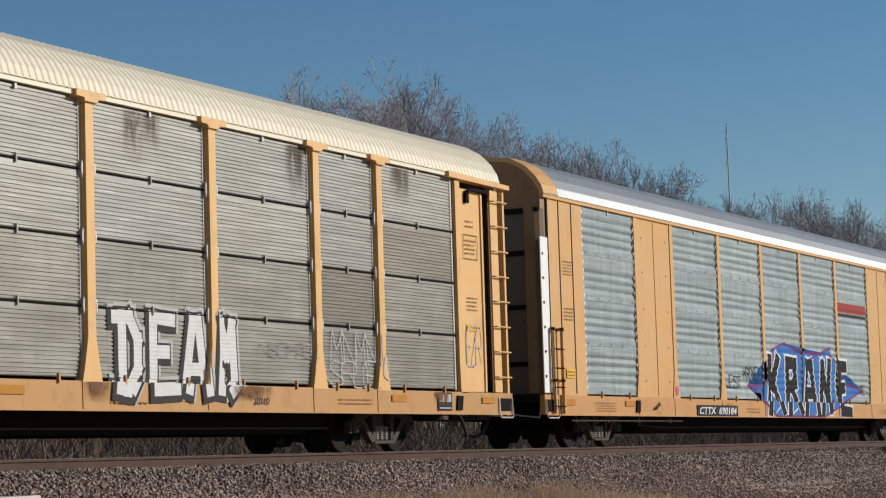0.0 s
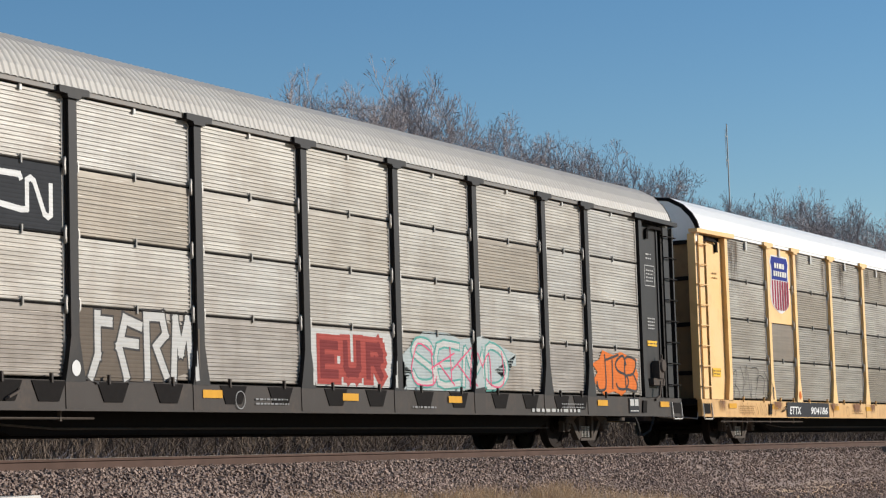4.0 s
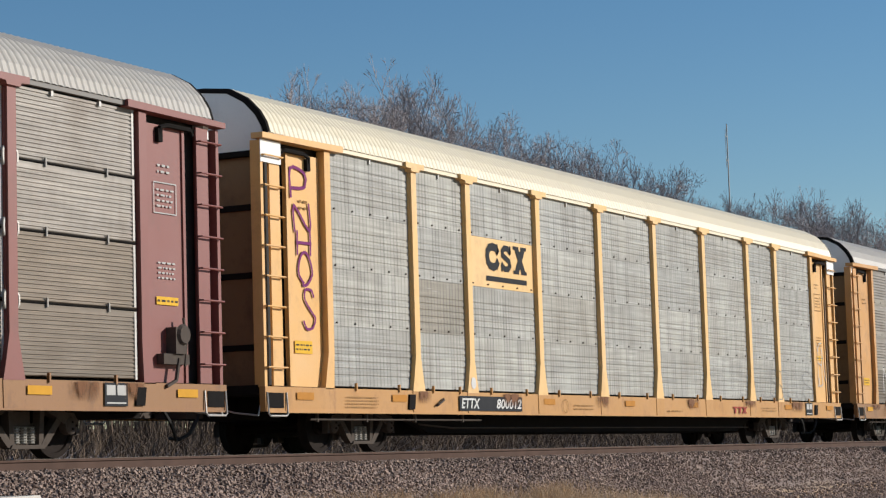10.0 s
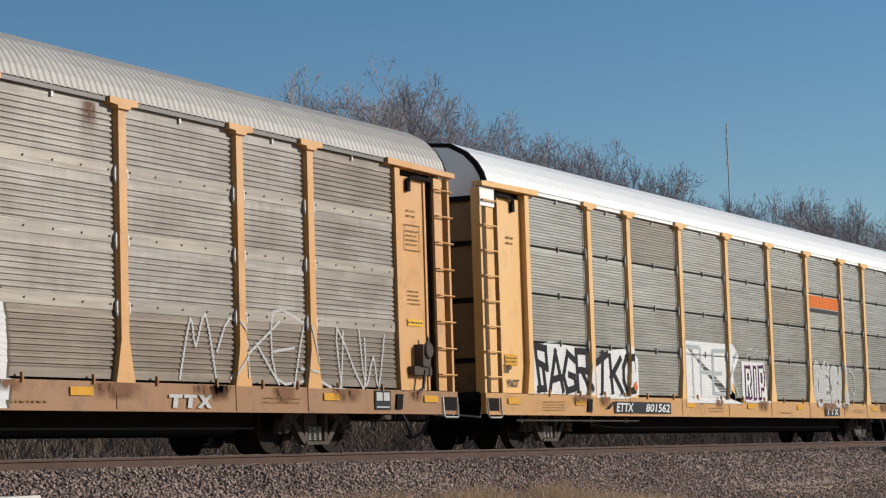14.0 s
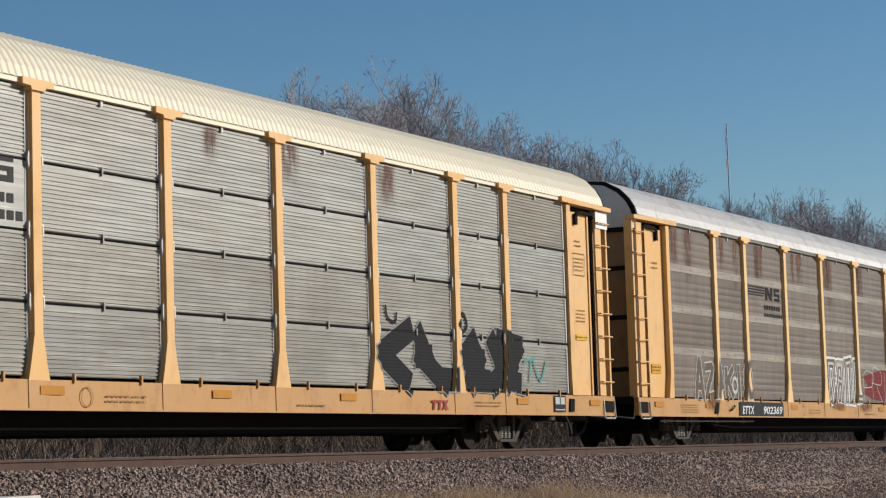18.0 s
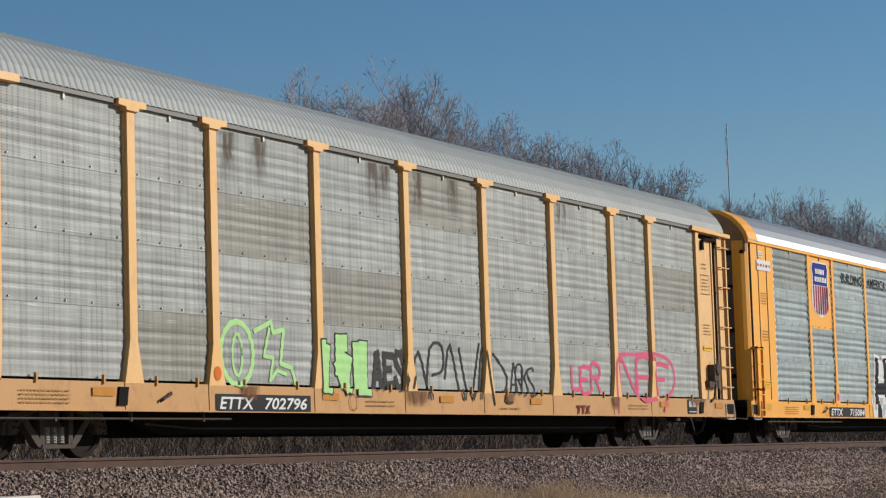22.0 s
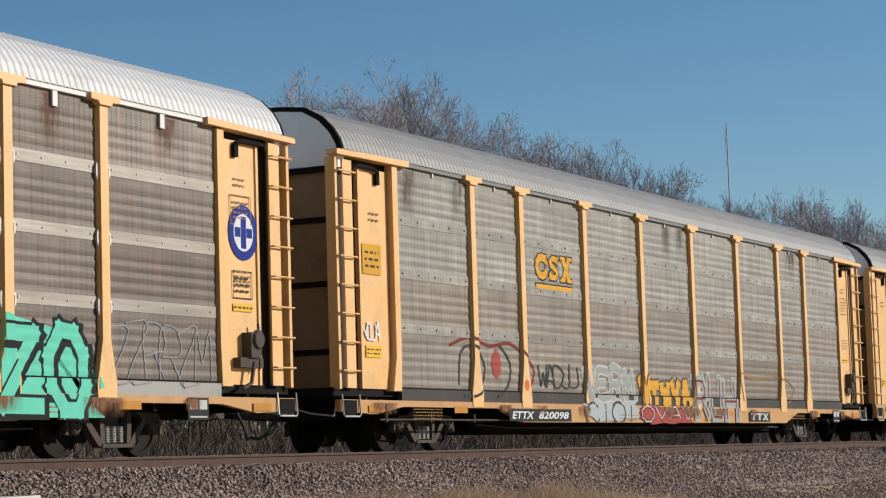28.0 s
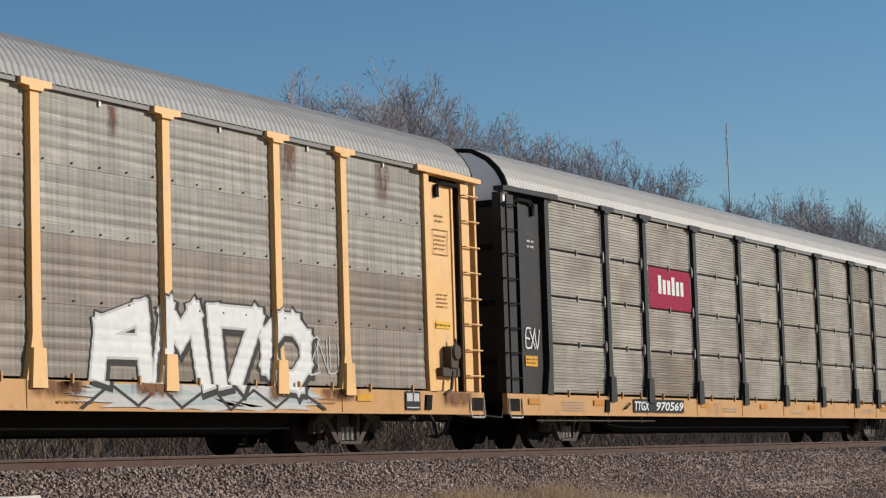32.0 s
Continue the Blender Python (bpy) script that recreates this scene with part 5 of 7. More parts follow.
        me = bpy.data.meshes.new(name)
        bm.to_mesh(me)
        bm.free()
        me.materials.append(None)
        ob = put(name, me, SPRAY[colour], parent or self.car, label=label)
        if name in ("stencil", "shield_lettering", "graffiti"):
            tagged(ob, kind="stuff")
        return ob

    def reset(self):
        self.layer = 0

    # -- marks --
    def mark(self, text, x0, x1, z0, z1, plate=None, colour="white", lean=0.2):
        self.layer = 1
        base = None
        if plate:
            base = self.lay([rect(*plate)], "plate", "marking_panel", "black painted panel with white lettering", fine=False)
        self.lay(text_in(text, x0, x1, z0, z1, 0.02, lean), colour, "lettering", parent=base, fine=False)

    def two_marks(self, a, b, xa0, xa1, xb0, xb1, z0, z1, plate):
        self.layer = 1
        base = self.lay([rect(*plate)], "plate", "marking_panel", "black painted panel with white lettering", fine=False) if plate else None
        self.lay(text_in(a, xa0, xa1, z0, z1, 0.02), "white", "lettering", parent=base, fine=False)
        self.lay(text_in(b, xb0, xb1, z0, z1, 0.02), "white", "lettering", parent=base, fine=False)

    def block_logo(self, x0, x1, z0, z1, colour="white", plate=None):
        """The owner's mark, as slanted bars and a cross."""
        self.layer = 1
        base = self.lay([rect(*plate)], "plate", "emblem_plate", fine=False) if plate else None
        w = (x1 - x0) / 3
        s = (z1 - z0) * 0.2
        h = z1 - z0
        polys = []
        for i in range(2):
            a = x0 + i * w
            polys += [rect(a, a + w * 0.9, z1 - h * 0.26, z1, s * 0.26), rect(a + w * 0.26 - s * 0.2, a + w * 0.56 - s * 0.2, z0, z1 - h * 0.26, s * 0.8)]
        a = x0 + 2 * w
        polys += [[(a - s, z0), (a + w * 0.3 - s, z0), (a + w, z1), (a + w * 0.7, z1)], [(a + w * 0.62, z0), (a + w * 0.92, z0), (a + w * 0.32, z1), (a, z1)]]
        self.lay(polys, "dull_white" if colour == "white" else colour, "emblem", parent=base, fine=False)

    def shield(self, x0, x1, z0, z1, worn=False):
        """A striped shield: blue head, red and white stripes below."""
        self.layer = 1
        half = [(0.0, 1.0), (0.16, 0.955), (0.32, 0.985), (0.40, 1.0), (0.5, 0.86), (0.46, 0.80), (0.44, 0.72), (0.45, 0.62), (0.47, 0.5), (0.5, 0.35), (0.48, 0.2), (0.38, 0.10), (0.2, 0.05), (0.06, 0.0)]
        half[0] = (0.0, 0.945)

        def side(h, grow=0.0):
            h = h / 1.0
            prev = half[0]
            for (xa, za), (xb, zb) in zip(half[3:], half[4:]):
                if zb <= h <= za:
                    return xa + (xb - xa) * (h - za) / (zb - za) + grow
            return 0.4 + grow
        cx, w, hgt = (x0 + x1) / 2, x1 - x0, z1 - z0

        def at(u, v):
            return (cx + u * w, z0 + v * hgt)

        def strip(v0, v1, u0, u1, grow, n=12):
            out = []
            for i in range(n):
                a, b = v0 + (v1 - v0) * i / n, v0 + (v1 - v0) * (i + 1) / n
                sa, sb = side(a, grow), side(b, grow)
                la, ra, lb, rb = max(u0, -sa), min(u1, sa), max(u0, -sb), min(u1, sb)
                if ra - la > 0.004 or rb - lb > 0.004:
                    out.append([at(la, a), at(max(ra, la + 1e-3), a), at(max(rb, lb + 1e-3), b), at(lb, b)])
            return out
        rim = strip(0.0, 0.99, -0.6, 0.6, 0.035, 24)
        base = self.lay(rim, "white", "shield", "striped shield emblem with a blue head" if not worn else "faded flaking white shield emblem", fine=False)
        if worn:
            self.lay(strip(0.44, 0.62, -0.6, 0.6, -0.02, 8), "white", "shield_head", parent=base, fine=False)
            self.lay(strip(0.60, 0.63, -0.6, 0.6, -0.01, 2), "plate", "shield_band", parent=base, fine=False)
            for i in range(6):
                u = -0.40 + i * 0.145
                self.lay(strip(0.07, 0.58, u, u + 0.05, -0.03, 10), "grey", "shield_stripe", parent=base, fine=False)
            return
        self.lay(strip(0.57, 0.965, -0.6, 0.6, -0.015, 14), "navy", "shield_head", parent=base, fine=False)
        for i in range(7):
            u = -0.445 + i * 0.134
            self.lay(strip(0.05, 0.56, u, u + 0.075, -0.015, 14), "stripe", "shield_stripe", parent=base, fine=False)
        self.lay([rect(*(cx + u * w for u in (a, a + 0.085)), z0 + 0.77 * hgt, z0 + 0.86 * hgt) for a in (-0.30, -0.17, -0.05, 0.02, 0.14)]
                 + [rect(*(cx + u * w for u in (a, a + 0.075)), z0 + 0.63 * hgt, z0 + 0.72 * hgt) for a in (-0.36, -0.25, -0.14, -0.03, 0.08, 0.17, 0.27)], "white", "shield_lettering", parent=base, fine=False)

    def striped_logo(self, x0, x1, z0, z1, colour="dark"):
        """Speed stripes and two blocks over two lines of small bars."""
        self.layer = 1
        w, h = x1 - x0, z1 - z0
        polys = [rect(x0, x0 + w * (0.42 + 0.03 * i), z0 + h * (0.70 + 0.07 * i), z0 + h * (0.735 + 0.07 * i)) for i in range(4)]
        polys += [rect(x0 + w * 0.46, x0 + w * 0.53, z0 + h * 0.62, z0 + h * 0.96, w * 0.02), rect(x0 + w * 0.60, x0 + w * 0.66, z0 + h * 0.62, z0 + h * 0.96, w * 0.02),
                  [(x0 + w * 0.50, z0 + h * 0.94), (x0 + w * 0.56, z0 + h * 0.94), (x0 + w * 0.64, z0 + h * 0.64), (x0 + w * 0.58, z0 + h * 0.64)],
                  rect(x0 + w * 0.72, x0 + w * 0.88, z0 + h * 0.62, z0 + h * 0.70), rect(x0 + w * 0.72, x0 + w * 0.88, z0 + h * 0.755, z0 + h * 0.82), rect(x0 + w * 0.72, x0 + w * 0.88, z0 + h * 0.88, z0 + h * 0.96),
                  rect(x0 + w * 0.72, x0 + w * 0.765, z0 + h * 0.78, z0 + h * 0.92), rect(x0 + w * 0.835, x0 + w * 0.88, z0 + h * 0.66, z0 + h * 0.80)]
        polys += [rect(x0 + w * (0.42 + 0.068 * i), x0 + w * (0.47 + 0.068 * i), z0 + h * 0.36, z0 + h * 0.48) for i in range(7)]
        polys += [rect(x0 + w * (0.42 + 0.068 * i), x0 + w * (0.47 + 0.068 * i), z0 + h * 0.14, z0 + h * 0.26) for i in range(8)]
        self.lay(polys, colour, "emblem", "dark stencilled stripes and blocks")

    def three_blocks(self, x0, x1, z0, z1, colour, under, rim=None):
        """Three heavy blocks over a bar."""
        self.layer = 1
        w, h = (x1 - x0) / 3, z1 - z0

        def blocks(g):
            out = []
            lo, mid, hi = z0 + h * 0.27, z0 + h * 0.63, z1
            for i in range(3):
                a = x0 + i * w
                if i == 0:
                    turn = [(0.86, 0.78), (0.76, 0.94), (0.52, 0.995), (0.28, 0.93), (0.14, 0.72), (0.12, 0.5), (0.16, 0.25), (0.3, 0.07), (0.54, 0.0), (0.76, 0.08), (0.86, 0.26)]
                elif i == 1:
                    turn = [(0.78, 0.80), (0.62, 0.96), (0.38, 0.97), (0.22, 0.82), (0.24, 0.64), (0.46, 0.52), (0.70, 0.40), (0.76, 0.2), (0.62, 0.04), (0.36, 0.03), (0.18, 0.2)]
                else:
                    out += [[(a + w * 0.08 - g, lo - g), (a + w * 0.40 + g, lo - g), (a + w * 0.98 + g, hi + g), (a + w * 0.66 - g, hi + g)],
                            [(a + w * 0.66 - g, lo - g), (a + w * 0.98 + g, lo - g), (a + w * 0.40 + g, hi + g), (a + w * 0.08 - g, hi + g)]]
                    out += [rect(a + w * u - g, a + w * (u + 0.42) + g, z - g, z + h * 0.09 + g) for u in (0.02, 0.6) for z in (lo, hi - h * 0.09)]
                    continue
                pen = w * (0.25 if i == 0 else 0.19)
                out += ribbon([(a + w * u, lo + pen / 2 + (hi - lo - pen) * v) for u, v in turn], pen + 2 * g, 0.6)
                if i == 0:
                    out += [rect(a + w * 0.76 - g, a + w * 0.89 + g, mid + h * 0.09 - g, hi - h * 0.02 + g)]
                else:
                    out += [rect(a + w * 0.74 - g, a + w * 0.84 + g, mid + h * 0.13 - g, hi - h * 0.02 + g), rect(a + w * 0.12 - g, a + w * 0.22 + g, lo + h * 0.02 - g, mid - h * 0.13 + g)]
            return out + [rect(x0 - g, x1 + g, z0 - g, z0 + h * 0.13 + g)]
        base = None
        if rim:
            base = self.lay(blocks(0.026), rim, "emblem_rim")
        self.lay(blocks(0.0), colour, "emblem", "heavy block emblem over a bar", parent=base)

    def loop_logo(self, x0, x1, z0, z1, colour):
        """One thick continuous bent ribbon."""
        self.layer = 1
        w, h = x1 - x0, z1 - z0
        t = min(w, h) * 0.15
        line = [(0.46, 0.86), (0.44, 0.95), (0.10, 0.95), (0.05, 0.88), (0.05, 0.30), (0.11, 0.2), (0.46, 0.12), (0.56, 0.14), (0.56, 0.84), (0.62, 0.9), (0.68, 0.84), (0.85, 0.08), (0.91, 0.02), (0.96, 0.08), (0.96, 0.80)]
        self.lay(ribbon([(x0 + u * w, z0 + v * h) for u, v in line], t), colour, "emblem", "continuous ribbon-shaped emblem")

    def disc(self, x, z, r, colour, name="reflector", parent=None, inner=0.0, flat=1.0):
        n = 20
        pts = [(math.cos(2 * math.pi * i / n), math.sin(2 * math.pi * i / n)) for i in range(n)]
        polys = [[(x + r * flat * pts[i][0], z + r * pts[i][1]), (x + r * flat * pts[(i + 1) % n][0], z + r * pts[(i + 1) % n][1]),
                  (x + inner * flat * pts[(i + 1) % n][0] + 1e-4 * pts[(i + 1) % n][0], z + inner * pts[(i + 1) % n][1] + 1e-4 * pts[(i + 1) % n][1]), (x + inner * flat * pts[i][0] + 1e-4 * pts[i][0], z + inner * pts[i][1] + 1e-4 * pts[i][1])] for i in range(n)]
        return self.lay(polys, colour, name, parent=parent, fine=False)

    # -- spray paint --
    def letters(self, word, x0, x1, z0, z1, coats, label, seed=1, thick=0.2, rough=1.0, curl=False, lean=0.0, overlap=0.0):
        """Hand-drawn letters in several coats: each coat is (colour, extra width, shift along, shift up)."""
        rng = random.Random(seed)
        shapes = [c for w in word.split() for c in ([w] if "." in w else w)]
        n = len(shapes)
        cw = (x1 - x0) / n
        floor = 0.47 if self.low else 0.607
        base = first = None
        for i, shape in enumerate(shapes):
            rim = (thick + max(c[1] for c in coats)) * 0.46
            a, b = x0 + cw * (i - overlap) + rim, x0 + cw * (i + 1 + overlap) - rim
            lo, hi = z0 + thick / 2 + rng.uniform(-0.04, 0.04) * rough, z1 - thick / 2 + rng.uniform(-0.07, 0.05) * rough
            lines = []
            for line in STROKES.get(shape, shape).split("|"):
                pts = []
                for q in line.split("."):
                    u = HEX.index(q[0]) / 10 + rng.uniform(-0.03, 0.03) * rough
                    v = HEX.index(q[1]) / 10 + rng.uniform(-0.03, 0.03) * rough
                    pts.append((a + (b - a) * u + lean * (v - 0.5) * (hi - lo), lo + (hi - lo) * v))
                lines.append(curved(pts) if curl else pts)
            base = None
            self.layer = 1 if i % 2 else 1.4
            for k, coat in enumerate(coats):
                colour, more, dx, dz = (*coat, 0, 0)[:4]
                polys = [quad for line in lines for quad in ribbon([(x + dx, z + dz) for x, z in line], thick + more, 1.0 if not curl else 0.7)]
                polys = [[(x, max(z, floor)) for x, z in quad] for quad in polys]
                ob = self.lay([q for q in polys if max(z for _, z in q) > floor + 0.004], colour, "graffiti_letter" if k == 0 else "graffiti_coat", label if k == 0 else "", parent=base)
                base = base or ob
            first = first or base
        return first

    def shape(self, outline, x0, x1, z0, z1, colour, label, edge=None):
        """A painted field with a spiky rim, its corners on a grid of ten."""
        self.layer = 0.5
        pts = [(x0 + (x1 - x0) * HEX.index(q[0]) / 10, z0 + (z1 - z0) * HEX.index(q[1]) / 10) for q in outline.split(".")]
        ob = self.lay([pts], colour, "graffiti_field", label)
        if edge:
            self.lay(ribbon(pts + pts[:1], 0.05, 0.6), edge, "graffiti_edge", parent=ob)
        return ob

    def blob(self, x0, x1, z0, z1, colour, label, seed=1, spikes=14, parent=None, name="graffiti"):
        """An uneven painted cloud."""
        self.layer = 0.75
        rng = random.Random(seed)
        cx, cz = (x0 + x1) / 2, (z0 + z1) / 2
        n = spikes * 2
        rim = []
        for i in range(n):
            a = 2 * math.pi * i / n
            k = (1.0 if i % 2 == 0 else 0.84) * rng.uniform(0.9, 1.06)
            c, s = math.cos(a), math.sin(a)
            q = (abs(c) ** 4 + abs(s) ** 4) ** -0.25
            rim.append((cx + (x1 - x0) / 2 * k * c * q, cz + (z1 - z0) / 2 * k * s * q))
        return self.lay([[(cx, cz), rim[i], rim[(i + 1) % n]] for i in range(n)], colour, name, label, parent=parent)

    def tag(self, x0, x1, z0, z1, colour, label, seed=1, width=0.03, strokes=6, word=""):
        """A quick sprayed scrawl."""
        rng = random.Random(seed)
        word = word or "".join(rng.choice("AESKRNOZCUMJ") for _ in range(strokes))
        shapes = [c for w in word.split() for c in ([w] if "." in w else w)]
        self.layer = 2.7
        cw = (x1 - x0) / len(shapes)
        polys = []
        for i, c in enumerate(shapes):
            for line in STROKES.get(c, c).split("|"):
                pts = [(x0 + cw * (i - 0.08 + 1.16 * (HEX.index(q[0]) / 10 + rng.uniform(-0.08, 0.08))), z0 + (z1 - z0) * (HEX.index(q[1]) / 10 * rng.uniform(0.9, 1.05) + rng.uniform(-0.06, 0.06))) for q in line.split(".")]
                polys += ribbon(curved(pts), width, 0.7)
        return self.lay(polys, colour, "graffiti", label)

    def label_box(self, x0, x1, z0, z1, colour="yellow", ink="dark", rows=3, frame_only=False):
        """A stencilled or stuck label with lines of small bars."""
        self.layer = 1
        rng = random.Random(int(abs(x0) * 100))
        if frame_only:
            t = 0.016
            base = self.lay([rect(x0, x1, z0, z0 + t), rect(x0, x1, z1 - t, z1), rect(x0, x0 + t, z0 + t, z1 - t), rect(x1 - t, x1, z0 + t, z1 - t)], ink, "stencil_frame", fine=False)
        else:
            base = self.lay([rect(x0, x1, z0, z1)], colour, "sticker", fine=False)
        m = (z1 - z0) * 0.16
        self.lay(bars(x0 + m, x1 - m, z0 + m, z1 - m, rows, rng), ink, "stencil", parent=base, fine=False)

    def stencil(self, x0, x1, z0, z1, rows, colour="brown", seed=1):
        self.layer = 1
        self.lay(bars(x0, x1, z0, z1, rows, random.Random(seed)), colour, "stencil", fine=False)

    def patch(self, x0, x1, z0, z1, colour, name="reflector"):
        self.reset()
        return self.lay([rect(x0, x1, z0, z1)], colour, name, fine=False)


def standard_marks(coat, spec, seed):
    """Reflectors, inspection plates and sill stencils that all the cars carry."""
    rng = random.Random(seed)
    low = spec.get("low", 0.0)
    z = 0.76 - low
    ink = "brown" if spec["body"] not in ("black", "maroon") else "grey"
    refl = "amber" if spec.get("reflectors") else rng.choice(("amber", "faded")) if spec.get("sill", "") not in ("rust_sill",) else "amber"
    for x in spec.get("reflectors", (-12.6, -9.7, -4.0, -0.2, 3.3, 9.5, 12.7)):
        coat.patch(x - 0.24, x + 0.24, z + 0.02, z + 0.13, refl)
    coat.reset()
    base = coat.lay([rect(10.82, 11.32, z - 0.11, z + 0.19)], "plate", "inspection_plate", "black inspection panel with white boxes", fine=False)
    coat.lay([rect(10.86, 11.05, z + 0.03, z + 0.16), rect(11.09, 11.28, z + 0.03, z + 0.16), rect(10.86, 11.28, z - 0.08, z - 0.06)], "dull_white", "stencil", parent=base, fine=False)
    coat.stencil(-11.4, -10.4, z - 0.1, z + 0.1, 4, ink, seed)
    coat.stencil(7.6, 8.6, z - 0.05, z + 0.07, 2, ink, seed + 1)
    coat.stencil(-2.9, -2.0, z - 0.08, z + 0.05, 2, ink, seed + 2)
    coat.stencil(1.8, 2.6, z - 0.1, z - 0.02, 1, ink, seed + 3)
    if spec["style"] != "deep":
        dark = "brown" if spec["body"] not in ("black", "maroon") else "dull_white"
        coat.label_box(12.12, 12.66, 3.25, 3.68, ink=dark, rows=4, frame_only=True)
        coat.stencil(12.22, 12.5, 3.78, 3.95, 2, dark, seed + 4)
        coat.stencil(12.2, 12.6, 2.35, 2.62, 4, dark, seed + 5)
        coat.label_box(12.15, 12.66, 2.02, 2.13, "yellow", "dark", 1)
        coat.stencil(-12.5, -12.2, 3.6, 3.8, 2, dark, seed + 6)
        coat.label_box(-12.7, -12.2, 1.47, 1.66, "yellow" if rng.random() < 0.6 else "amber", "dark", 2)
    else:
        for s in (-1, 1):
            coat.stencil(s * 12.42 - 0.2, s * 12.42 + 0.2, 2.35, 2.62, 4, ink, seed + 4)
            coat.stencil(s * 12.42 - 0.2, s * 12.42 + 0.2, 3.2, 3.5, 5, ink, seed + 5)
            coat.label_box(s * 12.42 - 0.2, s * 12.42 + 0.2, 1.28, 1.46, "yellow", "dark", 2)
    coat.reset()
    if not low:
        coat.disc(-8.15 if spec["style"] == "deep" else -3.3, z, 0.13, ink, "stencil_ring", None, 0.115)
    coat.disc(-7.07, 1.12, 0.1, rng.choice(("pink", "white", "orange")), "route_disc", flat=0.9)


def paint_train(train):
    coats = []
    for i, (spec, car, sets) in enumerate(train):
        c = Coat(spec, car)
        standard_marks(c, spec, 40 + 7 * i)
        coats.append(c)
    a, b, c, d, e, f, g, h, i, j, k, l, m, n, o, p = coats
    piece = "large spray-painted graffiti letters on the lower screens"
    scrawl = "thin spray-painted scrawl on the lower screens"
    # first car
    a.letters("00.30.3a|0a.6a.a7.a3.60 aa.1a.10.a0|15.75 00.4a.7a.a0|23.83 00.2a.55.8a.91.60", 1.85, 5.0, 0.80, 1.92, (("dull_white", 0.15), ("dark", 0.11, -0.03, -0.03), ("white", -0.01)), "silvery white graffiti letters with dark outline", 3, 0.19, 0.7)
    a.tag(7.5, 8.95, 1.35, 1.82, "dull_white", scrawl, 5, 0.022, 4, "MNMN")
    a.tag(7.5, 8.9, 1.0, 1.4, "dull_white", scrawl, 8, 0.022, 4, "SRUE")
    a.lay(ribbon(curved(((7.15, 1.8), (7.25, 1.5), (7.2, 1.3), (7.45, 1.05), (7.6, 1.0))), 0.022), "dull_white", "graffiti", scrawl)
    a.lay(ribbon(curved(((9.05, 1.45), (9.0, 1.2), (9.2, 1.12), (9.3, 1.3), (9.2, 1.5), (9.05, 1.45))), 0.022), "dull_white", "graffiti", scrawl)
    a.tag(11.98, 12.7, 1.45, 2.05, "dull_white", "white scrawl on the end door", 6, 0.022, 4)
    a.tag(5.5, 7.0, 1.4, 1.6, "grey", scrawl, 7, 0.015, 6)
    a.mark("2010", 5.2, 5.6, 0.70, 0.80, colour="dark")
    # orange car
    b.shape("04.14.26.27.29.3a.3a.49.59.69.58.69.7a.78.79.87.85.a4.93.82.60.20.12.13", -2.6, 6.3, 0.62, 2.35, "blue", "blue sprayed cloud with a red rim behind black letters", "purple")
    b.letters("00.26.2a|8a.45|46.a0 10.26.2a.8a.86.35|55.a0 00.4a.7a.a0|34.84 00.26.3a.71.9a 9a.3a.26.30.a0|25.75", -1.45, 5.1, 0.60, 2.05, (("white", 0.12), ("black", 0.0)), "black graffiti letters with white outline", 8, 0.29, 0.8)
    b.letters("59.10 59.10 95.50 95.50 59.10", -1.2, 5.0, 0.56, 0.9, (("white", 0.0),), "white drip lines between black graffiti letters", 9, 0.05)
    b.tag(-4.0, -3.05, 1.25, 1.52, "dark", scrawl, 10, 0.028, 4, "JEST")
    b.tag(-2.85, -1.9, 1.42, 1.72, "dark", scrawl, 11, 0.028, 5, "KRONE")
    b.tag(6.0, 6.5, 1.2, 1.45, "dark", scrawl, 12, 0.022, 3, "MAE")
    b.patch(4.43, 6.86, 3.3, 3.55, "red", "banner")
    b.patch(4.43, 6.86, 3.2, 3.28, "dark", "banner")
    b.mark("CTTX  690184", -5.9, -3.62, 0.64, 0.80, (-6.02, -3.52, 0.60, 0.84))
    # black car with light screens
    c.patch(-8.8, -7.2, 2.81, 3.66, "plate", "emblem_plate")
    c.loop_logo(-8.58, -7.4, 2.98, 3.5, "white")
    c.tag(-12.8, -12.15, 2.4, 2.82, "white", "white scrawl on the black end door", 13, 0.04, 4, "SOFA")
    c.tag(-12.75, -12.2, 2.02, 2.34, "white", "white scrawl on the black end door", 14, 0.04, 4, "ZRUY")
    c.tag(-12.6, -12.4, 1.76, 1.98, "white", "white scrawl on the black end door", 114, 0.035, 1, "T")
    c.tag(-12.8, -12.15, 1.12, 1.38, "white", "white scrawl on the black end door", 15, 0.035, 4, "ZOMX")
    c.tag(-11.35, -10.0, 1.05, 1.5, "dull_white", scrawl, 16, 0.045, 5, "USCRE")
    c.shape("01.0a.5a.69.a8.a2.70.10", -6.9, -4.3, 0.98, 1.9, "grime", "brownish sprayed ground behind pale letters")
    c.letters("3a.33.00|59.99 a9.3a.05.30|26.86 00.0a.8a.a7.55|55.a0 00.1a.44.8a.a0", -6.75, -4.3, 1.0, 1.86, (("dark", 0.06), ("dull_white", 0.0)), piece, 17, 0.13)
    c.patch(-1.3, 1.32, 1.0, 1.86, "dull_white", "sprayed_patch")
    c.letters("EUR", -1.05, 1.05, 1.1, 1.72, (("red", 0.12), ("maroon", -0.06)), "dark red graffiti block on white", 18, 0.2, 0.5)
    c.shape("00.13.05.2a.4a.59.7a.a7.a5.84.92.50.40", 1.5, 5.85, 0.98, 1.95, "sky", "pale pastel graffiti cloud")
    c.letters("SEMD", 1.9, 5.5, 1.02, 1.8, (("teal", 0.04), ("dull_white", -0.03)), "pastel graffiti letters", 20, 0.12, 1.0, True)
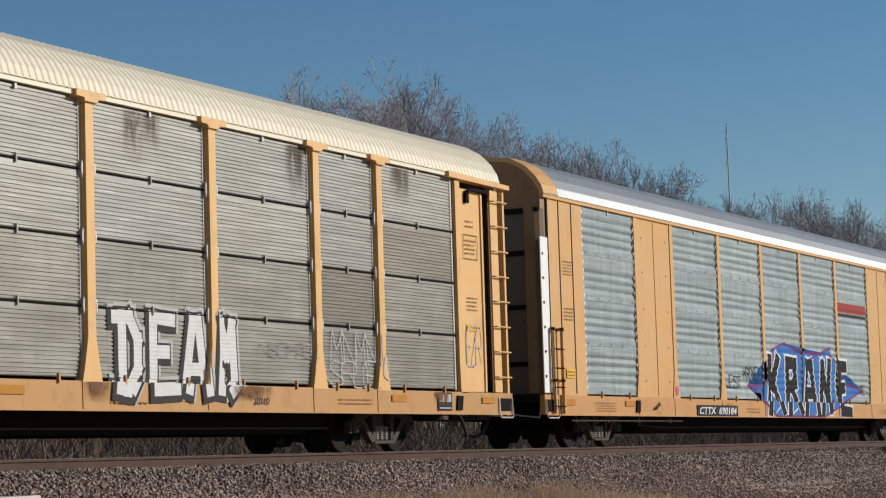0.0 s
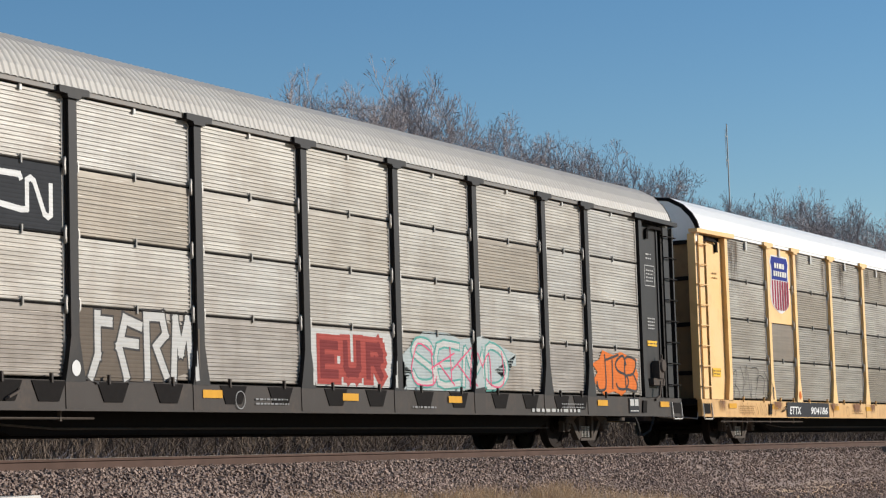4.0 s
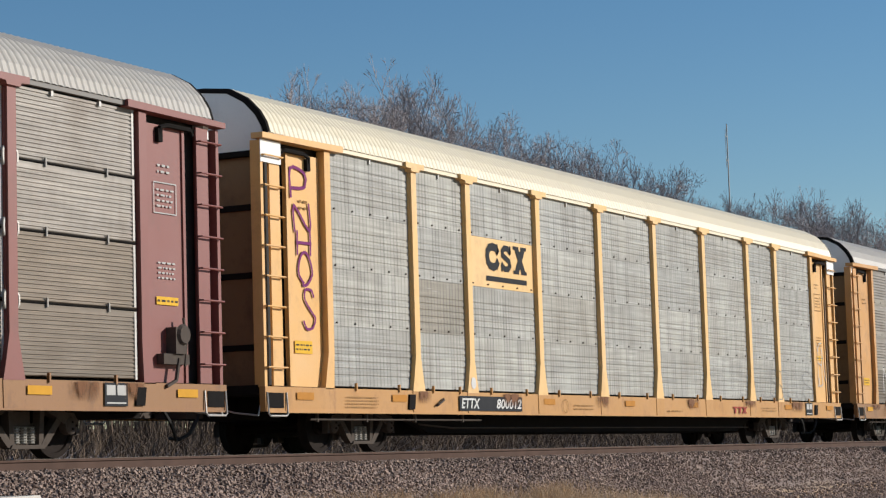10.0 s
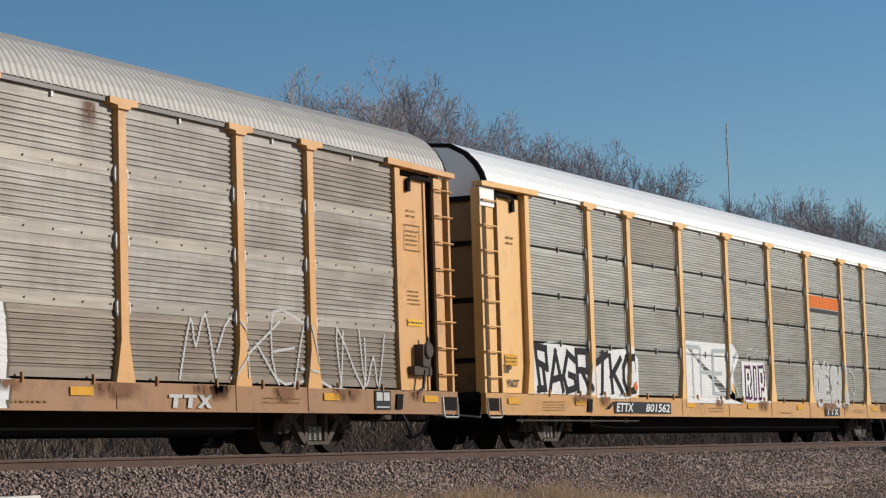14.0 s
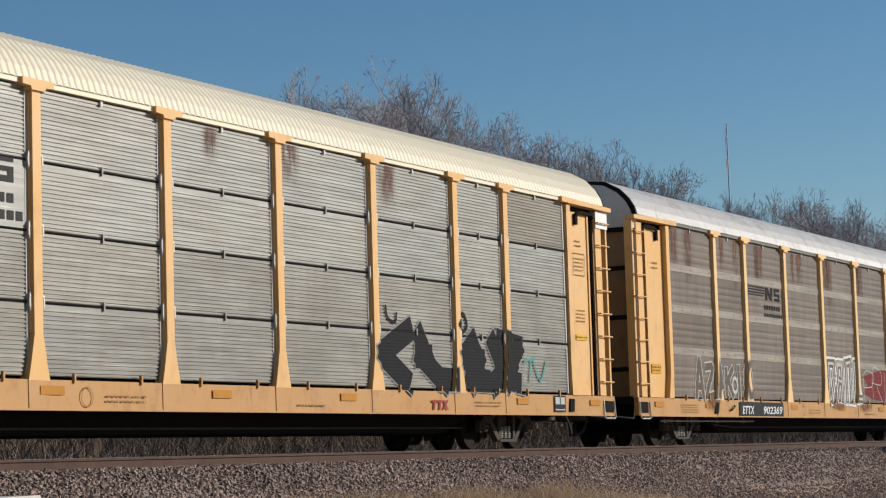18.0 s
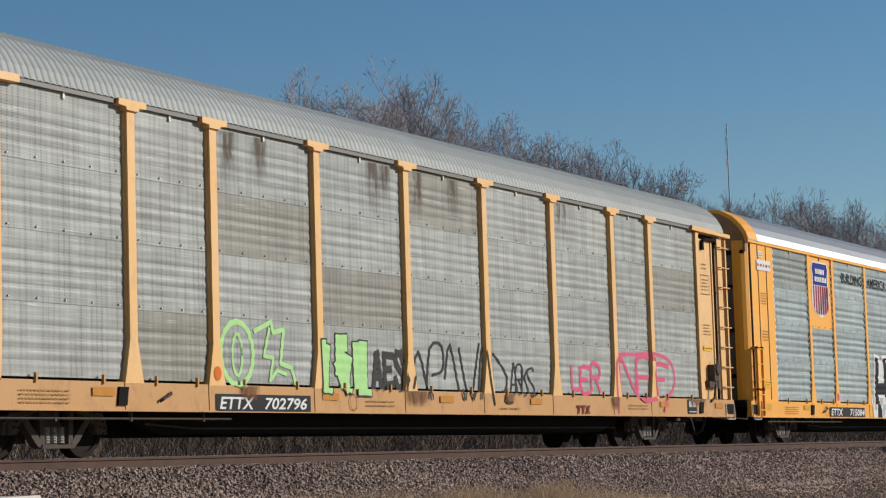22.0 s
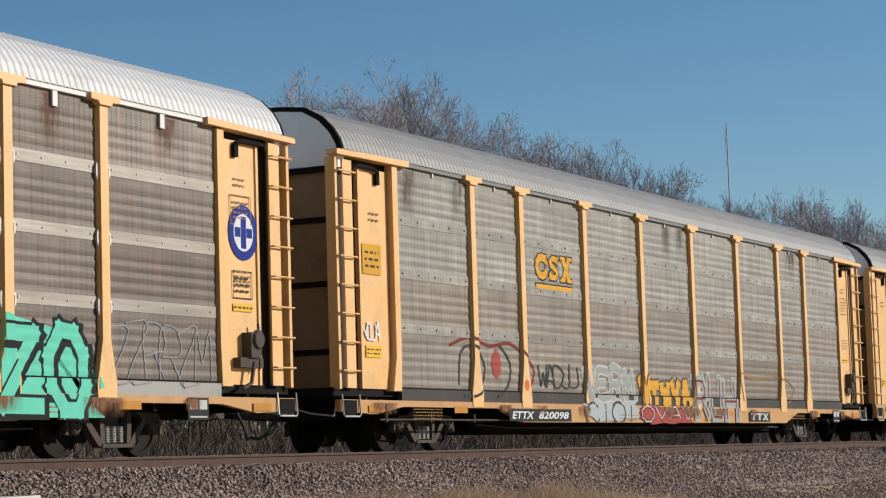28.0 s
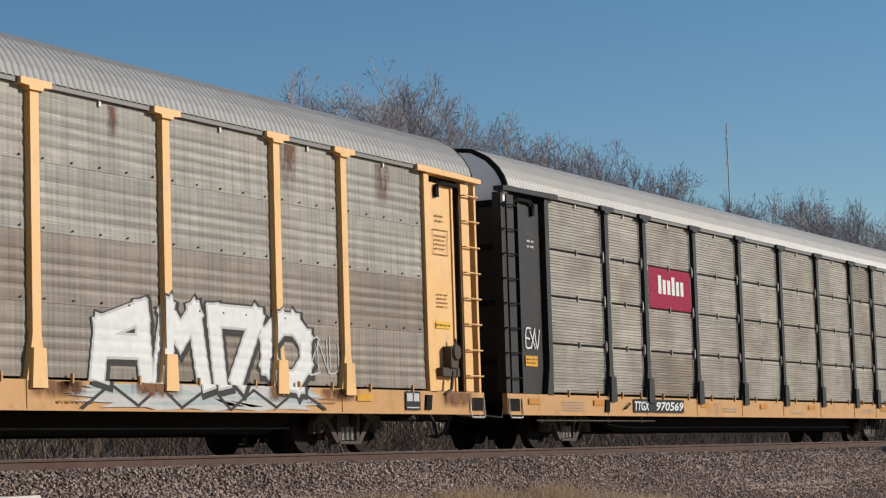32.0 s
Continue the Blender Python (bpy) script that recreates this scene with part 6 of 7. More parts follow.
    c.tag(2.0, 5.4, 1.1, 1.7, "pink", "pink sprayed lines in pastel letters", 120, 0.03, 5)
    c.blob(9.25, 11.6, 1.0, 1.85, "orange", "orange graffiti block", 121, 9)
    c.tag(9.45, 11.4, 1.1, 1.75, "dark", "dark letters on orange graffiti block", 21, 0.05, 4, "JTSB")
    c.stencil(6.3, 8.4, 0.6, 0.76, 1, "dull_white", 3)
    # pale yellow car with the shield
    d.shield(-8.68, -7.36, 3.06, 4.44)
    d.two_marks("ETTX", "904186", -7.92, -7.06, -6.32, -5.01, 0.67, 0.85, (-8.1, -4.86, 0.60, 0.955))
    d.block_logo(4.98, 6.4, 0.66, 0.88, "dull_white", (4.88, 6.55, 0.62, 0.93))
    d.tag(-11.5, -9.1, 1.0, 1.72, "dark", scrawl, 22, 0.02, 6, "09.4a.35.00|24.73.81 2a.65.42.70 04.3a.80.96 0a.aa.51.80 04.38.a6.81 39.a5.60.22")
    d.lay([q for u in range(8) for q in ribbon(((-11.2 + u * 0.3, 0.9), (-11.05 + u * 0.3, 0.7), (-11.12 + u * 0.3, 0.64)), 0.02)], "brown", "graffiti", "thin brown scrawl along the sill")
    d.patch(-9.05, -8.98, 1.0, 1.3, "dark", "sprayed_patch")
    # maroon car
    e.striped_logo(-6.85, -4.3, 2.72, 3.72, "dark")
    e.two_marks("ETTX", "903070", -7.91, -7.03, -6.58, -5.2, 0.65, 0.84, (-8.08, -5.0, 0.60, 0.955))
    e.block_logo(5.05, 6.15, 0.66, 0.88, "white", (4.95, 6.25, 0.62, 0.93))
    e.tag(-12.85, -12.5, 1.85, 2.2, "dull_white", scrawl, 23, 0.03, 2)
    e.stencil(-12.8, -12.25, 1.68, 1.78, 1, "white", 4)
    e.tag(2.3, 3.3, 0.62, 0.94, "dark", "black scrawl on the rusty sill", 24, 0.04, 4)
    # cream-roofed car with the plain block emblem
    f.three_blocks(-6.3, -4.66, 2.92, 3.60, "plate", True)
    f.two_marks("ETTX", "800012", -7.55, -6.86, -6.22, -5.22, 0.69, 0.86, (-7.62, -5.18, 0.65, 0.90))
    f.block_logo(5.7, 6.6, 0.67, 0.82, "red")
    f.tag(-12.68, -12.3, 3.78, 4.2, "purple", "tall purple scrawl on the end door", 25, 0.05, 1, "P")
    f.tag(-12.62, -12.25, 3.3, 3.7, "purple", "tall purple scrawl on the end door", 26, 0.045, 1, "N")
    f.tag(-12.55, -12.2, 2.95, 3.3, "purple", "tall purple scrawl on the end door", 126, 0.045, 1, "H")
    f.tag(-12.5, -12.2, 2.5, 2.95, "purple", "tall purple scrawl on the end door", 27, 0.045, 1, "O")
    f.tag(-12.4, -12.1, 1.85, 2.45, "purple", "tall purple scrawl on the end door", 127, 0.04, 1, "S")
    f.tag(7.3, 11.6, 1.05, 1.7, "grey", scrawl, 28, 0.02, 7)
    f.tag(12.0, 12.8, 1.4, 2.4, "dull_white", "white scrawl on the end door", 29, 0.03, 3)
    # rusting amber car
    g.shield(-8.72, -7.32, 3.08, 4.5, worn=True)
    g.two_marks("ETTX", "803465", -7.55, -6.71, -6.34, -5.0, 0.65, 0.84, (-7.62, -4.9, 0.60, 0.93))
    g.letters("9a.3a.08.45.60 00.0a.8a.a6.40 00.37.8a.a7.60.40 00.2a.8a.81.60 1a.8a.a5.80.30", -2.35, 1.85, 0.55, 2.05, (("grime", 0.11), ("white", 0.0)), "fat white bubble graffiti letters with dark edge", 30, 0.40, 0.6, True, 0.0, 0.12)
    g.layer = 4
    g.lay([q for x, z in ((-1.35, 1.5), (-0.7, 1.55), (0.05, 1.5), (0.75, 1.6)) for q in ribbon(curved(((x - 0.15, z), (x, z - 0.25), (x + 0.05, z - 0.55), (x - 0.1, z - 0.8))), 0.045)], "grime", "graffiti", "dark inner lines of bubble letters")
    g.tag(5.7, 8.8, 1.05, 1.98, "dull_white", scrawl, 31, 0.04, 4, "00.2a.45.6a.90 05.4a.a5.50 KE")
    g.tag(8.6, 11.2, 1.0, 1.85, "dull_white", scrawl, 131, 0.04, 4, "AUNW")
    g.tag(-10.95, -9.4, 1.3, 1.98, "white", scrawl, 32, 0.035, 4, "NARK")
    g.tag(-10.8, -10.2, 1.0, 1.22, "white", scrawl, 132, 0.03, 3, "GSE")
    g.block_logo(5.2, 6.25, 0.64, 0.82, "white")
    # white-roofed car with black letters
    h.shape("00.08.3a.99.a5.a0", -11.7, -9.02, 0.98, 1.95, "white", "thin white ground under black letters")
    h.letters("30.0a.8a.95.26|65.70.20 00.5a.a0|33.83 98.4a.04.30.a1.94.54 10.0a.9a.95.15|45.a0", -11.55, -9.1, 1.0, 1.88, (("black", 0.0),), "black brush graffiti letters on white", 33, 0.13, 1.2, False, 0.0, 0.05)
    h.shape("00.05.39.8a.a8.a1.60", -8.95, -6.65, 0.92, 1.95, "white", "thin white ground under black letters")
    h.letters("07.aa|6a.50 20.0a|aa.14|35.a0 O", -8.85, -6.8, 1.0, 1.86, (("black", 0.0),), "black brush graffiti letters on white", 34, 0.14, 1.2)
    h.disc(-7.0, 1.18, 0.09, "orange", "sprayed_dot")
    h.shape("00.0a.9a.a8.71.a0", -4.2, -0.7, 0.88, 2.2, "white", "white painted block graffiti")
    h.letters("THEK", -4.0, -0.8, 1.05, 2.05, (("silver", 0.0), ("sky", -0.04)), "silver lines of letters in a white block", 36, 0.09)
    h.shape("00.0a.9a.a0", -0.55, 1.15, 0.92, 1.85, "white", "white ground under black letters")
    h.letters("RIP", -0.38, 0.98, 1.02, 1.74, (("purple", 0.09), ("black", 0.03), ("white", -0.06)), "black letters with white cores on white", 37, 0.15, 0.4)
    h.tag(-0.4, 1.3, 1.88, 2.12, "dull_white", scrawl, 39, 0.02, 6, "JEWSSR")
    h.letters("DESC", 4.65, 7.3, 0.92, 1.9, (("dull_white", 0.12), ("silver", -0.09)), "white bubble graffiti letters", 38, 0.2, 0.8, True)
    h.lay(ribbon(curved(((7.6, 1.8), (7.95, 1.7), (8.05, 1.4), (7.9, 1.2), (7.7, 1.35))), 0.05), "dull_white", "graffiti", "white sprayed hook")
    h.patch(4.58, 6.9, 3.32, 3.62, "orange", "banner")
    h.patch(4.58, 6.9, 3.2, 3.3, "dark", "banner")
    h.two_marks("ETTX", "801562", -8.02, -7.15, -6.52, -5.23, 0.67, 0.84, (-8.1, -5.15, 0.64, 0.87))
    h.block_logo(5.3, 6.3, 0.66, 0.82, "white", (5.2, 6.4, 0.64, 0.84))
    h.mark("RIP", -12.85, -12.45, 1.33, 1.47, colour="dark")
    h.mark("YNOT", -12.65, -12.15, 1.08, 1.22, colour="dark")
    # cream-roofed car with dark piece
    i.striped_logo(-6.85, -4.32, 2.76, 3.72, "dark")
    i.letters("9a.15.80 19.35.15.70.a0 69.36.85.50.a0 19.35.85.10|4a.a9|a8.51.90", 4.25, 9.6, 0.96, 2.1, (("grey", 0.05), ("black", 0.0)), "black graffiti letters with grey edge", 40, 0.40, 0.5, False, 0.0, 0.08)
    i.lay(ribbon(curved(((7.1, 2.1), (7.35, 2.3), (7.5, 2.1), (7.3, 1.98), (7.1, 2.1))), 0.07), "black", "graffiti", "black sprayed ring")
    i.lay(ribbon(curved(((4.65, 2.3), (4.7, 2.12), (4.95, 2.05), (5.0, 2.2))), 0.05), "black", "graffiti", "black sprayed hook")
    i.two_marks("ETTX", "800627", -7.74, -7.02, -6.48, -5.42, 0.68, 0.86, (-7.8, -5.36, 0.66, 0.89))
    i.block_logo(6.0, 6.6, 0.66, 0.82, "red")
    i.tag(9.75, 10.6, 1.2, 1.6, "teal", scrawl, 42, 0.05, 2, "TV")
    # brown car
    j.striped_logo(-6.75, -4.25, 2.78, 3.66, "black")
    j.letters("AZAKIO", -10.4, -6.7, 0.98, 1.78, (("dull_white", 0.06), ("grime", 0.0)), "brown graffiti letters with pale edge", 43, 0.16, 1.0, True)
    j.disc(-7.9, 1.3, 0.2, "dull_white", "sprayed_ring", None, 0.12)
    j.letters("00.0a.aa.a6|a6.30 20.0a.8a.80|25.75 00.0a.8a.80 0a.00.a0", -1.15, 1.8, 0.96, 2.1, (("white", 0.12), ("grime", 0.0), ("dull_white", -0.15)), "brown graffiti letters with thick white edge", 44, 0.22, 0.8)
    j.blob(1.75, 6.9, 1.0, 1.95, "maroon", "dull red sprayed ground", 45, 7)
    j.tag(2.1, 6.5, 1.05, 1.9, "dull_white", "white scrawl over dull red", 45, 0.022, 6, "PRIEIJ")
    j.letters("SPL", 9.4, 11.5, 0.98, 1.6, (("orange", 0.0, 0.03, -0.04), ("white", 0.0), ("grime", -0.11)), "white graffiti letters with orange shade", 46, 0.17)
    j.two_marks("ETTX", "902369", -7.67, -6.88, -6.25, -4.94, 0.66, 0.84, (-7.84, -4.84, 0.61, 0.93))
    j.block_logo(5.4, 6.8, 0.64, 0.88, "white", (5.28, 6.9, 0.61, 0.92))
    # zinc-roofed car
    k.reset()
    k.lay(ribbon([(-6.45 + 0.42 * math.cos(q * 0.4), 1.42 + 0.45 * math.sin(q * 0.4)) for q in range(17)], 0.085), "green", "graffiti", "pale green sprayed ring")
    k.lay(ribbon([(-6.45 + 0.13 * math.cos(q * 0.6), 1.40 + 0.3 * math.sin(q * 0.6)) for q in range(12)], 0.05), "green", "graffiti", "pale green sprayed ring")
    k.lay(ribbon([(-6.0, 1.75), (-5.55, 1.9), (-5.5, 1.75), (-5.2, 1.8), (-5.3, 1.3), (-5.0, 1.25), (-4.9, 1.02)], 0.07), "green", "graffiti", "pale green sprayed hook")
    k.lay(ribbon([(-5.6, 1.8), (-5.75, 1.4), (-5.5, 1.38), (-5.6, 1.05), (-5.4, 1.2), (-5.15, 1.15)], 0.06), "green", "graffiti", "pale green sprayed hook")
    k.letters("0a.10.49 5a.1a.04.60.a5 1a.20.80.9a", -4.25, -2.7, 0.9, 1.75, (("dark", 0.05), ("green", 0.0)), "green graffiti letters with dark edge", 48, 0.26)
    k.letters("AES", -2.6, -1.5, 0.98, 1.6, (("dark", 0.0),), "dark graffiti letters", 49, 0.12)
    k.tag(-1.3, 2.3, 0.82, 1.76, "dark", scrawl, 50, 0.05, 6, "02.58.a0 00.1a.7a.85.24 04.4a.80.a2 0a.50.aa 00.3a.64.80 29.84.50.a0")
    k.tag(2.4, 3.35, 0.95, 1.45, "dark", scrawl, 51, 0.04, 4, "ARKS")
    k.letters("UER", 5.0, 6.4, 1.0, 1.62, (("pink", 0.0),), "red graffiti letters", 52, 0.08, 1.2, True)
    k.letters("NEF", 7.35, 10.0, 0.95, 1.75, (("pink", 0.0),), "red graffiti letters on the lower screens", 53, 0.09, 1.2, True)
    k.reset()
    k.lay(ribbon(curved(((7.1, 0.66), (7.05, 1.3), (7.2, 1.75), (8.2, 1.82), (9.4, 1.85), (10.1, 1.7), (10.3, 1.35), (10.1, 1.1), (9.7, 0.95), (9.5, 0.7))), 0.075), "pink", "graffiti", "red sprayed cloud line running down over the sill")
    k.two_marks("ETTX", "702796", -7.04, -6.15, -5.88, -4.72, 0.63, 0.80, (-7.13, -4.6, 0.60, 0.84))
    k.block_logo(5.07, 5.7, 0.62, 0.78, "maroon")
    # gold car
    l.shield(-8.7, -7.38, 3.1, 4.5)
    l.mark("BUILDING", -6.24, -4.43, 4.07, 4.34, colour="black", lean=0.0)
    l.mark("AMERICA", -3.96, -2.2, 4.07, 4.34, colour="black", lean=0.0)
    l.shape("00.03.14.18.19.29.38.49.58.69.68.79.88.97.94.a3.a0", -4.15, 3.75, 0.61, 2.34, "white", "white sprayed ground under black letters")
    l.blob(-4.05, -2.9, 0.6, 1.7, "sky", "pale blue sprayed drips beside the letters", 154, 12)
    l.blob(2.3, 3.6, 0.6, 1.9, "sky", "pale blue sprayed drips beside the letters", 155, 12)
    l.letters("53.57 53.57 53.57 53.57", -3.6, 3.0, 1.9, 2.25, (("pink", 0.0),), "pink sprayed flecks over the letters", 156, 0.05, 2.0)
    l.letters("5a.42 5a.42 5a.42 5a.42", -3.0, 3.2, 1.5, 1.95, (("teal", 0.0),), "blue sprayed flecks between the letters", 157, 0.08, 2.0)
    l.letters("10.00.2a|80.a0.9a|25.85 a7.7a.2a.15.10.a4|25.65 10.07.9a.a0|a9.55.00 0a.50.aa a7.7a.3a.25.20.a4|25.65", -3.8, 3.4, 0.56, 2.2, (("white", 0.17), ("black", 0.0)), "black graffiti letters with thick white edge", 55, 0.31, 0.5, False, 0.0, 0.02)
    l.two_marks("ETTX", "715084", -7.84, -6.87, -6.27, -5.0, 0.65, 0.82, (-7.92, -4.96, 0.62, 0.86))
    l.block_logo(5.4, 5.9, 0.68, 0.8, "red")
    l.label_box(-12.85, -11.9, 4.0, 4.24, "white", "red", 1)
    l.label_box(-12.75, -12.45, 4.3, 4.44, "white", "dark", 2)
    # low-silled car
    m.two_marks("ETTX", "853433", -8.53, -7.5, -7.04, -5.6, 0.52, 0.66, (-8.6, -5.55, 0.48, 0.72))
    m.letters("00.37.a8|25.53.90 30.4a|aa.35|46.a0 9a.2a.05.a1|15.65 a9.3a.06.84.50.00 30.3a.9a.86.35|35.a0", -10.9, -7.1, 0.92, 1.95, (("dull_white", 0.05), ("dark", 0.0)), "black graffiti letters with thin white edge", 56, 0.22, 0.8, False, 0.1, 0.06)
    m.lay(ribbon(curved(((-11.6, 1.5), (-11.3, 1.2), (-10.9, 1.02), (-10.3, 0.98))), 0.12), "dark", "graffiti", "black sprayed tail of the letters")
    m.letters("3a.00.60 6a.30", -7.0, -5.9, 0.98, 1.5, (("dull_white", 0.05), ("dark", 0.0)), "dark slanted strokes", 57, 0.16)
    m.letters("9a.3a.05.30.80 00.1a.8a.95.26 O 3a.30.a0 00.1a.4a.a8.95.55", -5.95, -2.25, 0.72, 1.72, (("dark", 0.12), ("white", 0.0)), "fat white graffiti letters with dark edge", 58, 0.27, 0.8, True, 0.0, 0.08)
    m.shape("06.18.2a.49.5a.79.98.a4.93.10.03", -1.15, 4.5, 0.8, 2.25, "yellow", "yellow sprayed glow round silver letters")
    m.letters("a9.4a.06.84.60.10 00.2a.8a.75.25|55.a0 00.0a|9a.04|25.a0", -0.85, 4.2, 0.48, 2.05, (("black", 0.22), ("dull_white", 0.05), ("silver", -0.02)), "silver graffiti letters with black edge", 60, 0.31, 0.6)
    m.letters("SK", -1.5, -0.95, 0.98, 1.4, (("white", 0.0),), scrawl, 61, 0.1)
    m.shape("02.18.2a.48.5a.79.98.a3.92.a0.10", 4.6, 8.95, 0.5, 1.8, "mint", "mint green sprayed ground under dark letters")
    m.letters("00.2a.55.8a.a0 00.5a.a0|33.83 0a.aa.00.a0 O", 4.75, 8.75, 0.5, 1.68, (("black", 0.10, 0.03, -0.03), ("mint", -0.04)), "mint green graffiti letters with black edge", 62, 0.24, 0.8)
    m.tag(9.2, 11.5, 1.0, 1.7, "grey", scrawl, 63, 0.02, 6)
    m.reset()
    ring = m.disc(12.45, 3.15, 0.40, "navy", "emblem", flat=0.95)
    m.disc(12.45, 3.15, 0.27, "white", "emblem_field", ring, flat=0.95)
    m.lay([rect(12.38, 12.52, 2.92, 3.38), rect(12.22, 12.37, 3.08, 3.22), rect(12.53, 12.68, 3.08, 3.22)], "navy", "emblem_cross", parent=ring, fine=False)
    m.label_box(12.15, 12.66, 2.2, 2.6, ink="dark", rows=3, frame_only=True)
    # silver-roofed low car
    n.three_blocks(-6.4, -4.8, 2.9, 3.55, "amber", True, "plate")
    n.reset()
    n.lay(ribbon(curved(((-9.9, 1.75), (-9.2, 1.9), (-8.4, 1.78), (-7.6, 1.85), (-6.9, 1.6), (-6.6, 1.35), (-6.9, 0.95))), 0.06), "maroon", "graffiti", "dark red outline scrawl")
    n.lay(ribbon(curved(((-9.6, 1.1), (-9.5, 1.65), (-9.0, 1.75), (-8.6, 1.4), (-8.9, 0.95), (-9.5, 0.9))), 0.05), "dark", "graffiti", "dark outline scrawl")
    n.lay(ribbon(curved(((-8.0, 1.8), (-7.6, 1.5), (-7.7, 1.1), (-8.2, 0.9))), 0.05), "dark", "graffiti", "dark outline scrawl")
    n.tag(-6.4, -4.7, 1.1, 1.5, "dark", scrawl, 64, 0.04, 5, "WADJU")
    n.blob(-8.35, -7.95, 1.2, 1.72, "red", "red sprayed heart", 164, 4)
    n.blob(-4.6, -1.8, 0.46, 0.95, "sky", "pale blue sprayed letters across the sill", 65, 9)
    n.letters("VERM", -4.5, -1.9, 0.85, 1.55, (("dull_white", 0.03), ("mist", -0.03)), "pale graffiti letters", 66, 0.17, 1.0, True)
    n.letters("CIOI", -4.5, -2.0, 0.44, 0.85, (("dark", 0.0),), "dark lines of letters across the sill", 166, 0.05, 1.0, True)
    n.blob(-1.9, 1.2, 0.42, 0.80, "red", "red sprayed ground on the sill", 168, 9)
    n.letters("OVAV", -1.8, 1.15, 0.46, 0.82, (("maroon", 0.0), ("dull_white", -0.07)), "red graffiti letters on the sill", 67, 0.1)
    n.letters("VTWVA", -1.75, 1.15, 0.8, 1.35, (("dark", 0.06), ("amber", 0.0)), "orange graffiti letters with dark edge", 68, 0.2)
    n.letters("RUH", 1.2, 3.95, 0.5, 1.5, (("dull_white", 0.04), ("mist", 0.0), ("maroon", -0.17)), "grey-blue graffiti letters", 69, 0.22)
    n.tag(4.3, 8.0, 0.9, 1.55, "brown", "faded brown outline scrawl", 70, 0.04, 4, "01.0a.59.a9 09.5a.a9 09.4a.99 2a.a5.40")
    n.two_marks("ETTX", "820098", -7.74, -6.83, -6.64, -5.33, 0.52, 0.65, (-7.85, -5.2, 0.48, 0.70))
    n.block_logo(4.7, 5.9, 0.52, 0.68, "white", (4.6, 6.0, 0.49, 0.71))
    n.label_box(-12.75, -12.15, 2.78, 3.26, "amber", "dark", 3)
    n.tag(-12.8, -12.25, 1.76, 2.0, "white", "white scrawl on the end door", 71, 0.035, 4)
    # grey-roofed car with cream letters
    o.loop_logo(-6.46, -4.98, 2.98, 3.50, "plate")
    o.letters("9a.1a.10.a0|15.75 00.19.80.9a 39.20.60.a4 98.3a.04.40.91.75 00.1a.54.8a.a0 00.4a.7a.a0|33.73", -11.55, -7.7, 0.96, 2.15, (("black", 0.07, -0.03, -0.02), ("cream", 0.0)), "cream graffiti letters with black edge", 72, 0.2, 1.0)
    o.letters("OGIK", -6.9, -5.75, 1.0, 1.78, (("dark", 0.10), ("orange", 0.0)), "orange bubble graffiti letters with dark edge", 73, 0.17, 0.7, True)
    o.tag(-5.7, -4.75, 1.15, 1.6, "dark", scrawl, 74, 0.03, 4, "KSER")
    o.tag(-8.4, -7.2, 1.85, 2.15, "dark", scrawl, 75, 0.028, 5, "ENLKE")
    o.reset()
    o.lay(ribbon([(-3.1, 1.7), (-2.6, 1.93), (-2.35, 1.85), (-2.4, 1.1), (-2.75, 0.78), (-2.95, 1.3), (-2.85, 1.62), (-3.1, 1.55), (-3.1, 1.7)], 0.045), "dull_white", "graffiti", "white sprayed outline of an arrow")
    o.blob(2.0, 8.4, 0.66, 0.96, "sky", "pink sprayed ground across the sill", 76, 10)
    o.letters("00.17.9a.a0|24.84 00.2a.56.8a.a0 10.0a.aa.50 O", 2.6, 8.0, 0.92, 2.08, (("dark", 0.13, 0.03, -0.03), ("dull_white", 0.02), ("white", -0.05)), "white graffiti letters with dark edge", 77, 0.33, 0.8, False, 0.0, 0.05)
    o.blob(2.1, 8.4, 0.60, 0.97, "dull_white", "pale sprayed lower half across the sill", 176, 16)
    o.lay(ribbon([(2.3, 0.62), (2.9, 0.93), (3.5, 0.66), (4.0, 0.92), (4.5, 0.64), (5.2, 0.94), (5.7, 0.62), (6.3, 0.9), (6.9, 0.66), (7.5, 0.93), (8.3, 0.64)], 0.045), "dark", "graffiti", "dark zigzag edge across the sill")
    o.tag(7.7, 8.8, 1.2, 1.7, "dull_white", scrawl, 79, 0.025, 4)
    o.two_marks("TTGX", "982915", -8.19, -7.31, -6.81, -5.47, 0.65, 0.82, (-8.24, -5.4, 0.62, 0.86))
    # last black car
    p.patch(-6.75, -4.35, 2.81, 3.66, "stripe", "emblem_plate")
    p.layer = 2
    p.lay([rect(-6.25 + q * 0.25, -6.08 + q * 0.25, 3.12, 3.42 if q % 3 else 3.5) for q in range(6)], "white", "emblem", "white bars on a red panel", fine=False)
    p.two_marks("TTGX", "970569", -7.94, -7.17, -6.8, -5.3, 0.70, 0.88, (-7.99, -5.26, 0.66, 0.93))
    # rust and dirt running down from the eaves and over the sills
    rng = random.Random(9)
    for coat, bays, colour, long in ((i, (4, 5, 6), "rust_stain", 0.8), (j, range(0, 9), "rust_stain", 1.3), (m, range(0, 9), "rust_stain", 0.9), (o, (0, 1, 5, 7, 8), "rust_stain", 0.7), (g, (2, 3, 5), "rust_stain", 0.6),
                                     (d, range(0, 9), "dirt_stain", 1.2), (n, (0, 4, 7), "dirt_stain", 0.8), (k, (2, 3, 4, 6), "dirt_stain", 0.9), (a, (5, 6, 8), "dirt_stain", 0.8)):
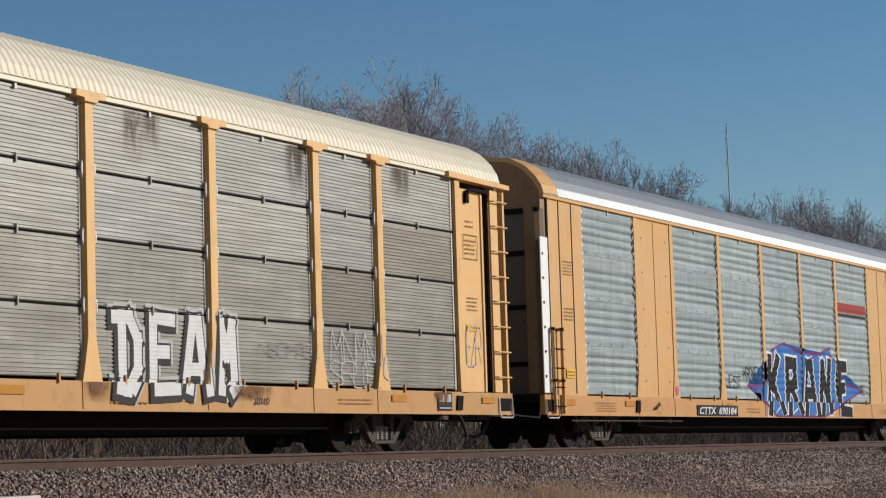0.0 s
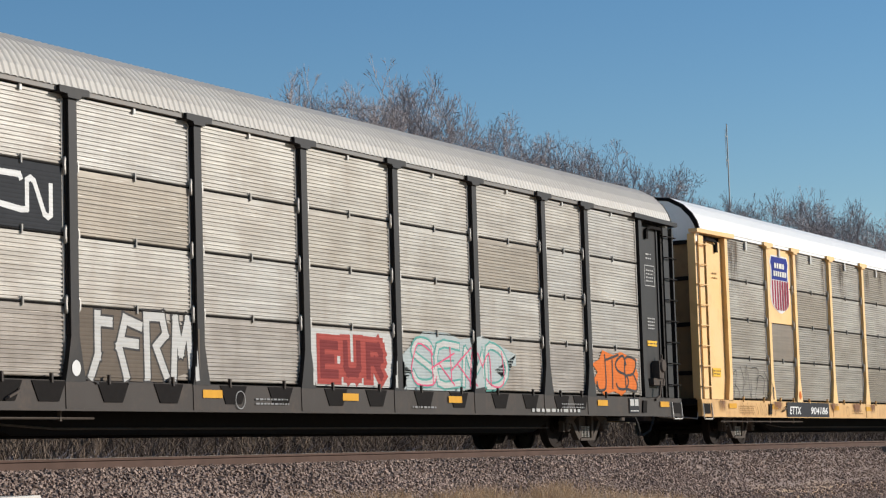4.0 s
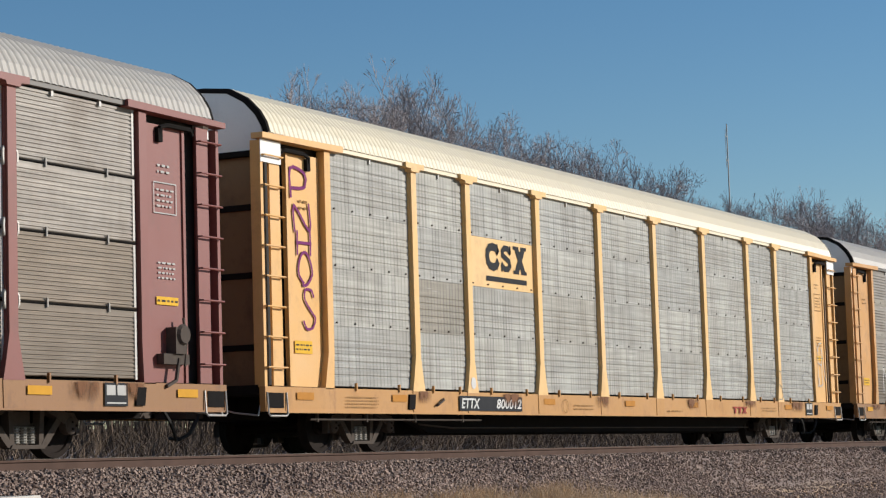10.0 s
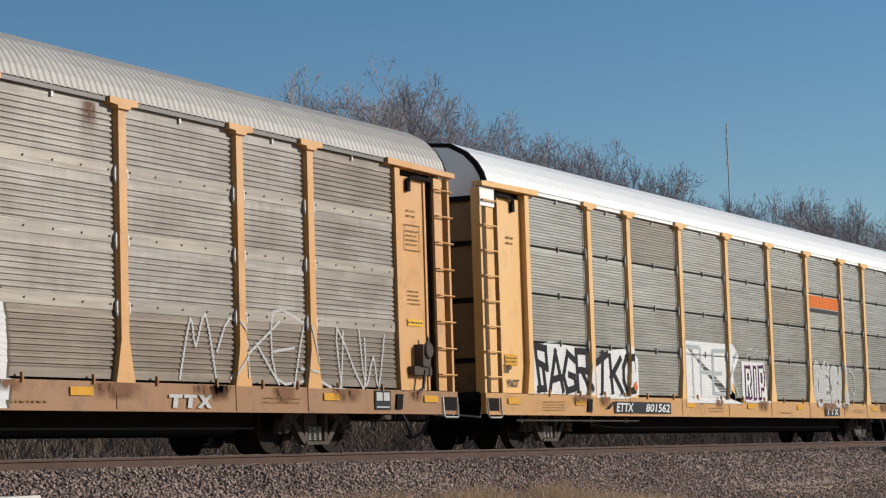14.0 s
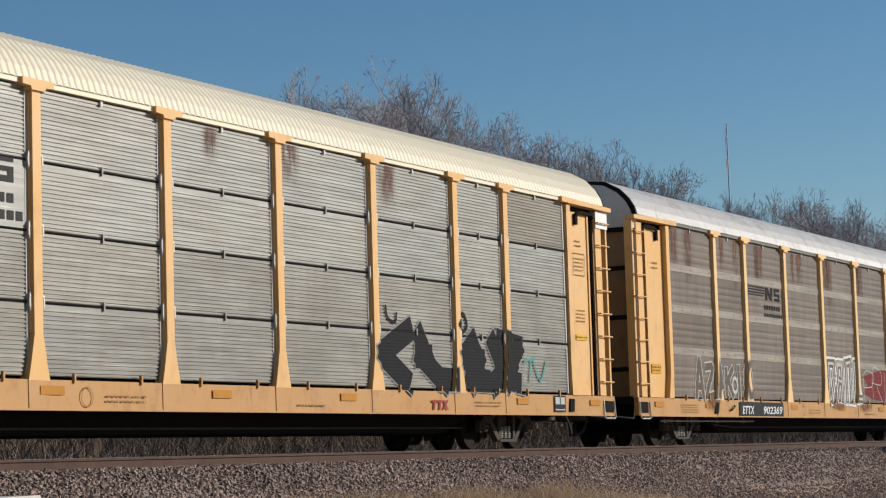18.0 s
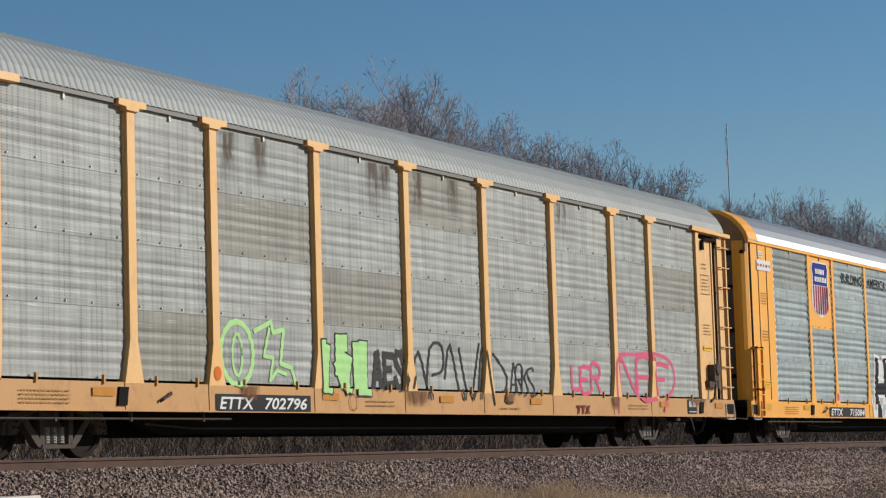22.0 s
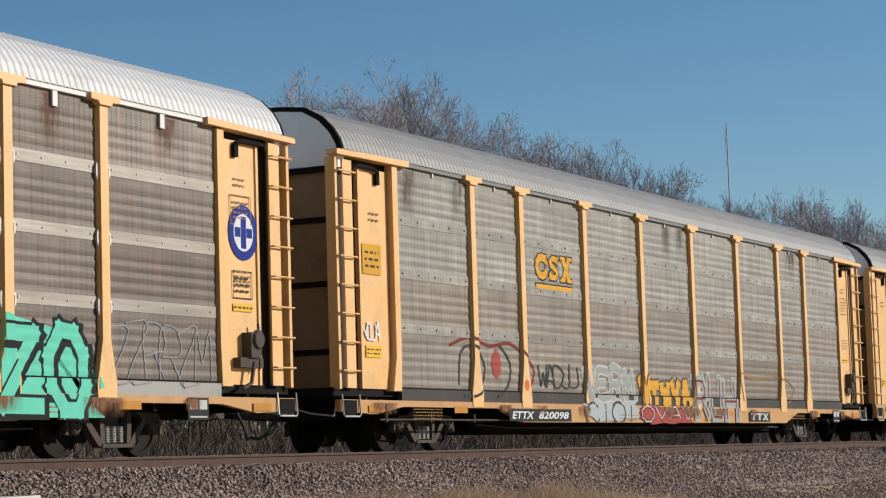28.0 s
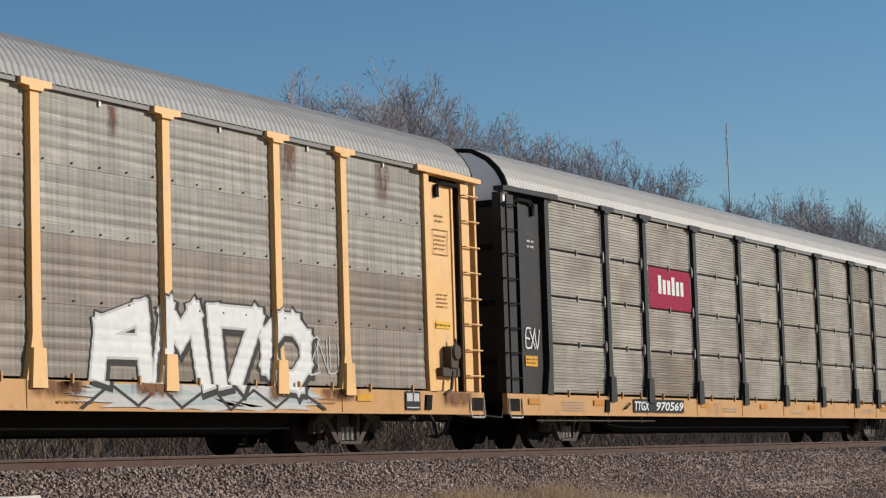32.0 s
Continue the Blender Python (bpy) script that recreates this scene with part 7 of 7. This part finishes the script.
        for q in bays:
            if (q, 3) in coat.spec.get("plates", ()):
                continue
            for _ in range(2 if colour == "dirt_stain" or coat is j else 1):
                wide = rng.uniform(0.25, 0.65)
                x = rng.uniform(BAYS[q] + 0.12, BAYS[q + 1] - 0.12 - wide)
                coat.reset()
                coat.lay([rect(x, x + wide, 4.56 - long * rng.uniform(0.6, 1.1), 4.56)], colour, "stain")
    for coat, count in ((d, 13), (e, 14), (g, 16), (h, 7), (j, 8), (m, 12), (n, 10), (o, 14), (a, 6), (f, 6), (k, 6)):
        for q in range(count):
            x, wide = -12.9 + 25.0 * (q + rng.random()) / count, rng.uniform(0.4, 1.3)
            if coat in (d, e, g, j, h) and -8.6 < x < -4.8:
                continue
            top = 0.96 - 1.15 * coat.low
            coat.layer = 3.75
            coat.lay([rect(x, x + wide, top - rng.uniform(0.16, 0.28), top - 0.005)], "sill_rust", "stain")
    p.tag(-12.65, -12.1, 1.8, 2.15, "white", "white scrawl on the black end door", 80, 0.03, 3, "EXV")


CARS = (
    dict(x=-14.57, label="yellow covered car carrier with cream roof and grey slatted screens", body="yellow", roof="roof_cream", screen="grey", style="fine", tiers=("lower_grey", "lower_grey", "", ""), white_chord=True),
    dict(x=14.15, label="orange smooth-sided car carrier with blue-grey deep corrugated screens", body="orange", roof="roof_bright", screen="blue_zinc", style="deep", solid=(1, 7), brake=True, cap="rust_sill", white_corner=True),
    dict(x=42.69, label="black covered car carrier with light grimy slatted screens", body="black", roof="roof_grey", screen="pale_grimy", style="fine", tiers=("brown_grey", "", "", ""), sill="grey_sill", pockets=True, cap="white", brake=True),
    dict(x=71.25, label="pale yellow car carrier with white roof and worn slatted screens", body="pale_yellow", roof="roof_white", screen="worn_grey", style="fine", tiers=("lower_worn", "lower_worn", "", ""), white_chord=True, strap=True, plates={(1, 3): "pale_yellow", (1, 2): "pale_yellow", (1, 1): "grimy_slat"}, reflectors=(-11.8, -9.02, -4.25, -1.42, 1.42, 4.25, 9.02, 12.6), brake=True),
    dict(x=99.93, label="maroon car carrier with silver roof, grimy slats and rusty orange sill", body="maroon", roof="roof_grey", screen="brown_grey", style="fine", sill="rust_sill", clips=2, tiers=("grimy_slat", "grimy_slat", "", ""), plates={(2, 2): "worn_grey"}, cap="white", brake=True),
    dict(x=128.3, label="yellow car carrier with cream roof and light perforated screens", body="yellow", roof="roof_cream", screen="perforated", style="mesh", posts="pale_yellow", white_chord=True, plates={(2, 2): "pale_yellow"}, white_tops=True),
    dict(x=157.1, label="weathered amber car carrier with grey roof and brown-streaked screens", body="amber", roof="roof_grey", screen="brown_grey", style="strip", joint="strip_tan", tiers=("grimy_slat", "", "", ""), sill="rust_sill", brackets=True, plates={(1, 3): "amber", (1, 2): "amber"}, brake=True),
    dict(x=185.53, label="yellow car carrier with bright white roof and grey slatted screens", body="yellow", roof="roof_white", screen="grey", style="fine", tiers=("lower_grey", "lower_grey", "", ""), white_chord=True, white_tops=True),
    dict(x=214.17, label="yellow car carrier with cream roof and clean grey slatted screens", body="yellow", roof="roof_cream", screen="grey", style="fine", tiers=("lower_grey", "lower_grey", "", ""), white_chord=True, plates={(2, 2): "grey"}, white_tops=True),
    dict(x=242.75, label="yellow car carrier with patchy silver roof and dark brown perforated screens", body="yellow", roof="roof_patchy", joint="strip", cap="zinc", screen="perforated_brown", style="punched", posts="pale_yellow"),
    dict(x=271.47, label="yellow car carrier with zinc roof and pale grey-green ribbed screens", body="yellow", roof="roof_zinc", screen="zinc", style="broad", brake=True),
    dict(x=299.97, label="bright gold smooth-sided car carrier with blue-grey corrugated screens", body="gold", roof="roof_bright", screen="blue_zinc", style="deep", plates={(1, 3): "gold", (1, 2): "gold"}, cap="rust_sill"),
    dict(x=328.9, label="yellow car carrier with white roof, brown perforated screens and low sill", body="yellow", roof="roof_dirty", joint="strip_tan", screen="perforated_brown", style="broad", low=0.17, post="low", tiers=("", "", "", "rusty"), strap=True, brackets=True, white_chord=True, sill="sill_yellow", brake=True),
    dict(x=357.53, label="yellow car carrier with silver roof, tan screens and low graffitied sill", body="yellow", roof="roof_dull", screen="perforated_tan", style="broad", low=0.17, post="low", joint="perforated_tan", tiers=("grimy", "grimy", "", ""), brake=True),
    dict(x=385.9, label="yellow car carrier with grey roof and tan perforated screens", body="yellow", roof="roof_dull", screen="perforated_tan", style="broad", post="curved", tiers=("grimy", "grimy", "", ""), plates={(2, 2): "pale_yellow"}, brake=True),
    dict(x=414.18, label="black car carrier with light roof, brown slatted screens and yellow sill", body="black", roof="roof_grey", screen="brown_slat", style="fine", sill="sill_yellow", post="curved"),
)

TRAIN = [(spec, *make_car(spec)) for spec in CARS]
paint_train(TRAIN)


# ---- what moves ----
def way(t):
    """How far the train has come at t seconds."""
    k = (t - 16) / 16
    return 163.232 + 201.474 * k + 1.665 * k ** 2 - 0.679 * k ** 3 + 0.187 * k ** 4


def motions():
    for spec, car, sets in TRAIN:
        walk(car, [(t, pose(spec["x"] - way(t), 0, 0)) for t in range(33)])
    # the wheels roll while their car passes the camera
    step = 1 / FPS
    for spec, car, sets in TRAIN:
        times = [i * step for i in range(32 * FPS + 1) if -5 < spec["x"] - way(i * step) < 78]
        for wheel in sets:
            at = wheel.location.copy()
            rows = [(t, pose(*at, 0, math.degrees(-way(t) / 0.42) % 360, 0)) for t in times]
            if times and times[0] > 0:
                rows.insert(0, (0, rows[0][1]))
            if times and times[-1] < 32 - step / 2:
                rows.append((32, rows[-1][1]))
            walk(wheel, rows)


motions()
